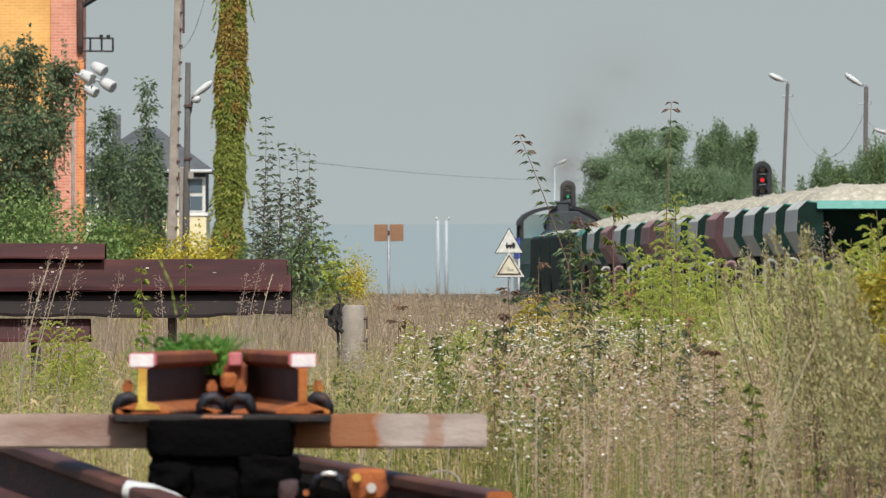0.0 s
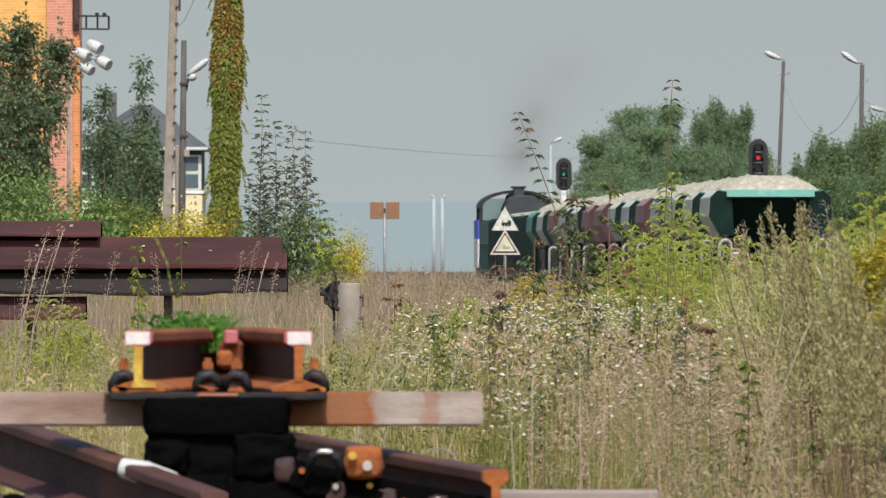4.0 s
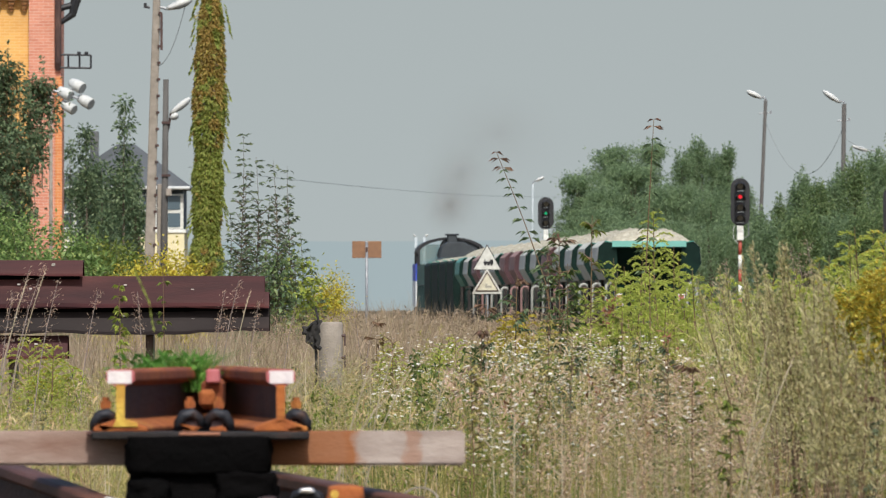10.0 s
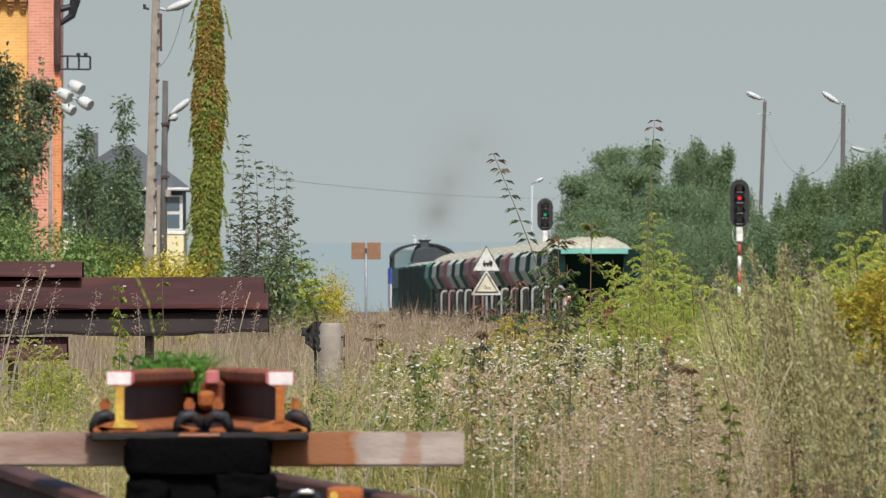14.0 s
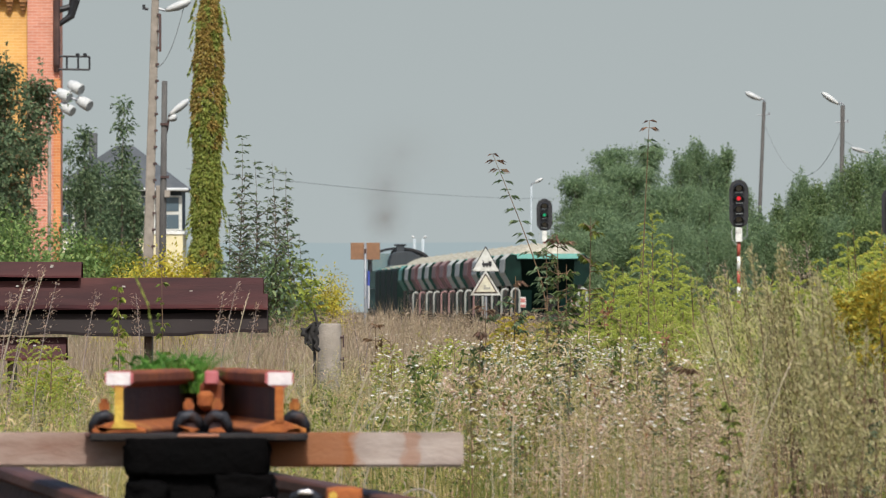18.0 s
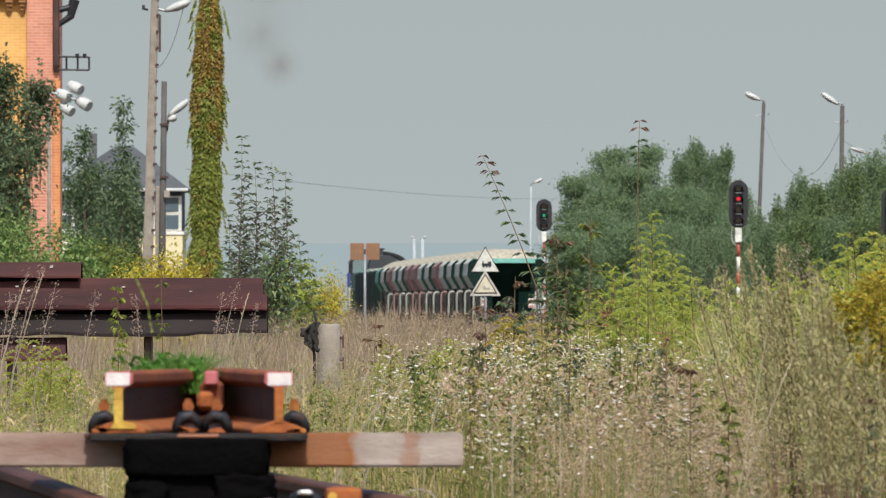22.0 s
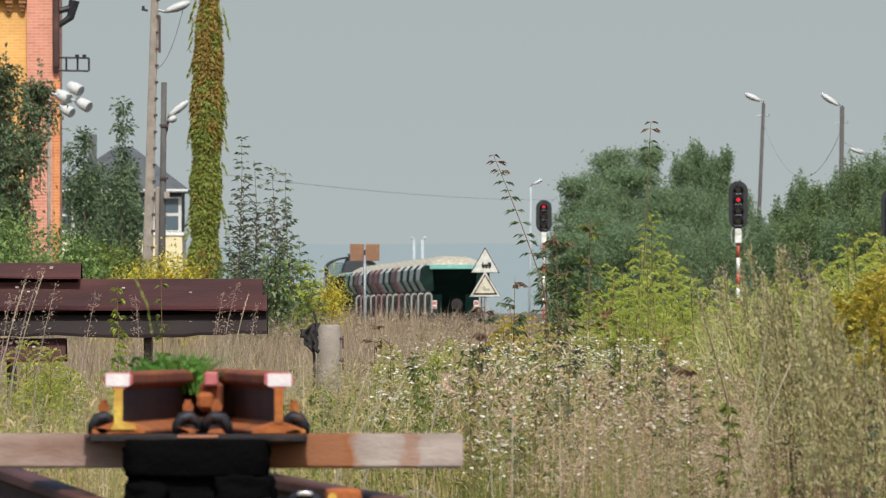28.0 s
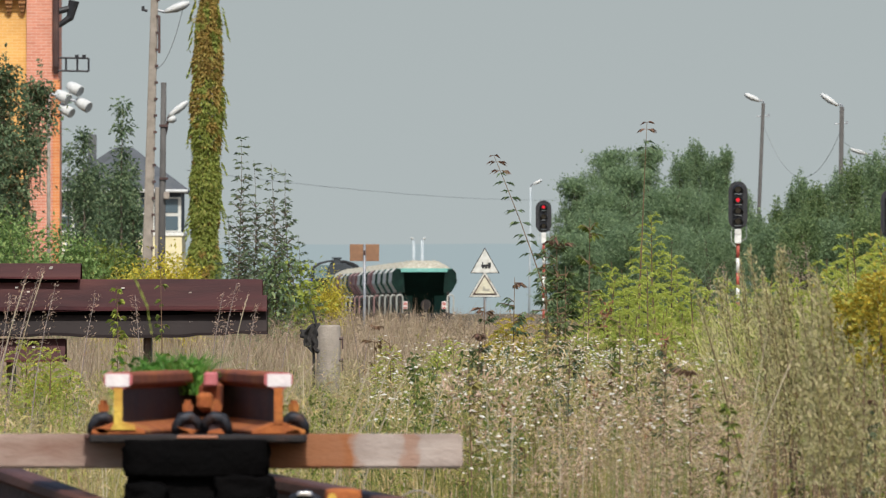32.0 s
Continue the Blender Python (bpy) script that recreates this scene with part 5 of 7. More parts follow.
def patches(ft, sx, sy, seed):
    return np.array([noise.noise(Vector((x * sx, y * sy, seed))) for x, y, _ in ft])


def rightness(ft):
    return np.clip((ft[:, 0] / ft[:, 1] * STEP + 0.012) / 0.03, 0, 1)


r, ft = field(64000, 26, 70, 1.25, 0.062, 11)
pa, pb = patches(ft, 0.9, 0.22, 0), patches(ft, 2.6, 0.6, 4)
h = (0.66 + 0.26 * rightness(ft) + 0.34 * pa + 0.2 * pb) * r.uniform(0.5, 1.12, len(ft))
olive_ = pb > np.where(ft[:, 0] < 0.1, -0.10, 0.20)
kinds_of_grass = ((olive_, L_OLIVE, "olive_grass", "olive green grass in patches"), (~olive_ & (pa < -0.12), L_TAN, "tan_grass", "pinkish tan seeding grass"), (~olive_ & (pa >= -0.12), L_STRAW, "dry_grass", "tall dry straw-coloured grass of the field"))
for sel, lf, nm, lb in kinds_of_grass:
    k = int(sel.sum())
    stuff(nm, blade_mesh(nm, ft[sel], h[sel], r.uniform(0.05, 0.55, k), r.uniform(0.0022, 0.0068, k), lf, r), lb, "grass")
r, ft = field(42000, 70, 135, 1.0, 0.062, 12)
h = (0.98 + 0.34 * patches(ft, 0.9, 0.10, 7) + 0.22 * patches(ft, 2.5, 0.4, 8)) * r.uniform(0.6, 1.2, len(ft))
stuff("far_grass", blade_mesh("far_grass", ft, h, r.uniform(0.05, 0.35, len(ft)), r.uniform(0.005, 0.012, len(ft)), L_STRAW_FAR, r), "brown dry grass farther off", "grass")
r, ft = field(14000, 135, 230, 1.0, 0.062, 14)
stuff("far_grass", blade_mesh("far_grass", ft, r.uniform(0.5, 0.9, len(ft)), 0.2, r.uniform(0.008, 0.018, len(ft)), L_STRAW_FAR, r), "brown dry grass along the line", "grass")
r, ft = field(16000, 230, 420, 1.0, 0.062, 15)
ft = ft[np.array([x < line_x(y) - 4.0 for x, y, _ in ft])]
stuff("far_scrub", blade_mesh("far_scrub", ft, r.uniform(1.0, 1.75, len(ft)) * (1 + 0.5 * patches(ft, 0.3, 0.05, 3)), 0.15, r.uniform(0.03, 0.07, len(ft)), L_STRAW_FAR, r), "brown scrub along the horizon", "scrub")


def weeds(name, n, y0, y1, x_lo, x_hi, h_lo, h_hi, leaf, per, size, seed, label, tall=None, width=0.35, rise=0.35):
    """Bushy weeds: thin stems with leaves all the way up."""
    r, ft = field(n, y0, y1, 1.0, 0.056, seed, x_lo, x_hi)
    h = r.uniform(h_lo, h_hi, n)
    if tall is not None:
        h = h * tall(ft[:, 0] / ft[:, 1] * STEP)
    f = r.uniform(0.12, 1.0, (n, per))
    lean = r.normal(size=(n, 2)) * 0.12
    c = np.empty((n, per, 3))
    for k in (0, 1):
        c[:, :, k] = ft[:, None, k] + lean[:, None, k] * f * h[:, None] + r.normal(size=(n, per)) * 0.045 * (1.15 - f)
    c[:, :, 2] = ft[:, None, 2] + f * h[:, None]
    w = r.normal(size=(n, per, 3)) * np.array((0.8, 0.8, 1)) + np.array((0, 0, rise))
    me = leaf_mesh(name, c.reshape(-1, 3), w.reshape(-1, 3), r.uniform(0.6, 1.3, n * per) * size, r.uniform(0.6, 1.3, n * per) * size * width, leaf, r, 0.2)
    ob = stuff(name, me, label, "weeds")
    stems = blade_mesh(name + "_stem", ft, h, np.linalg.norm(lean, axis=1) * 0.5, 0.006, L_OLIVE, r)
    stuff("weed_stems", stems, "thin upright weed stems", "weeds")
    return ft, h, lean


rise_right = lambda a: 0.92 + 0.28 * np.clip((a - 0.012) / 0.03, 0, 1)
weeds("green_weeds", 300, 34, 62, -0.05, 1.0, 0.75, 1.12, L_GREEN, 100, 0.036, 21, "leafy green weeds in the field", rise_right)
weeds("olive_weeds", 420, 30, 60, 0.05, 1.0, 0.8, 1.15, L_OLIVE, 110, 0.055, 22, "olive green feathery weeds", rise_right, 0.09, 1.6)
weeds("far_weeds", 200, 60, 95, -0.1, 0.9, 0.8, 1.08, L_OLIVE, 90, 0.045, 23, "green weeds farther off")
weeds("olive_left_weeds", 260, 34, 58, -0.62, -0.02, 0.5, 0.92, L_OLIVE, 110, 0.022, 76, "fine olive weeds of the open field", None, 0.25)
weeds("grey_left_weeds", 120, 34, 56, -0.9, 0.0, 0.5, 0.9, L_SAPLING, 90, 0.026, 77, "grey-green weeds before the steel stack", None, 0.25)
weeds("pale_weeds", 120, 36, 58, -1.0, -0.62, 0.6, 0.95, L_LIME, 130, 0.026, 24, "yellow-green weeds beside the steel stack")
weeds("low_dark_weeds", 170, 26.5, 32, 0.60, 1.0, 0.40, 0.80, L_DEEP, 110, 0.035, 29, "dark green weeds at the bottom of the field", None, 0.35)
weeds("brown_weeds", 420, 92, 135, -0.35, 0.5, 0.85, 1.22, L_STRAW_FAR, 70, 0.06, 30, "withered brown weeds farther off", None, 0.3)
weeds("dark_weeds", 70, 28, 40, 0.35, 1.0, 0.6, 1.05, L_DEEP, 110, 0.045, 28, "dark green weeds low in the field", None, 0.3)
weeds("near_weeds", 300, 27, 38, -0.1, 1.0, 0.5, 1.0, L_HAZE, 110, 0.045, 26, "feathery straw-coloured weeds close by", None, 0.09, 1.4)
weeds("near_green_weeds", 90, 27, 36, 0.2, 1.0, 0.5, 0.95, L_GREEN, 90, 0.032, 27, "leafy green weeds close by", None, 0.35)
weeds("leafy_dark_weeds", 110, 37, 44, -0.02, 0.34, 0.65, 1.08, L_DEEP, 90, 0.045, 71, "dark leafy weeds among the asters", None, 0.35)
weeds("green_middle_weeds", 70, 34, 43, -0.26, 0.12, 0.50, 0.92, L_GREEN, 90, 0.034, 81, "green leafy weeds beside the asters", None, 0.35)
weeds("deep_middle_weeds", 80, 33, 42, -0.46, 0.10, 0.35, 0.74, L_DEEP, 90, 0.034, 82, "dark leafy weeds low in the dry grass", None, 0.3)
weeds("lime_middle_weeds", 40, 34, 40, -0.24, 0.10, 0.55, 0.92, L_LIME, 80, 0.030, 83, "yellow-green leafy weeds beside the asters", None, 0.3)
weeds("grey_low_weeds", 110, 27, 35, -0.1, 1.0, 0.45, 0.9, L_SAPLING, 80, 0.035, 75, "grey-green weeds low in the field", None, 0.25)
weeds("grey_green_weeds", 110, 29, 40, 0.10, 0.60, 0.6, 1.0, L_SAPLING, 80, 0.04, 72, "grey-green weeds in the field", None, 0.3)
weeds("green_side_weeds", 260, 34, 42, 0.62, 1.0, 0.6, 1.1, L_GREEN, 100, 0.028, 78, "fine green weeds among the goldenrod", None, 0.3)
weeds("lime_side_weeds", 210, 34, 40, 0.40, 1.0, 0.6, 1.05, L_LIME, 100, 0.024, 79, "yellow-green weeds among the olive grass", None, 0.3)
weeds("leafy_side_weeds", 80, 34, 50, 0.55, 1.0, 0.8, 1.12, L_GREEN, 80, 0.05, 73, "green leafy weeds under the goldenrod", rise_right, 0.35)
r, ft = field(30000, 29, 44, 1.0, 0.056, 74, 0.0, 0.68)
ft = ft[patches(ft, 1.3, 0.5, 12) > -0.08]
ft[:, 2] += 0.92 * r.uniform(0.30, 1.05, len(ft))
stuff("rosy_seed_heads", leaf_mesh("rosy_seed_heads", ft, r.normal(size=(len(ft), 3)) * 0.7 + np.array((0.2, 0, 0.5)), r.uniform(0.02, 0.07, len(ft)), r.uniform(0.004, 0.009, len(ft)), L_ROSY, r, 0.2), "rosy tan seed heads in a patch of the field", "grass")
weeds("russet_weeds", 80, 32, 50, 0.1, 0.9, 0.5, 1.0, L_RED, 34, 0.05, 25, "russet withered leaves")
# fine seed heads and broken stems over the dry grass
r, ft = field(48000, 27, 62, 1.1, 0.058, 41)
right = np.clip((ft[:, 0] / ft[:, 1] * STEP + 0.012) / 0.03, 0, 1)
patch = np.array([noise.noise(Vector((x * 1.4, y * 0.4, 5))) for x, y, _ in ft])
ft[:, 2] += (0.66 + 0.34 * right + 0.25 * patch) * r.uniform(0.25, 1.1, len(ft))
w = r.normal(size=(len(ft), 3)) * np.array((0.8, 0.8, 0.7)) + np.array((0.15, 0, 0.45))
stuff("seed_heads", leaf_mesh("seed_heads", ft, w, r.uniform(0.03, 0.11, len(ft)), r.uniform(0.004, 0.010, len(ft)), L_HAZE, r, 0.3), "fine pale seed heads and broken straws", "grass")
r, ft = field(38000, 34, 56, 1.0, 0.056, 43, 0.42, 1.05)
pa = patches(ft, 1.6, 0.4, 9)
ft[:, 2] += (1.00 + 0.26 * np.clip((ft[:, 0] / ft[:, 1] * STEP - 0.022) / 0.03, 0, 1) + 0.22 * pa) * r.uniform(0.55, 1.06, len(ft))
w = r.normal(size=(len(ft), 3)) * np.array((0.35, 0.5, 0.35)) + np.array((-0.45, 0, 0.9))
stuff("feather_grass", leaf_mesh("feather_grass", ft, w, r.uniform(0.04, 0.12, len(ft)), r.uniform(0.002, 0.0045, len(ft)), foliage("feather", "c8c07e", "d5cc90", "b6b26c", "ded2a4", "a4ac60"), r, 0.1), "pale feathery grass heads leaning in the wind", "grass")
# white asters
r, ft = field(9500, 30, 48, 1.0, 0.056, 31, -0.12, 0.46)
ft = ft[patches(ft, 2.2, 0.7, 2) > 0.10]
top = np.clip(r.normal(0.80, 0.15, len(ft)) + 0.35 * patches(ft, 1.7, 0.5, 6), 0.35, 1.02 + 0.1 * r.uniform(size=len(ft)))
stuff("aster_stems", blade_mesh("aster_stems", ft, top, 0.0, 0.003, L_GREEN, r), "thin green stems of white asters", "flowers")
ft[:, 2] += top + 0.004
stuff("white_asters", disc_mesh("white_asters", ft, r.uniform(0.0055, 0.0105, len(ft)), L_WHITE, r, 0.16), "small white daisy-like flowers in the weeds", "flowers")
# looser heads in flat-topped bunches: near by, and in a broad drift behind
for seed, n, count, lo, hi in ((131, 260, 46, (0.02, 27.5, 0.62), (0.62, 33.5, 1.0)), (132, 1050, 120, (0.08, 34.0, 0.74), (0.50, 44.0, 1.08)), (133, 180, 36, (-0.18, 34.0, 0.55), (0.16, 43.0, 0.98))):
    r = np.random.default_rng(seed)
    bunch = r.uniform(lo, hi, (count, 3))
    i = r.integers(0, len(bunch), n)
    y = (bunch[i, 1] + r.normal(size=n) * 0.12) * STEP
    x = bunch[i, 0] * 0.0384 * y + r.normal(size=n) * 0.05
    ft = np.stack([x, y, ground_zs(x, y)], 1)
    top = bunch[i, 2] + r.normal(size=n) * 0.022
    stuff("aster_stems", blade_mesh("aster_stems", ft, top, 0.0, 0.003, L_GREEN, r), "thin green stems of bunched white asters", "flowers")
    ft[:, 2] += top + 0.004
    stuff("white_asters", disc_mesh("white_asters", ft, r.uniform(0.005, 0.009, n), L_WHITE, r, 0.2), "small white daisy-like flowers in flat bunches", "flowers")
# straight thin stalks, pale and brown
r, ft = field(1700, 29, 56, 1.0, 0.056, 35, -1.0, 1.0)
stuff("thin_stalks", blade_mesh("thin_stalks", ft, r.uniform(0.6, 1.15, len(ft)) * (0.85 + 0.3 * rightness(ft)), r.uniform(0.0, 0.12, len(ft)), r.uniform(0.004, 0.008, len(ft)), L_STALK, r), "straight thin dry stalks", "stalks")
# dead pale stalks
r, ft = field(170, 29, 48, 1.0, 0.055, 33, -0.9, 1.0)
stuff("dead_stalks", blade_mesh("dead_stalks", ft, r.uniform(0.7, 1.15, len(ft)), r.uniform(0.0, 0.2, len(ft)), r.uniform(0.006, 0.014, len(ft)), foliage("pale_stalk", "cdbfa4", "d8ccb4", "b5a78c"), r), "pale dead upright stalks", "stalks")

# a few tall bleached stalks that stand out singly, and russet leaf clusters
for k, (x0, z0, x1, z1, d) in enumerate(((907, 612, 902, 850, 29), (991, 705, 988, 875, 28), (1356, 600, 1312, 820, 28), (858, 640, 866, 850, 29), (1040, 690, 1028, 860, 31))):
    a, b_ = at(x0, z0, d), at(x1, z1, d)
    foot = b_ + (b_ - a) * ((b_.z - ground_z(b_.x, b_.y)) / max(0.05, a.z - b_.z))
    st = thing("dead_stalk", foot, "tall bleached dead stalk standing in the weeds", "stalk", "bleached stalks")
    v = a - foot
    part("stalk", Mesh().tube([(0, 0, 0), tuple(v * 0.5 + Vector((0.012, 0, 0))), tuple(v)], [0.0026, 0.0022, 0.0010], 6), M_BLEACHED, st, smooth=True)
    part("stub", Mesh().tube([tuple(v * 0.72), tuple(v * 0.76 + Vector((0.05 * (-1) ** k, 0, 0.02)))], [0.003, 0.0012], 5), M_BLEACHED, st)
r = np.random.default_rng(91)
for bx, z, d in ((896, 745, 35), (1150, 752, 35), (1156, 800, 34.5), (1046, 700, 35), (1178, 620, 38), (1075, 560, 42), (1415, 655, 35)):
    p_ = at(bx, z, d)
    c = np.array(p_) + r.normal(size=(26, 3)) * np.array((0.018, 0.02, 0.05))
    stuff("russet_leaves", leaf_mesh("russet_leaves", c, r.normal(size=(26, 3)) + np.array((0, 0, 0.6)), r.uniform(0.02, 0.045, 26), 0.014, L_RUSSET, r, 0.2), "cluster of orange russet leaves among the weeds", "leaves")


def ribbon_mesh(name, paths, width, mat, r):
    """Many thin stems: a ribbon along each path, facing a way of its own."""
    p = np.asarray(paths, float)
    n, k, _ = p.shape
    a = r.uniform(-0.9, 0.9, n)
    side = np.stack([np.cos(a), np.sin(a), np.zeros(n)], 1)[:, None, :]
    taper = np.linspace(1.0, 0.35, k)[None, :, None]
    wd = np.broadcast_to(np.asarray(width, float), (n,))[:, None, None] / 2
    v = np.stack([p - side * wd * taper, p + side * wd * taper], 2).reshape(-1, 3)
    base_ = (np.arange(n) * k * 2)[:, None] + np.arange(k - 1)[None, :] * 2
    q = base_.reshape(-1, 1) + np.array((0, 1, 3, 2))
    return raw(name, v, q, NONE3, mat)


def panicles(name, n, y0, y1, x_lo, x_hi, h_lo, h_hi, leaf, stem_leaf, seed, label, lean=(0.05, 0.35), per=60, size=0.022, bush=0.035, clumps=0):
    """Stems that bow one way in the wind under loose nodding heads of tiny spikelets."""
    r = np.random.default_rng(seed)
    y = r.uniform(y0, y1, n) * STEP
    x = r.uniform(x_lo, x_hi, n) * 0.0384 * y
    if clumps:
        i = r.integers(0, clumps, n)
        x, y = x[i] + r.normal(size=n) * 0.07, y[i] + r.normal(size=n) * 0.25
    ft = np.stack([x, y, ground_zs(x, y)], 1)
    h = r.uniform(h_lo, h_hi, n)
    ln = r.uniform(*lean, n) * np.where(r.uniform(size=n) < 0.85, 1, -0.5)
    ly = r.normal(size=n) * 0.1

    def along(f):
        f = np.asarray(f, float)
        b = f ** 2.2
        return ft[:, None, :] + np.stack([ln[:, None] * b * h[:, None], ly[:, None] * b * h[:, None], h[:, None] * (f - 0.25 * np.abs(ln)[:, None] * b)], -1)
    stuff(name + "_stems", ribbon_mesh(name + "_stems", along(np.tile(np.linspace(0, 1, 6), (n, 1))), r.uniform(0.0025, 0.005, n), stem_leaf, r), label + ", their thin stems", "grass")
    f = 1 - 0.36 * r.uniform(size=(n, per)) ** 0.9
    c = along(f) + r.normal(size=(n, per, 3)) * (bush * (1.12 - f) / 0.4)[:, :, None] * np.array((1, 1, 0.7))
    w = r.normal(size=(n, per, 3)) * 0.45 + np.stack([np.sign(ln)[:, None] * (0.4 + 0.6 * f), 0 * f, 0.55 - 0.3 * f], -1)
    stuff(name, leaf_mesh(name, c.reshape(-1, 3), w.reshape(-1, 3), r.uniform(0.6, 1.3, n * per) * size, r.uniform(0.6, 1.2, n * per) * size * 0.24, leaf, r, 0.25), label, "grass")


L_PINK = foliage("pink_panicle", "c4a48c", "d4b89e", "b0907a", "dcc6ae", "bca684", "a89470")
L_GREY_OLIVE = foliage("grey_olive_panicle", "a9a274", "bab087", "979468", "c6b994", "8a8c5e")
panicles("rosy_panicles", 300, 31, 44, 0.12, 0.70, 0.62, 1.0, L_PINK, L_STALK, 801, "nodding rosy tan grass heads", (0.1, 0.45))
panicles("olive_panicles", 150, 30, 44, 0.45, 1.1, 0.70, 1.12, L_GREY_OLIVE, L_OLIVE, 802, "olive tan feathery heads leaning together", (-0.3, 0.12), 80, 0.022, 0.04)
panicles("leaning_panicles", 260, 32, 42, 0.45, 0.82, 0.72, 1.12, L_PINK, L_STALK, 808, "rosy tan feathery grass leaning together in the wind", (-0.55, -0.1), 80, 0.022, 0.03)
panicles("near_panicles", 60, 21, 28, 0.30, 1.1, 0.55, 0.86, L_PINK, L_STALK, 803, "soft tan grass heads close by", (0.0, 0.4), 70, 0.018, 0.03)
panicles("near_olive_panicles", 30, 21, 28, 0.45, 1.1, 0.60, 0.95, L_GREY_OLIVE, L_OLIVE, 804, "soft olive grass heads close by", (-0.2, 0.3), 80, 0.02, 0.035)
panicles("side_panicles", 260, 34, 58, -1.05, -0.15, 0.55, 0.95, L_GREY_OLIVE, L_STALK, 805, "grey-tan nodding grass heads before the steel stack", (0.1, 0.6), 60, 0.02, 0.03)
panicles("middle_panicles", 520, 40, 70, -0.40, 0.15, 0.62, 1.02, L_GREY_OLIVE, L_OLIVE, 806, "brown-pink nodding grass heads of the open field", (0.05, 0.5), 60, 0.022, 0.035)
panicles("horizon_panicles", 500, 80, 150, -0.35, 0.35, 0.85, 1.25, L_STRAW_FAR, L_STRAW_FAR, 807, "brown grass heads standing uneven on the skyline", (0.0, 0.4), 60, 0.04, 0.06)
# slanting pale straws that lie across the weeds
for k, (x0, z0, x1, z1, d) in enumerate(((612, 758, 655, 648, 30), (634, 752, 690, 700, 30), (672, 745, 722, 660, 32), (700, 610, 672, 680, 36), (786, 660, 760, 760, 34), (560, 640, 500, 700, 40), (1400, 640, 1330, 800, 30), (45, 500, 10, 600, 44), (78, 480, 30, 620, 44), (440, 520, 415, 600, 44))):
    a, b_ = at(x0, z0, d), at(x1, z1, d)
    if a.z < b_.z:
        a, b_ = b_, a
    way_ = (a - b_).normalized()
    foot = b_ - way_ * ((b_.z - ground_z(b_.x, b_.y)) / max(0.3, way_.z))
    foot = Vector((b_.x * 0.6 + foot.x * 0.4, foot.y, ground_z(b_.x, b_.y)))
    st = thing("dead_stalk", foot, "pale dry straw leaning over the weeds", "stalk", "leaning straws")
    part("stalk", Mesh().tube([(0, 0, 0), tuple((b_ - foot) * 0.9), tuple((a - foot) * 0.5 + (b_ - foot) * 0.5 + Vector((0.004, 0, 0))), tuple(a - foot)], [0.0034, 0.003, 0.0026, 0.0014], 5), M_BLEACHED, st, smooth=True)
    part("husk", leaf_mesh("husk", [np.array(a - foot) - np.array(way_) * 0.012 * j for j in range(12)], [tuple(way_ + Vector((math.sin(j * 2.4) * 0.5, 0, 0))) for j in range(12)], 0.022, 0.005, L_TAN, np.random.default_rng(k), 0.1), None, st)["kind"] = "stuff"


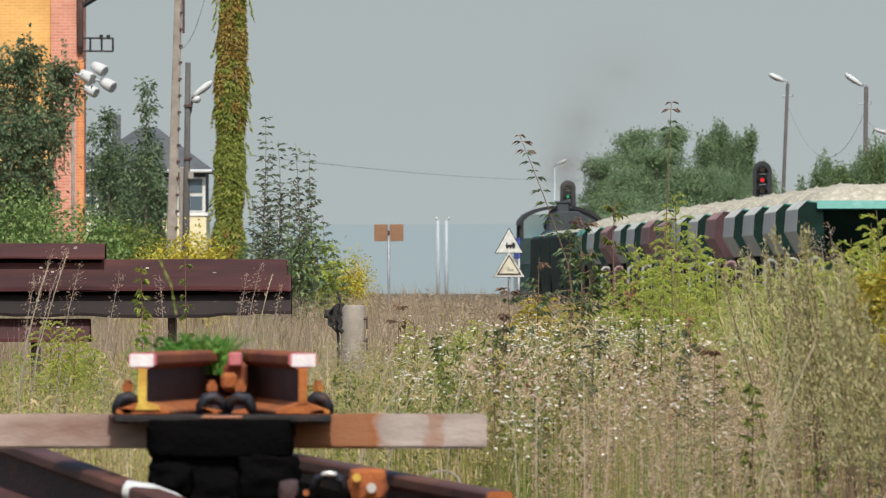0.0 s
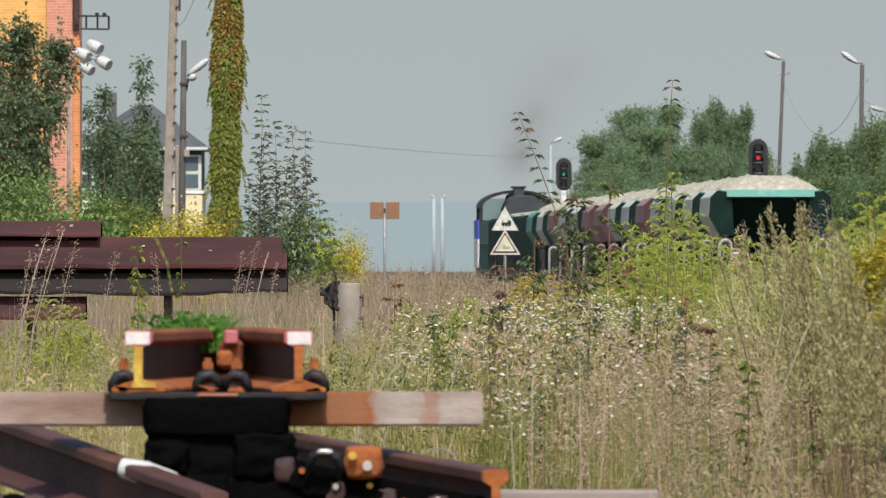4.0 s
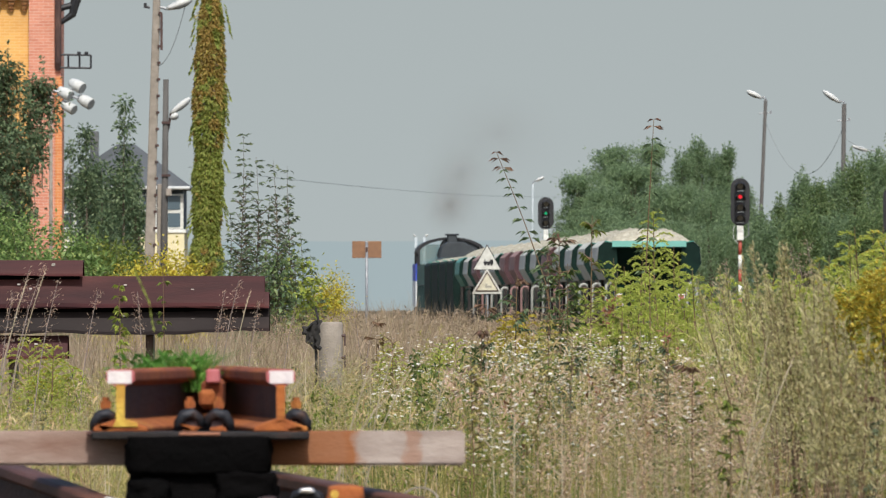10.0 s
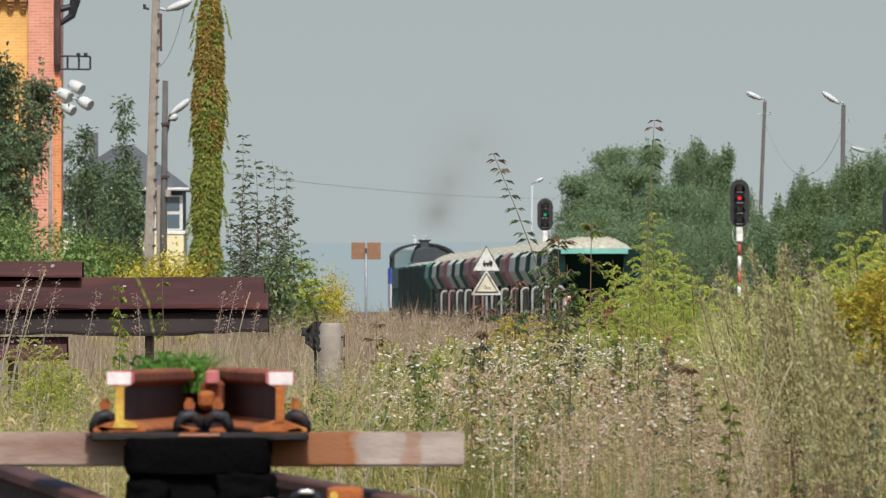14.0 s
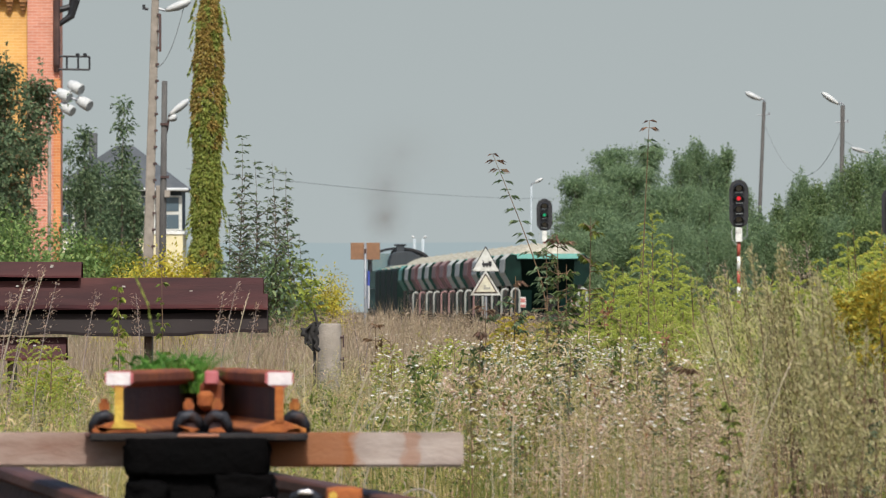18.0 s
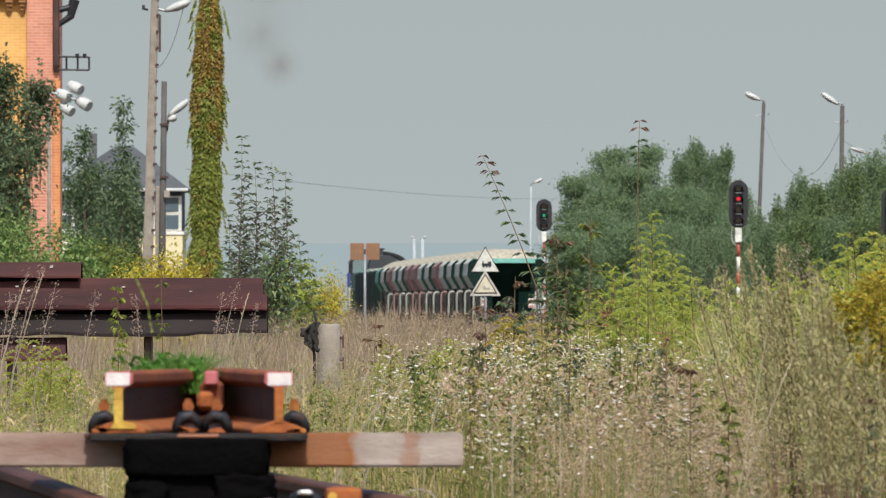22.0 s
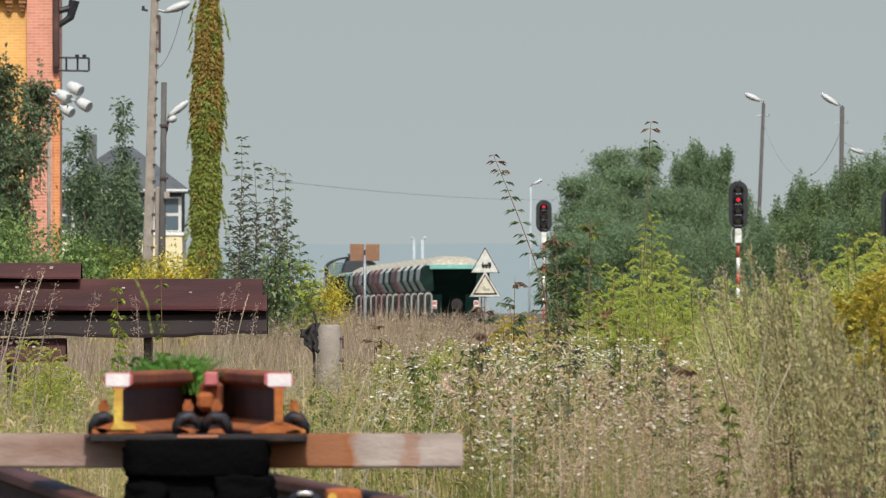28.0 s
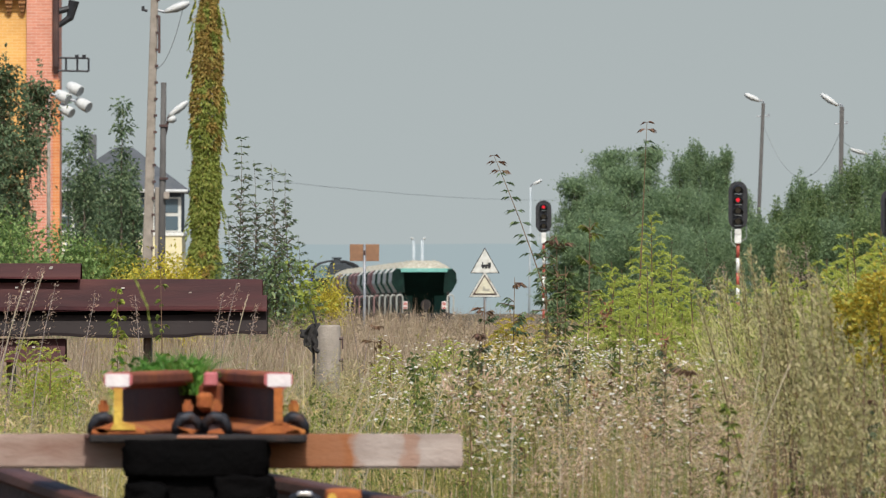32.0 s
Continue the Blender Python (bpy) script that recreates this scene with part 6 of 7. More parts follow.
def goldenrod(bearing, top, d, seed, yellow=0.0, wide=0.24, tops=1, low=0.68):
    """Leafy stem under a pyramid of arching sprays, each set with tiny buds along its upper side."""
    q = at(bearing, top, d)
    gz = ground_z(q.x, q.y)
    r = np.random.default_rng(seed)
    t = thing("goldenrod", (q.x, q.y, gz), "tall goldenrod with arching yellow-green sprays" if yellow < 0.3 else "goldenrod in deep yellow flower", "goldenrod", "goldenrod plants")
    h = q.z - gz
    stem, c, w, cs, ws, cy, wy, sprays = Mesh(), [], [], [], [], [], [], []
    for s in range(tops):
        hh = h if s == 0 else h * r.uniform(0.80, 0.93)
        ox, oy = (0, 0) if s == 0 else (r.normal() * 0.13, r.normal() * 0.10)
        bow = r.normal() * 0.05
        axis = lambda f: np.array((ox * f + bow * f * f, oy * f, hh * f))
        stem.tube([tuple(axis(f)) for f in (0, 0.35, 0.7, 1)], [0.008, 0.007, 0.005, 0.0015], 6)
        for k in range(int(hh * 26)):         # narrow leaves up the stem
            c.append(axis(r.uniform(0.2, 0.9)))
            a = r.uniform(0, 2 * math.pi)
            w.append((math.cos(a), math.sin(a), 0.35 + r.normal() * 0.25))
        n = 18 if tops > 1 else 30
        for k in range(n):
            f = low + (0.99 - low) * (k / n) ** 0.85
            a = k * 2.4 + r.normal() * 0.3
            reach = (0.80 * wide * ((1 - f) / (1 - low)) ** 0.8 * r.uniform(0.75, 1.25) + 0.03) * (0.9 if s else 1)
            base_ = axis(f)
            rise = r.uniform(0.55, 0.85)
            sprays.append([base_ + np.array((math.cos(a) * reach * g, math.sin(a) * reach * g, reach * rise * (1.5 * g - 1.35 * g * g))) for g in np.linspace(0, 1.04, 7)])
            for g in np.linspace(0.10, 1, max(8, int(reach * 170))):
                pnt = base_ + np.array((math.cos(a) * reach * g, math.sin(a) * reach * g, reach * rise * (1.5 * g - 1.35 * g * g)))
                for _ in range(3):
                    tgt = (cy, wy) if r.uniform() < yellow else (cs, ws)
                    tgt[0].append(pnt + r.normal(size=3) * 0.003)
                    tgt[1].append((math.cos(a) * 0.9 + r.normal() * 0.35, math.sin(a) * 0.9 + r.normal() * 0.35, 0.45 + r.normal() * 0.3))
    part("stem", stem, M_STEM, t)
    part("spray_stem", ribbon_mesh("spray_stem", sprays, 0.008, L_BUD if yellow < 0.4 else L_OCHRE, r), None, t, "arching spray stems")["kind"] = "stuff"
    part("leaves", leaf_mesh("leaves", c, w, r.uniform(0.045, 0.075, len(c)), 0.008, L_GOLDLEAF, r, 0.3), None, t)
    if cs:
        part("bud_spray", leaf_mesh("bud_spray", cs, ws, r.uniform(0.011, 0.022, len(cs)), 0.008, L_BUD, r, 0.1), None, t, "yellow-green sprays of buds")["kind"] = "stuff"
    if cy:
        part("flower_spray", leaf_mesh("flower_spray", cy, wy, r.uniform(0.014, 0.026, len(cy)), 0.012, L_OCHRE, r, 0.1), None, t, "deep yellow flower sprays")["kind"] = "stuff"
    return t


L_BUD = foliage("goldenrod_bud", "b8c45e", "c8d06c", "a8b852", "d4d47a", "98ac4c", through_light=0.6)
L_GOLDLEAF = foliage("goldenrod_green", "869a40", "96a84a", "788c38", "a6b254", through_light=0.5)
for k, (bx, top, d, yl, wd) in enumerate(((1158, 372, 45, 0, 0.20), (1128, 430, 46, 0, 0.24), (1190, 440, 44, 0, 0.26), (1095, 462, 47, 0, 0.26), (1215, 462, 46, 0, 0.26), (1062, 486, 45, 0, 0.22), (1238, 482, 43, 0, 0.24), (1150, 470, 42, 0, 0.24), (1112, 490, 43, 0, 0.26), (1180, 490, 43, 0, 0.24),
                                          (1030, 512, 46, 0, 0.2), (1535, 418, 40, 0.05, 0.24), (1500, 450, 41, 0.05, 0.26), (1562, 405, 39, 0.1, 0.24), (1590, 420, 39, 0.1, 0.24), (1470, 470, 42, 0.05, 0.22), (1440, 486, 42, 0.05, 0.2), (1518, 470, 40, 0.1, 0.24), (1556, 452, 38, 0.1, 0.24),
                                          (1562, 456, 34, 0.75, 0.18), (1590, 456, 34, 0.7, 0.2), (1572, 490, 33, 0.8, 0.16), (1540, 486, 34, 0.6, 0.14), (1522, 510, 34, 0.5, 0.12), (1540, 406, 36, 0.05, 0.24), (1515, 428, 36, 0.05, 0.24), (1488, 440, 37, 0.05, 0.24), (1462, 456, 37, 0.03, 0.22), (1436, 470, 38, 0.03, 0.2), (1560, 416, 35, 0.1, 0.24), (1340, 486, 38, 0, 0.2), (1395, 478, 38, 0, 0.2), (1290, 488, 40, 0, 0.22), (1330, 500, 43, 0, 0.18), (1365, 506, 43, 0, 0.2), (1290, 508, 44, 0, 0.2), (1258, 502, 44, 0, 0.2), (1400, 500, 43, 0, 0.18),
                                          (905, 560, 52, 0.8, 0.22), (935, 555, 52, 0.8, 0.22), (880, 568, 52, 0.7, 0.2), (950, 572, 51, 0.6, 0.2), (45, 600, 48, 0.1, 0.24), (85, 612, 47, 0.1, 0.24), (215, 470, 95, 0.4, 0.4), (690, 610, 56, 0.1, 0.2), (760, 620, 52, 0, 0.2), (810, 600, 55, 0.1, 0.2))):
    goldenrod(bx, top, d, 300 + k, yl, wd * (0.8 if yl > 0.85 else 1), 1 if top < 380 or yl > 0.85 else 3, 0.88 if yl >= 0.5 and bx > 1400 else 0.68)


def mugwort(bearing, top, d, seed):
    """A woolly olive weed: long narrow spikes of tiny heads rising from one foot."""
    q = at(bearing, top, d)
    gz = ground_z(q.x, q.y)
    r = np.random.default_rng(seed)
    h = q.z - gz
    t = thing("mugwort", (q.x + 0.05, q.y, gz), "woolly olive-tan mugwort with narrow upright seed spikes", "weed", "mugwort plants")
    stem, c, w = Mesh(), [], []
    for s in range(4):
        hh = h * (1 if s == 0 else r.uniform(0.80, 0.97))
        ox, lean = r.normal() * 0.09 * (s > 0), -0.05 - 0.06 * r.uniform()
        axis = lambda f: np.array((ox * f + lean * f * f, 0.08 * math.sin(s * 2.0) * f, hh * f))
        stem.tube([tuple(axis(f)) for f in (0, 0.4, 0.75, 1)], [0.005, 0.004, 0.003, 0.001], 5)
        n = 520
        f = 1 - 0.42 * r.uniform(size=n) ** 0.8
        for g in f:
            spread_ = 0.006 + 0.022 * (1 - g) / 0.42
            c.append(axis(g) + r.normal(size=3) * np.array((spread_, spread_, 0.012)))
            w.append((r.normal() * 0.5 - 0.2, r.normal() * 0.5, 0.9))
    part("stem", stem, M_STEM, t)
    part("seed_spike", leaf_mesh("seed_spike", c, w, r.uniform(0.012, 0.03, len(c)), 0.006, L_MUGWORT, r, 0.1), None, t, "woolly olive seed spikes")["kind"] = "stuff"
    return t


for k, (bx, top, d) in enumerate(((1318, 462, 36), (1355, 436, 32), (1386, 434, 31), (1408, 438, 31), (1372, 480, 34), (1446, 486, 28), (1464, 492, 27), (1484, 506, 27), (1410, 530, 34), (1505, 560, 30), (1440, 620, 32))):
    mugwort(bx, top, d, 700 + k)


def plume_grass(bearing, top, d, seed, lean):
    """A dry reed with a feathery head."""
    q = at(bearing, top, d)
    gz = ground_z(q.x, q.y)
    r = np.random.default_rng(seed)
    h = q.z - gz
    t = thing("reed_grass", (q.x - lean, q.y, gz), "dry reed grass with a feathery straw-coloured head", "grass", "reed grasses")
    pts = [Vector((lean * k ** 2.6, 0, h * k)) for k in np.linspace(0, 1, 7)]
    part("stalk", Mesh().tube(pts, [0.004, 0.004, 0.0035, 0.003, 0.003, 0.002, 0.001], 5), M_TIMBER, t)
    c, w = [], []
    for k in range(150):
        f = r.uniform(0.72, 1.0)
        i = min(5, int(f * 6))
        c.append(np.array(pts[i].lerp(pts[i + 1], f * 6 - i)) + r.normal(size=3) * np.array((0.016, 0.016, 0.01)) * (1.25 - f) * 3)
        w.append((0.6 * np.sign(lean or 1) + r.normal() * 0.5, r.normal() * 0.4, 0.6 + r.normal() * 0.4))
    part("seed_head", leaf_mesh("seed_head", c, w, r.uniform(0.012, 0.03, len(c)), 0.0035, L_TAN, r, 0.15), None, t)
    return t


for k, (bx, top, d, lean) in enumerate(((75, 472, 44, 0.22), (50, 480, 45, 0.2), (100, 500, 43, 0.15), (20, 520, 44, 0.1), (170, 520, 46, 0.12), (420, 500, 47, 0.14), (395, 520, 46, 0.1), (240, 520, 45, -0.05), (455, 540, 48, 0.1),
                                        (1395, 440, 42, -0.12), (1425, 430, 41, -0.10), (1410, 455, 42, -0.1), (1350, 480, 42, -0.08), (1280, 470, 43, -0.1), (1265, 500, 42, -0.1), (660, 560, 60, 0.1), (620, 540, 62, -0.1), (520, 545, 60, 0.12))):
    plume_grass(bx, top, d, 400 + k, lean)


def tall_weed(bearing, base_bearing, top, d, seed, label, tiers, size, leaf=L_DARK, red_top=True, bend=0.0, whorl=0, nodes=0.0, leaf_size=1.0):
    """A tall dark weed with tiers of drooping leaves, wide below."""
    q = at(bearing, top, d)
    gz = ground_z(q.x, q.y)
    x0 = at(base_bearing, 0, d).x
    r = np.random.default_rng(seed)
    h = q.z - gz
    t = thing("tall_weed", (x0, q.y, gz), label, "weed", "tall weeds")
    lean = q.x - x0
    curve = lambda f: Vector((lean * max(0.0, (f - bend) / (1 - bend)) ** (1.15 if bend else 1.6), 0, h * f))
    part("stem", Mesh().tube([curve(f) for f in np.linspace(0, 1, 13)], [0.0085 - 0.00058 * i for i in range(13)], 6), M_STEM, t)
    c, w, cr, wr, twig = [], [], [], [], Mesh()
    for k in range(tiers):
        f = min(0.995, 0.30 + 0.70 * (k + r.uniform(0.1, 0.9)) / tiers)
        if nodes and f > nodes:           # the upper stem carries small drooping pairs only
            reach = size * (1.0 - 0.55 * (f - nodes) / (1 - nodes))
            for sgn in (-1, 1, r.choice((-1, 1))):
                for g in (0.1, 0.45, 0.8):
                    tg = (cr, wr) if red_top and f > 0.94 else (c, w)
                    tg[0].append(curve(f) + Vector((sgn * reach * g * 0.6, r.normal() * 0.01, 0.004)))
                    tg[1].append((sgn, r.normal() * 0.35, -0.30 + r.normal() * 0.15))
            continue
        for j in range(3):
            foot = curve(max(0.25, f - r.uniform(0, 0.5) / tiers))
            reach = size * (1.35 - 0.95 * f) * r.uniform(0.5, 1.3)
            a = r.uniform(0, 2 * math.pi)
            tip = foot + Vector((math.cos(a) * reach, math.sin(a) * reach, reach * r.uniform(-0.1, 0.8)))
            twig.tube([foot, tip], [0.003, 0.0015], 4, False)
            for g in np.linspace(0.25, 1, 8):
                tg = (cr, wr) if red_top and f > 0.98 else (c, w)
                tg[0].append(foot.lerp(tip, g))
                tg[1].append((math.cos(a) + r.normal() * 0.5, math.sin(a) + r.normal() * 0.5, -0.35))
    for k in range(whorl):                # spreading leaves round the tip and in tiers just below it
        a = r.uniform(0, 2 * math.pi)
        tg = (cr, wr) if k % 3 == 0 else (c, w)
        tg[0].append(curve(1.0 - 0.045 * (k % 3)))
        tg[1].append((math.cos(a), math.sin(a) * 0.5, r.uniform(-0.35, 0.1)))
    part("twig", twig, M_STEM, t)["kind"] = "stuff"
    part("leaves", leaf_mesh("leaves", c, w, r.uniform(0.026, 0.052, len(c)) * leaf_size, r.uniform(0.011, 0.019, len(c)) * leaf_size, leaf, r, 0.25), None, t)
    if cr:
        part("top_leaves", leaf_mesh("top_leaves", cr, wr, 0.042, 0.015, L_TIP, r, 0.2), None, t, "reddish young leaves at the tip")
    return t


sway1 = tall_weed(870, 968, 274, 44, 501, "tall leaning dark weed with tiers of leaves and a reddish tip", 23, 0.08, bend=0.62, whorl=9, nodes=0.55)
sway2 = tall_weed(1150, 1125, 215, 44, 502, "very tall upright weed with leaf tiers and a reddish tip", 21, 0.07, whorl=14, nodes=0.45)
tall_weed(986, 990, 415, 43, 503, "bushy dark green weed with reddish stem", 24, 0.14, L_DEEP, leaf_size=0.8)
tall_weed(966, 974, 440, 43.5, 511, "bushy dark green weed with reddish stem", 20, 0.13, L_DARK, leaf_size=0.8)
tall_weed(1045, 1040, 385, 45, 504, "tall green weed with reddish shoots", 16, 0.12, L_GREEN)
tall_weed(912, 905, 490, 46, 505, "sparse dark weed with thin twigs", 12, 0.13)
tall_weed(858, 862, 530, 46, 506, "sparse dark weed with thin twigs", 10, 0.12)
tall_weed(1002, 1000, 470, 42, 507, "bushy dark green weed with reddish stem", 16, 0.14, L_DEEP, False)
for k, (bx, top, d, sz) in enumerate(((850, 585, 36, 0.09), (1098, 555, 35, 0.08), (966, 560, 36, 0.07), (1180, 610, 34, 0.08), (1222, 650, 33, 0.08), (1512, 640, 29, 0.07), (1530, 690, 28, 0.08), (1410, 660, 31, 0.06), (830, 640, 34, 0.09), (1010, 600, 35, 0.09), (735, 640, 40, 0.09), (690, 600, 46, 0.10), (1130, 600, 36, 0.08), (1290, 700, 30, 0.07))):
    tall_weed(bx, bx + (k % 3 - 1) * 8, top, d, 520 + k, "upright leafy weed with a reddish brown stem", 17, sz, (L_SAPLING, L_GREEN, L_OLIVE)[k % 3], k % 2 == 0, leaf_size=0.6)
tall_weed(665, 660, 565, 58, 508, "low brown withered weed", 8, 0.10, L_RED, False)
tall_weed(285, 290, 470, 60, 509, "thin green stem rising behind the rails", 8, 0.05, L_GREEN, False)
tall_weed(208, 212, 505, 52, 510, "upright green mullein-like weed", 18, 0.06, L_LIME, False)

# ---- the scrap and track parts in front ----
D0 = 23.4
M_PLATE = surface("oily_plate", "1c1614", "140f0e", "3a2218", 14, 0.75, 0.1, 0.5, 0.35)
M_LICHEN = surface("lichen", "b8913c", "a67834", "c4a648", 30, 0.95, 0, 0.6, 0.45)
o = at(352, 768, D0)
frog = thing("rail_crossing", (o.x, o.y, o.z), "rusty railway crossing of two converging rails with white painted ends", "rail crossing")
HEAD = [(u * 1.12, w) for u, w in RAIL if w > 0.12]
WEB = [(-0.011, 0.03), (0.011, 0.03), (0.011, 0.13), (-0.011, 0.13)]
FOOT = [(u, w) for u, w in RAIL if w < 0.04]


def bent_clip(x, y, s, k, parent_):
    """A squat dark spring clip bowed over the rail foot, with its rusty bolt."""
    pts = [(x - s * 0.030 * k, y + 0.01, 0.010), (x - s * 0.027 * k, y, 0.036), (x - s * 0.006 * k, y - 0.01, 0.050), (x + s * 0.018 * k, y - 0.012, 0.044), (x + s * 0.031 * k, y - 0.008, 0.024), (x + s * 0.034 * k, y, 0.004)]
    c = part("rail_clip", Mesh().tube(pts, [0.011, 0.014, 0.016, 0.016, 0.014, 0.011], 8), M_CLIP, parent_, "dark bent spring clip", smooth=True)
    part("bolt", Mesh().tube([(x, y + 0.015, 0.0), (x, y + 0.015, 0.095)], 0.010, 8).tube([(x, y + 0.015, 0.064), (x, y + 0.015, 0.084)], 0.017, 6), M_RUST_ORANGE, c, "rusty bolt and nut")
    part("foot_block", Mesh().box((x - s * 0.002, y + 0.004, 0.018), (0.044, 0.02, 0.032)), M_RUST_DARK, c, bevel=0.006)
    part("wedge", Mesh().prism([(x - 0.026, 0.0), (x + 0.026, 0.0), (x + s * 0.012, 0.016), (x - s * 0.022, 0.010)], pose(0, y - 0.03, 0), pose(0, y - 0.008, 0)), M_RUST_ORANGE, c, "orange rusty wedge", 0.002)


for s, endx in ((-1, -0.222), (1, 0.222)):
    a, b_ = pose(endx, 0.0, 0.0), pose(s * 0.030, 1.9, 0.0)
    rl = part("rail_web", Mesh().prism(WEB, a, b_), M_RUST_DARK, frog, "dark brown rail web")
    hd = part("rail_head", Mesh().prism(HEAD, a, b_), M_RUST, frog, "rusty rail head", 0.003)
    part("rail_foot", Mesh().prism(FOOT, a, b_), M_RUST_ORANGE, frog, "orange rusty rail foot", 0.003)
    part("painted_end", Mesh().box((endx + s * 0.002, -0.002, 0.1505), (0.066, 0.006, 0.035)), M_PAINT_END, hd, "white painted rail end")
    part("painted_rim", Mesh().prism([(u * 0.98, w) for u, w in HEAD], pose(endx, -0.002, 0), pose(endx, 0.001, 0)), M_PAINT_PINK, hd, "faded red paint round the rail end")
    part("web_end", Mesh().box((endx, -0.002, 0.08), (0.024, 0.004, 0.10)), M_RUST_ORANGE if s > 0 else M_LICHEN, rl)
    if s < 0:
        part("lichen_patch", Mesh().prism([(endx - 0.022, 0.012), (endx + 0.05, 0.012), (endx + 0.045, 0.026), (endx + 0.012, 0.036), (endx + 0.008, 0.06), (endx - 0.006, 0.06), (endx - 0.012, 0.032)], pose(0, -0.006, 0), pose(0, 0.0, 0)), M_LICHEN, rl, "yellow lichen at the foot", 0.002)
    bent_clip(endx + s * 0.042, 0.03, s, 1.0, frog)
for s in (-1, 1):
    bent_clip(s * 0.040 + 0.008, 0.10, s, 1.0, frog)
part("nose_block", Mesh().box((0.012, 1.2, 0.095), (0.062, 0.5, 0.085)), M_RUST, frog, bevel=0.012)
part("spacer_bolt", Mesh().box((0, 0.95, 0.085), (0.045, 0.3, 0.05)), M_RUST_ORANGE, frog, bevel=0.01)
part("painted_nose", Mesh().box((0.016, 0.93, 0.148), (0.040, 0.03, 0.040)), M_PAINT_PINK, frog, "faded pink paint", 0.005)
part("web_filler", Mesh().box((0, 1.95, 0.09), (0.34, 0.1, 0.14)), M_RUST_DARK, frog, bevel=0.01)
for y, w in ((0.10, 0.60), (1.3, 0.5)):
    part("base_plate", Mesh().box((0, y, -0.011), (w, 0.40, 0.022)), M_PLATE, frog, "black oily base plate", bevel=0.005)
part("bright_edge", Mesh().box((0.0, -0.105, -0.006), (0.115, 0.01, 0.010)), M_STAIN, frog, "paler scraped edge", 0.003)

# timbers and crossing below
def lump(c, size, seed, amp=0.12, n=9, soft=0.42):
    """A worn block with softened corners and an uneven skin."""
    b = Mesh()
    vs, idx, fs = [], {}, []
    c = Vector(c)

    def vert(p):
        key = tuple(round(x, 4) for x in p)
        if key not in idx:
            q = Vector(p)
            q = q.lerp(q.normalized() * 1.15, soft)
            q *= 1 + amp * (noise.noise(q * 1.7 + Vector((seed, 0, 0))) + 0.6 * noise.noise(q * 4.5 + Vector((0, seed, 0))))
            idx[key] = len(vs)
            vs.append(c + Vector((q.x * size[0] / 2, q.y * size[1] / 2, q.z * size[2] / 2)))
        return idx[key]
    for ax in range(3):
        for sg in (-1, 1):
            def pt(u, v):
                p = [0, 0, 0]
                p[ax], p[(ax + 1) % 3], p[(ax + 2) % 3] = sg, u, v
                return p
            for i in range(n):
                for j in range(n):
                    u0, u1, v0, v1 = (2 * k / n - 1 for k in (i, i + 1, j, j + 1))
                    fs.append([vert(pt(u0, v0)), vert(pt(u1, v0)), vert(pt(u1, v1)), vert(pt(u0, v1))])
    return b.add(vs, fs)


def under(bx, by, d):
    """Where a piece of the heap lies, seen from the foot of the heap."""
    return at(bx, by, d) - Vector((o.x, o.y, ground_z(-0.6, 32)))


mm = D0 * STEP / F
heap = thing("timber_stack", (o.x, o.y, ground_z(-0.6, 32)), "black tarred timbers stacked under the crossing, deep shade put into their colour", "timber")
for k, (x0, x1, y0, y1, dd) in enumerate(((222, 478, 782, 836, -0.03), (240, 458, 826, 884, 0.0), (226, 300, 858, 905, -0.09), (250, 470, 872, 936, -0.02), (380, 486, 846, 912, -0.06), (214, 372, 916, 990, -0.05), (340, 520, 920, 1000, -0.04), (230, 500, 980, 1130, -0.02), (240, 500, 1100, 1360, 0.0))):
    part("timber", lump(under((x0 + x1) / 2, (y0 + y1) / 2, D0) + Vector((0, dd, 0)), ((x1 - x0) * mm, 0.20, (y1 - y0 + 14) * mm), k * 3.7, 0.16 if k else 0.05, 11, 0.30 if k else 0.14), M_TAR_SHADE, heap, smooth=True)
M_BEAM = surface("stained_beam", "a89d94", "8a7e76", "705a52", 7, 0.88, 0, 0.3, 0.38, stretch=(0.8, 1, 3.0))
bn, bl = M_BEAM.node_tree.nodes, M_BEAM.node_tree.links
bsep, btc, bnz, badd, brp, bmx = (bn.new("ShaderNode" + k) for k in ("SeparateXYZ", "TexCoord", "TexNoise", "Math", "ValToRGB", "Mix"))
bl.new(btc.outputs["Object"], bsep.inputs[0])
bl.new(btc.outputs["Object"], bnz.inputs["Vector"])
bnz.inputs["Scale"].default_value, bnz.inputs["Detail"].default_value = 22.0, 5
badd.operation = "MULTIPLY_ADD"
badd.inputs[1].default_value, badd.inputs[2].default_value = 0.10, 0.95
bl.new(bnz.outputs["Fac"], badd.inputs[0])
bsum = bn.new("ShaderNodeMath")
bsum.operation = "ADD"
bl.new(bsep.outputs[0], bsum.inputs[0])
bl.new(badd.outputs[0], bsum.inputs[1])
bl.new(bsum.outputs[0], brp.inputs[0])
re_ = brp.color_ramp.elements
for k, (px_, v) in enumerate(((0.0, 0.25), (0.20, 0.30), (0.44, 0.85), (0.45, 0.9), (0.66, 0.85), (0.69, 0.95), (0.72, 0.06), (0.82, 0.05), (0.835, 0.5), (0.86, 0.45), (0.87, 0.04), (1.0, 0.10))):
    el = re_[k] if k < 2 else re_.new(px_)
    el.position, el.color = px_, (v, v, v, 1)
bmx.data_type = "RGBA"
bmx.inputs[7].default_value = rgb("8a5226")
old = M_BEAM.node_tree.nodes["Principled BSDF"].inputs["Base Color"].links[0].from_socket
bl.new(old, bmx.inputs[6])
bl.new(brp.outputs[0], bmx.inputs[0])
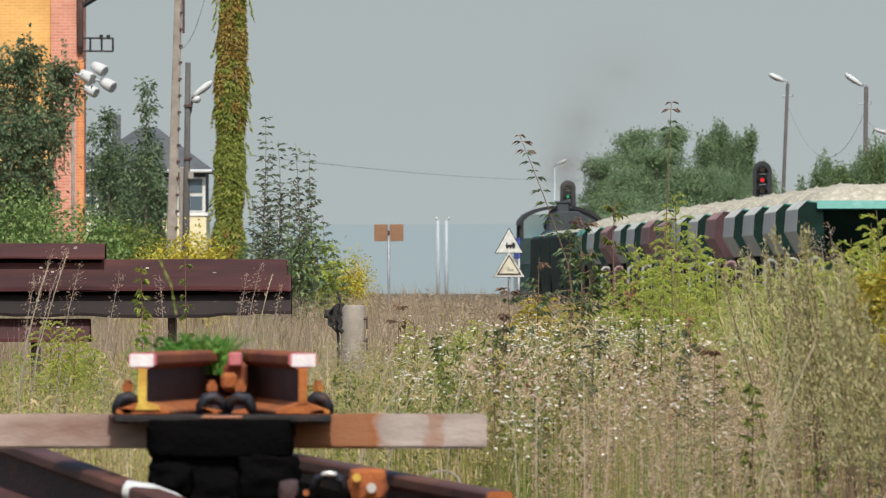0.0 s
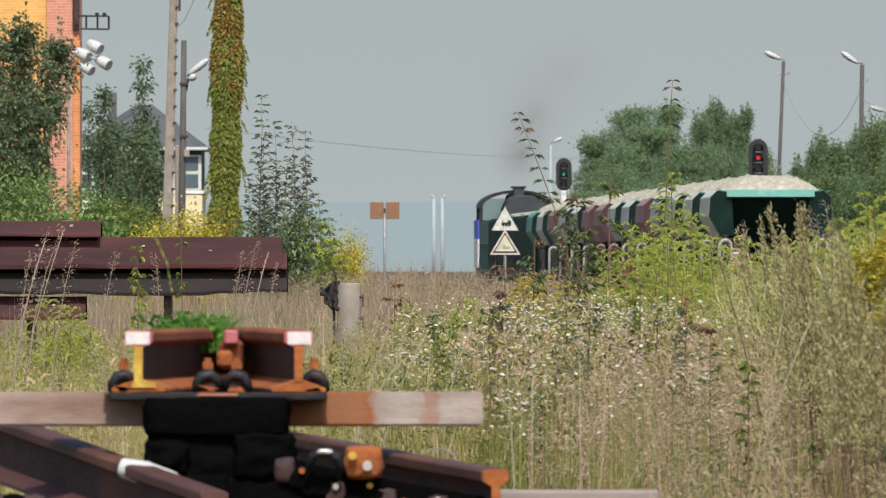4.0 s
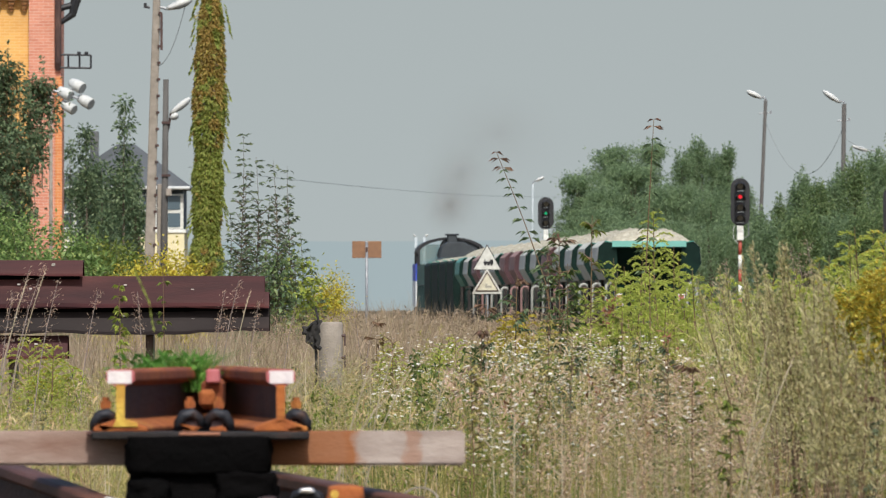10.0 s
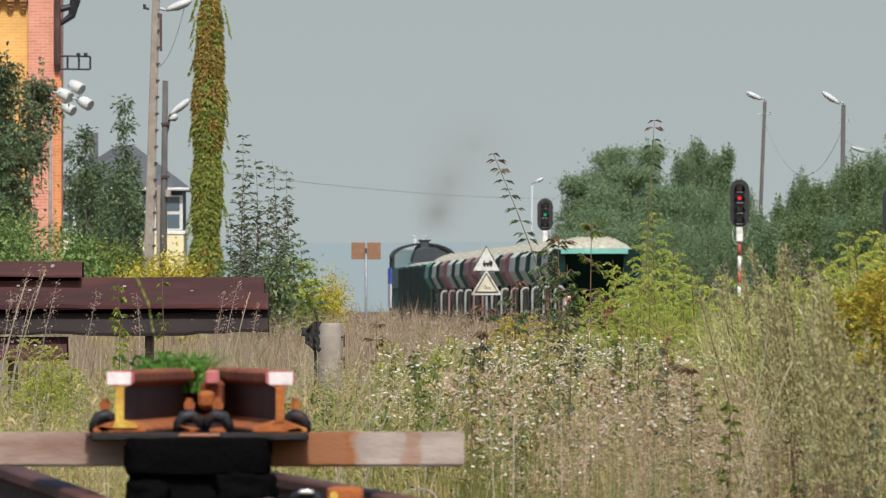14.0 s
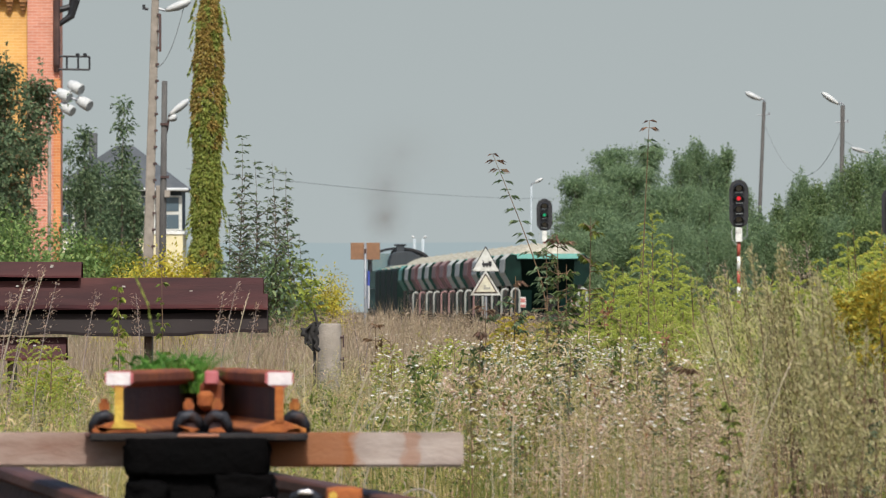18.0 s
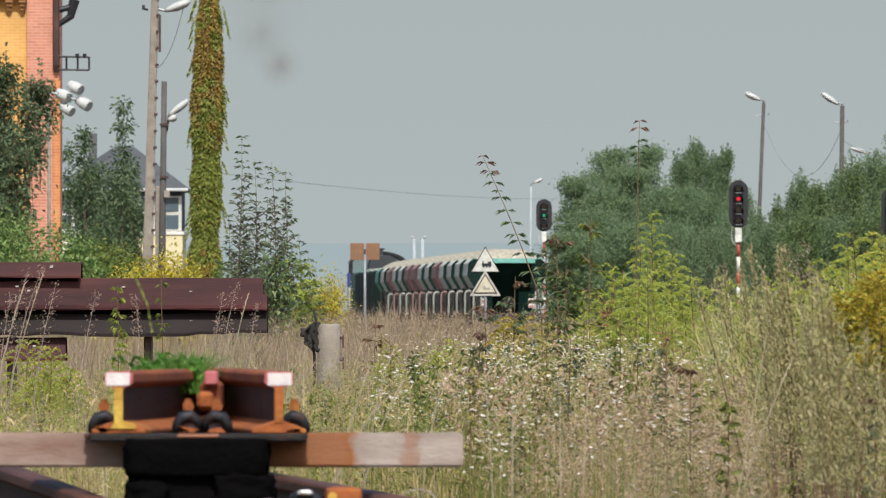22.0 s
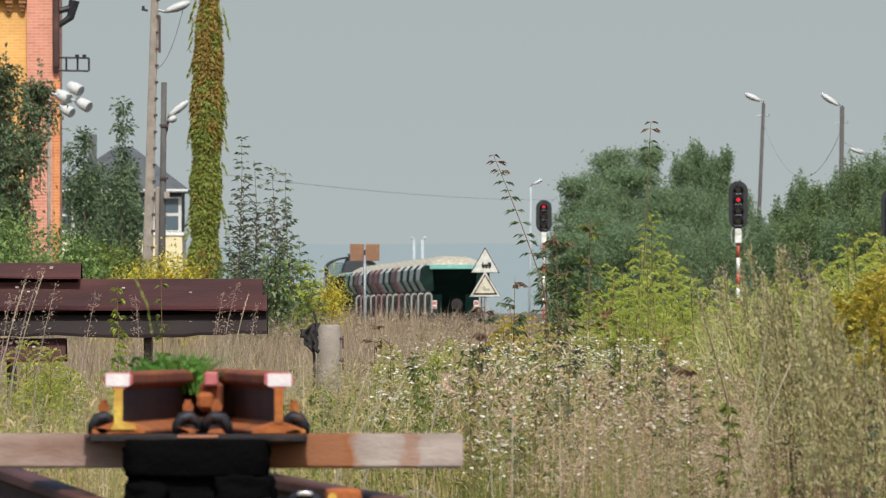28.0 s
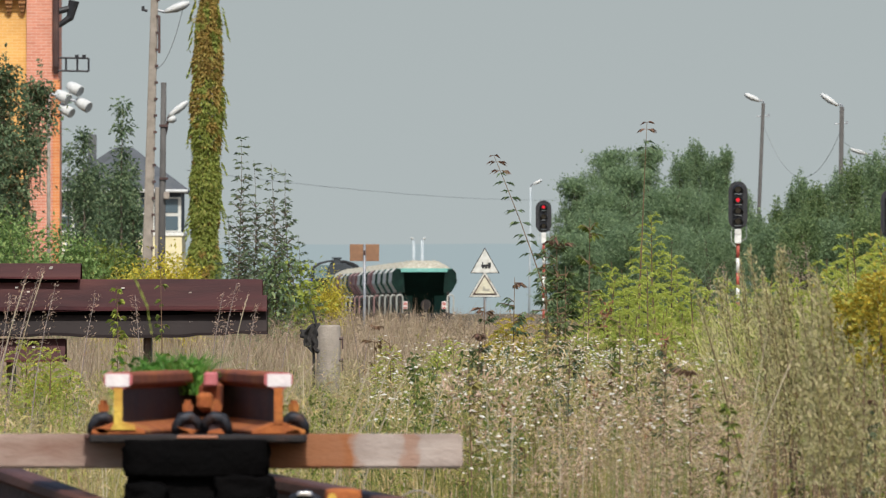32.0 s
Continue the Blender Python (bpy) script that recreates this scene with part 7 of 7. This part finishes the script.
bl.new(bmx.outputs[2], M_BEAM.node_tree.nodes["Principled BSDF"].inputs["Base Color"])
beam = thing("long_beam", (at(820, 0, D0).x, o.y + 0.19, at(0, 829, D0).z), "long pale weathered beam with broad rust-brown stains", "beam")
bh = (829 - 768) * mm
part("beam", Mesh().box((-1.15, 0, bh / 2), (2.3, 0.16, bh)), M_BEAM, beam, bevel=0.007, segments=2)
part("strap", Mesh().box((-0.93, -0.10, bh - 0.006), (0.24, 0.05, 0.013)), M_RUST_RED, beam, "rusty red strap", 0.003)
sup = thing("timber_block", (at(345, 0, D0).x, o.y + 0.19, ground_z(-1, 33)), "dark timber stack under the long beam", "timber")
hs = at(0, 829, D0).z - ground_z(-1, 33)
for x in (-0.07, 0.09):
    part("block", Mesh().box((x, 0.05, hs / 2), (0.14, 0.3, hs)), M_TAR_SHADE, sup, bevel=0.01)


def loose_rail(a, b_, label, mat=M_RUST, end=None, size=1.0):
    """A rail lying from a to b, foot down."""
    a, b_ = Vector(a), Vector(b_)
    ob = thing("loose_rail", a, label, "rail", "loose rails")
    d = b_ - a
    yaw = math.atan2(-d.x, d.y)
    m0 = pose(0, 0, 0, 0, 0, math.degrees(yaw))
    m1 = Matrix.Translation(d) @ m0
    prof = [(u * size, w * size) for u, w in RAIL]
    for nm, pr, mt in (("rail_head", HEAD, mat), ("rail_web", WEB, M_RUST_DARK), ("rail_foot", FOOT, mat)):
        part(nm, Mesh().prism(pr, m0, m1), mt, ob, bevel=0.002)
    if end:
        part("cut_end", Mesh().prism([(u * 0.98, w) for u, w in prof], Matrix.Translation(-d.normalized() * 0.004) @ m0, m0), end, ob, "bright rusty cut end")
    return ob


r1 = loose_rail(at(842, 1016, 22.9), at(430, 935, 24.6), "rusty rail whose orange cut end faces outwards", M_RUST_RED, M_RUST_ORANGE)
r2 = loose_rail(at(345, 1055, 22.8), at(-60, 905, 24.2), "dark rusty rail lying slantwise on the pile", M_RUST_RED, None)
ring = thing("white_pipe", at(182, 908, 23.24), "pale tapered plastic pipe end lying on the rusty rail", "pipe")
part("pipe", Mesh().tube([(0.0, 0.03, 0.010), (0.06, 0.0, -0.004), (0.125, -0.03, -0.03), (0.17, -0.05, -0.052)], [0.028, 0.034, 0.036, 0.030], 14, False), M_LAMP, ring, smooth=True)
for rr in (0.030, 0.024, 0.018):
    part("ridge", Mesh().tube([(0.168 + 0.35 * rr * math.cos(t), -0.056 + 0.4 * rr * math.cos(t), -0.052 + rr * math.sin(t)) for t in np.linspace(0, 2 * math.pi, 21)], 0.004, 6, False), M_LAMP, ring, smooth=True)
hoop = thing("wire_hoop", at(740, 900, 24.6), "thin pale wire hoop standing in the grass", "wire hoop")
part("hoop", Mesh().tube([(0.058 * math.cos(t), 0.01 * math.sin(2 * t), 0.002 + 0.052 * math.sin(t)) for t in np.linspace(0, 2 * math.pi, 33)], 0.0028, 6, False), M_CONCRETE, hoop, smooth=True)
part("peg", Mesh().tube([(0, 0, -0.05), (0, 0, ground_z(-0.05, 33.5) - at(740, 900, 24.6).z)], 0.003, 6), M_CONCRETE, hoop)
low = thing("rail_crossing", at(560, 905, 22.9), "lower rusty crossing with bolts and clips in the pile", "rail crossing")
part("rusty_block", lump((0.075, 0.02, 0.020), (0.100, 0.07, 0.085), 5.0, 0.10), M_RUST_ORANGE, low, "orange rusty cast block", smooth=True)
part("bolt", Mesh().tube([(0.085, -0.03, 0.012), (0.085, -0.05, 0.012)], 0.014, 8), M_BRIGHT, low, "worn bolt head")
part("bolt", Mesh().tube([(0.045, -0.03, 0.040), (0.045, -0.05, 0.040)], 0.012, 8), M_LICHEN, low, "worn bolt head")
part("spring_clip", Mesh().tube([(-0.075, 0, 0.0), (-0.06, -0.02, 0.040), (-0.025, -0.03, 0.050), (0.005, -0.02, 0.034), (0.012, 0, -0.01)], [0.010, 0.013, 0.014, 0.013, 0.010], 8), M_CLIP, low, "dark spring clip", smooth=True)
# small bright piece stands for the highlight on the clip
part("highlight_spot", lump((-0.03, -0.043, 0.050), (0.040, 0.012, 0.012), 2.0, 0.2, 5), M_BRIGHT, low, "highlight on the clip, built as a bright piece", smooth=True)
plank = thing("timber_plank", at(990, 958, 23.0), "pale weathered plank lying in the grass", "timber")
part("plank", Mesh().box((0, 0.1, 0.0), (0.44, 0.2, 0.05)), M_TIMBER, plank, bevel=0.006)
for sx in (-0.15, 0.15):
    part("leg", Mesh().box((sx, 0.1, (ground_z(0.3, 31.5) - at(0, 958, 23.0).z - 0.02) / 2), (0.06, 0.1, at(0, 958, 23.0).z - ground_z(0.3, 31.5) - 0.03)), M_TIMBER, plank)
for k in range(14):                       # dark castings and bolt heads crowd the web below the rail
    bx, by = 470 + 30 * k, 905 + 7.0 * k + (k * 37 % 30)
    v = at(bx, by, 22.95) - at(560, 905, 22.9)
    cz = part("casting", lump(v, (0.055 + 0.02 * (k % 3), 0.06, 0.065), k * 2.3, 0.14, 6), M_TAR_SHADE if k % 3 else M_RUST_DARK, low, "dark oily casting", smooth=True)
    if k % 2:
        part("bolt", Mesh().tube([v + Vector((0.0, -0.03, 0.02)), v + Vector((0.0, -0.045, 0.02))], 0.009, 8), (M_BRIGHT, M_RUST_ORANGE, M_LICHEN)[k % 3], cz)
# flat black sheet added to fill in the shade behind the castings
part("web_shadow_plate", Mesh().prism([(-0.16, -0.03), (-0.12, 0.030), (0.0, 0.000), (0.46, -0.085), (0.46, -0.5), (-0.16, -0.5)], pose(0, 0.06, 0), pose(0, 0.09, 0)), M_TAR_SHADE, low, "black sheet put in for the shade behind the castings")
left = thing("rail_crossing", at(20, 985, 22.7), "dark track parts with rusty bolts beside the slanting rail", "rail crossing")
for k in range(9):
    v = Vector((-0.10 + 0.055 * k, 0.0, 0.02 - 0.012 * k + 0.012 * (k % 3)))
    cz = part("casting", lump(v, (0.06, 0.06, 0.07), k * 4.1, 0.14, 6), M_TAR_SHADE if k % 2 else M_RUST_DARK, left, "dark oily casting", smooth=True)
    part("bolt", Mesh().tube([v + Vector((0, -0.028, 0.012)), v + Vector((0, -0.045, 0.012))], 0.009, 8), (M_RUST_ORANGE, M_LICHEN)[k % 2], cz)
part("base_plate", Mesh().box((0.1, 0.06, -0.19), (0.66, 0.05, 0.30)), M_TAR_SHADE, left)
pile = thing("scrap_pile", (o.x + 0.1, o.y + 0.6, ground_z(-0.6, 33)), "dark heap of rusty track parts under the crossing", "scrap")
r = np.random.default_rng(77)
for k in range(26):
    z = r.uniform(0.02, max(0.1, o.z - 0.75))
    part("track_part", Mesh().box((r.uniform(-0.7, 1.1), r.uniform(-0.5, 0.9), z), (r.uniform(0.3, 1.0), r.uniform(0.1, 0.25), r.uniform(0.06, 0.16)), pose(0, 0, 0, 0, r.uniform(-4, 4), r.uniform(-25, 25))), (M_RUST_DARK, M_TAR_SHADE, M_RUST)[k % 3], pile, bevel=0.01)

# fresh grass on the crossing
r = np.random.default_rng(61)
tuft = thing("grass_tuft", (o.x - 0.03, o.y + 1.5, o.z + 0.10), "fresh green tuft growing on the crossing", "grass tuft")
n = 700
ft = np.stack([np.clip(r.normal(size=n) * 0.07 - 0.09, -0.27, 0.0), r.normal(size=n) * 0.12, np.zeros(n)], 1)
tagged(part("grass", blade_mesh("grass", ft, r.uniform(0.05, 0.15, n) * np.exp(-((ft[:, 0] + 0.04) / 0.12) ** 2), r.uniform(0.3, 1.0, n), 0.007, L_FRESH, r), None, tuft), kind="stuff")
n = 300
c = np.stack([np.clip(r.normal(size=n) * 0.07 - 0.09, -0.26, 0.0), r.normal(size=n) * 0.1, r.uniform(0.02, 0.10, n)], 1)
part("leaves", leaf_mesh("leaves", c, r.normal(size=(n, 3)), 0.035, 0.02, L_FRESH, r), None, tuft)

p0 = at(270, 592, 24.4) - Vector((o.x - 0.03, o.y + 1.5, o.z + 0.10))
p1 = at(262, 545, 24.4) - Vector((o.x - 0.03, o.y + 1.5, o.z + 0.10))
p2 = at(236, 488, 24.4) - Vector((o.x - 0.03, o.y + 1.5, o.z + 0.10))
tagged(part("seed_stem", leaf_mesh("seed_stem", [p0.lerp(p1, k / 8) if k < 8 else p1.lerp(p2, (k - 8) / 8) for k in range(17)] * 2, [(-0.2, 0, 1.0)] * 34, 0.022, 0.007, L_FRESH_STEM, r, 0.0), None, tuft, "tall yellow-green stem"), kind="stuff")

# stack of steel troughs
DS = 62.0
px = DS * STEP / F


def trough(right, top, bottom, dark, seed, label):
    """A long folded steel trough lying on the stack."""
    h = (bottom - top) * px
    q = at(right, bottom, DS)
    t = thing("steel_trough", q, label, "steel trough", "stacked steel troughs")
    pr = [(0.0, h), (-0.16, h), (-0.22, h * 0.12), (-0.25, 0.0), (-0.235, 0.0), (-0.205, h * 0.12), (-0.15, h - 0.012), (0.15, h - 0.012), (0.205, h * 0.12), (0.235, 0.0), (0.25, 0.0), (0.22, h * 0.12), (0.16, h)]
    # dented along its length: the free edges wander, the folds hardly
    r = np.random.default_rng(seed + 50)
    n, steps_ = len(pr), 61
    amp = 0.022 if dark else 0.007
    b = Mesh()
    for k in range(steps_):
        x = -7.5 * (k / (steps_ - 1)) ** 1.25
        for j, (u, w) in enumerate(pr):
            low_ = 1 - w / h
            dz = amp * (0.35 + low_) * (noise.noise(Vector((x * 2.3, seed * 3.1, 0.4 * low_))) + 0.5 * noise.noise(Vector((x * 7.0, seed, low_))))
            du = amp * 0.6 * low_ * noise.noise(Vector((x * 3.0, seed + 9.0, u * 2)))
            b.v.append((x, u + du, w + dz + (0.03 * math.exp(-(x / 0.5) ** 2) if dark else 0.0)))
        if k:
            o_ = (k - 1) * n
            b.f += [(o_ + j, o_ + (j + 1) % n, o_ + n + (j + 1) % n, o_ + n + j) for j in range(n)]
    b.f += [tuple(range(n)), tuple(reversed(range((steps_ - 1) * n, steps_ * n)))]
    part("trough", b, M_SHEET_DARK if dark else M_SHEET, t)
    r = np.random.default_rng(seed)
    for x in r.uniform(-2.4, -0.1, 5):
        part("bolt_hole_rim", Mesh().box((x, -0.185, h * r.uniform(0.55, 0.8)), (0.022, 0.012, 0.012)), M_BRIGHT, t)
    return t


trough(145, 465, 493, False, 1, "dark red painted steel trough on top of the stack")
trough(466, 493, 548, False, 2, "dark red painted steel trough, folded edges")
trough(474, 521, 549, False, 6, "short dark red steel plate laid against the trough")
trough(474, 551, 596, True, 3, "weathered grey-brown steel trough in the stack")
trough(118, 598, 640, False, 4, "dark red steel trough low in the stack")
# black fillers stand in for the shadow lines between the troughs
for right_, top_, low_ in ((140, 487, 500), (458, 540, 558)):
    q = at(right_, low_, DS)
    sp = thing("timber_plank", q, "long dark filler added for the shaded gap between the stacked troughs", "timber", "stack planks")
    part("plank", Mesh().box((-3.6, 0.06, (low_ - top_) * px / 2), (7.2, 0.46, (low_ - top_) * px)), M_TAR_SHADE, sp, bevel=0.006)
for bx in (20, 262):
    sp = thing("timber_block", at(bx, 596, DS), "dark timber spacer in the steel stack", "timber")
    zz = sp.matrix_world.translation.z - ground_z(-2, DS * STEP)
    part("block", Mesh().box((0, 0.15, -zz / 2), (0.055, 0.5, zz)), M_PIPE, sp, bevel=0.01)

# concrete post with a black rubber piece
q = at(582, 640, 62)
gz = ground_z(q.x, q.y)
cp = thing("concrete_post", (q.x, q.y, gz), "short round concrete post with a pale broken top", "post")
hp = at(0, 574, 62).z - gz
part("post", Mesh().tube([(0, 0, 0), (0, 0, hp * 0.6), (0.005, 0, hp - 0.015), (0.005, 0, hp)], [0.095, 0.09, 0.087, 0.078], 18), M_CONCRETE_POST, cp, smooth=True)
for z in (hp - 0.10, hp - 0.26):
    part("bolt", Mesh().tube([(0.08, -0.03, z), (0.105, -0.03, z)], 0.012, 6).box((0.105, -0.03, z - 0.03), (0.012, 0.012, 0.09)), M_PIPE, cp, "dark bolt")
rb = thing("rubber_cover", (at(548, 0, 61.8).x, at(0, 0, 61.8).y, gz), "black crumpled rubber cover leaning on the post", "rubber cover")
zb = at(0, 625, 61.8).z - gz
fold = Mesh()
for k in range(13):                       # a crumpled sheet hung over the edge: wide above, gathered below
    f = k / 12
    half = 0.060 * (1 - 0.75 * f) + 0.012
    for j in range(11):
        g = j / 10 * 2 - 1
        fold.v.append((0.0 + 0.045 * f * f + g * half + 0.008 * math.sin(k * 1.7), 0.03 * math.sin(g * 3.1 + f * 4) + 0.014 * math.sin(g * 9 + k), zb + 0.20 - 0.19 * f + 0.035 * g * (1 - f) + 0.010 * math.sin(g * 5 + k * 1.3)))
    if k:
        fold.f += [(11 * (k - 1) + j, 11 * (k - 1) + j + 1, 11 * k + j + 1, 11 * k + j) for j in range(10)]
cover = part("cover", fold, M_RUBBER, rb, "crumpled black rubber sheet", smooth=True)
md = cover.modifiers.new("thick", "SOLIDIFY")
md.thickness = 0.008
part("stem", Mesh().tube([(0.03, 0.03, -0.05), (0.035, 0.03, zb - 0.02), (0.02, 0.03, zb + 0.1)], [0.012, 0.012, 0.01], 6), M_RUBBER, rb)
part("strap", Mesh().box((0.045, 0.0, zb + 0.25), (0.018, 0.012, 0.13), pose(0, 0, 0, 0, -14, 0)), M_RUBBER, rb, bevel=0.003)


# ---- smoke over the locomotive ----
def smoke_puff(seed, w, h, dens, parent):
    """A soft rounded puff, thickest in its middle."""
    m, nd, lk, p = base("smoke")
    tc, sep = nd.new("ShaderNodeTexCoord"), nd.new("ShaderNodeMapping")
    sep.inputs["Scale"].default_value = (1 / w, 0.0, 1 / h)
    lk.new(tc.outputs["Object"], sep.inputs[0])
    gr = nd.new("ShaderNodeTexGradient")
    gr.gradient_type = "QUADRATIC_SPHERE"
    lk.new(sep.outputs[0], gr.inputs[0])
    nz = nd.new("ShaderNodeTexNoise")
    nz.inputs["Scale"].default_value, nz.inputs["Detail"].default_value = 1.0 / w, 2
    lk.new(tc.outputs["Object"], nz.inputs["Vector"])
    rp = nd.new("ShaderNodeMapRange")
    rp.inputs[1].default_value, rp.inputs[2].default_value, rp.inputs[3].default_value, rp.inputs[4].default_value = 0.3, 0.75, dens * 0.3, dens
    lk.new(nz.outputs["Fac"], rp.inputs[0])
    mu = nd.new("ShaderNodeMath")
    mu.operation = "MULTIPLY"
    lk.new(gr.outputs["Fac"], mu.inputs[0])
    lk.new(rp.outputs[0], mu.inputs[1])
    tr, df, mx = nd.new("ShaderNodeBsdfTransparent"), nd.new("ShaderNodeBsdfDiffuse"), nd.new("ShaderNodeMixShader")
    df.inputs[0].default_value = (0.16, 0.145, 0.135, 1)
    lk.new(mu.outputs[0], mx.inputs[0])
    lk.new(tr.outputs[0], mx.inputs[1])
    lk.new(df.outputs[0], mx.inputs[2])
    lk.new(mx.outputs[0], nd["Material Output"].inputs[0])
    b = Mesh()
    rings, n = 5, 20
    for s in (-1, 1):
        vs = [(0, s * 0.3 * w, 0)]
        for k in range(1, rings + 1):
            q = k / rings
            vs += [(q * w * math.cos(t), s * 0.3 * w * math.sqrt(1 - q * q), q * h * math.sin(t)) for t in np.arange(n) * 2 * math.pi / n]
        fs = [(0, 1 + i, 1 + (i + 1) % n) for i in range(n)]
        for k in range(rings - 1):
            fs += [(1 + k * n + i, 1 + (k + 1) * n + i, 1 + (k + 1) * n + (i + 1) % n, 1 + k * n + (i + 1) % n) for i in range(n)]
        b.add(vs, fs)
    return part("puff", b.data("puff", m), None, parent)


plume = thing("smoke_plume", (0, 0, 0), "thin dark diesel smoke drifting above the locomotive", "smoke")
smokes = [smoke_puff(1, 1.5, 1.5, 0.50, plume), smoke_puff(2, 2.1, 2.0, 0.28, plume), smoke_puff(3, 3.6, 2.6, 0.14, plume)]


def rear_at(t):
    q = t / 32
    return (176.45 + 213.35 * q - 31.33 * q * q + 25.82 * q ** 3) * STEP


def motions():
    """All that moves: the train along its line, the smoke, two weeds in the wind and the signal's added disc."""
    times = [k for k in range(33)]
    for k, ob in enumerate(wagons + [loco]):
        rows = []
        ln = WAGON if k < len(wagons) else 14.2
        for t in times:
            y = rear_at(t) + k * WAGON
            x, x2 = line_x(y), line_x(y + ln)
            rows.append((t, pose(x, y, 0, 0, 0, math.degrees(math.atan2(x - x2, ln)))))
        walk(ob, rows)
    rows = []
    for t in times:
        y = rear_at(t) + len(wagons) * WAGON + 7.4
        rows.append((t, pose(line_x(y), y, 4.7)))
    walk(plume, rows)
    for k, ob in enumerate(smokes):
        walk(ob, [(t, pose(x[k] + 0.08 * math.sin(t * 1.3 + k), 0, (1.0, 2.4, 4.2)[k] + up_ + 0.12 * math.sin(t * 1.1 + k), 0, math.sin(t * 0.5 + k) * 8, 0))
                  for t, up_, *x in ((0, 0, 0.1, 0.5, 1.8), (3, 0, 0.1, 0.5, 1.6), (6, 0, 0.1, 0.6, 1.9), (9, 0, -0.1, 0.2, 1.8), (13, 0, 0.5, 0.9, 2.2), (15, 0, 0.6, 1.0, 1.8), (17, 0, -0.1, 0.2, 0.8),
                                     (19, 0, -1.2, -1.5, -0.8), (21, 0.8, -2.0, -2.6, -2.0), (22.4, 13, -7, -8, -8), (24, 26, -14, -15, -15), (27, 38, -20, -21, -22), (32, 50, -30, -31, -32))])      # the exhaust clears and its last smoke drifts off
    bends = ((0, 0.6, -0.3), (3, 0.9, 0.3), (6, 1.0, 0.5), (9, 0.7, 0.2), (11, 0.2, 0.5), (13, 0.0, 0.6), (16, 0.4, 0.0), (19, -0.2, -0.2), (21, -0.9, -1.0), (23, -1.5, -1.5), (25, -0.9, -0.8), (28, 0.3, 0.2), (30, 0.5, -0.1), (32, 0.4, -0.3))
    for ob, col in ((sway1, 1), (sway2, 2)):
        p = ob.matrix_world.translation.copy()
        walk(ob, [(b[0], pose(p.x, p.y, p.z, 0, b[col], 0)) for b in bends])
    walk(shutter, [(0, pose(0, 0, SHUT_TOP)), (24.1, pose(0, 0, SHUT_TOP)), (24.3, pose(0, 0, SHUT_MID)), (32, pose(0, 0, SHUT_MID))])


motions()
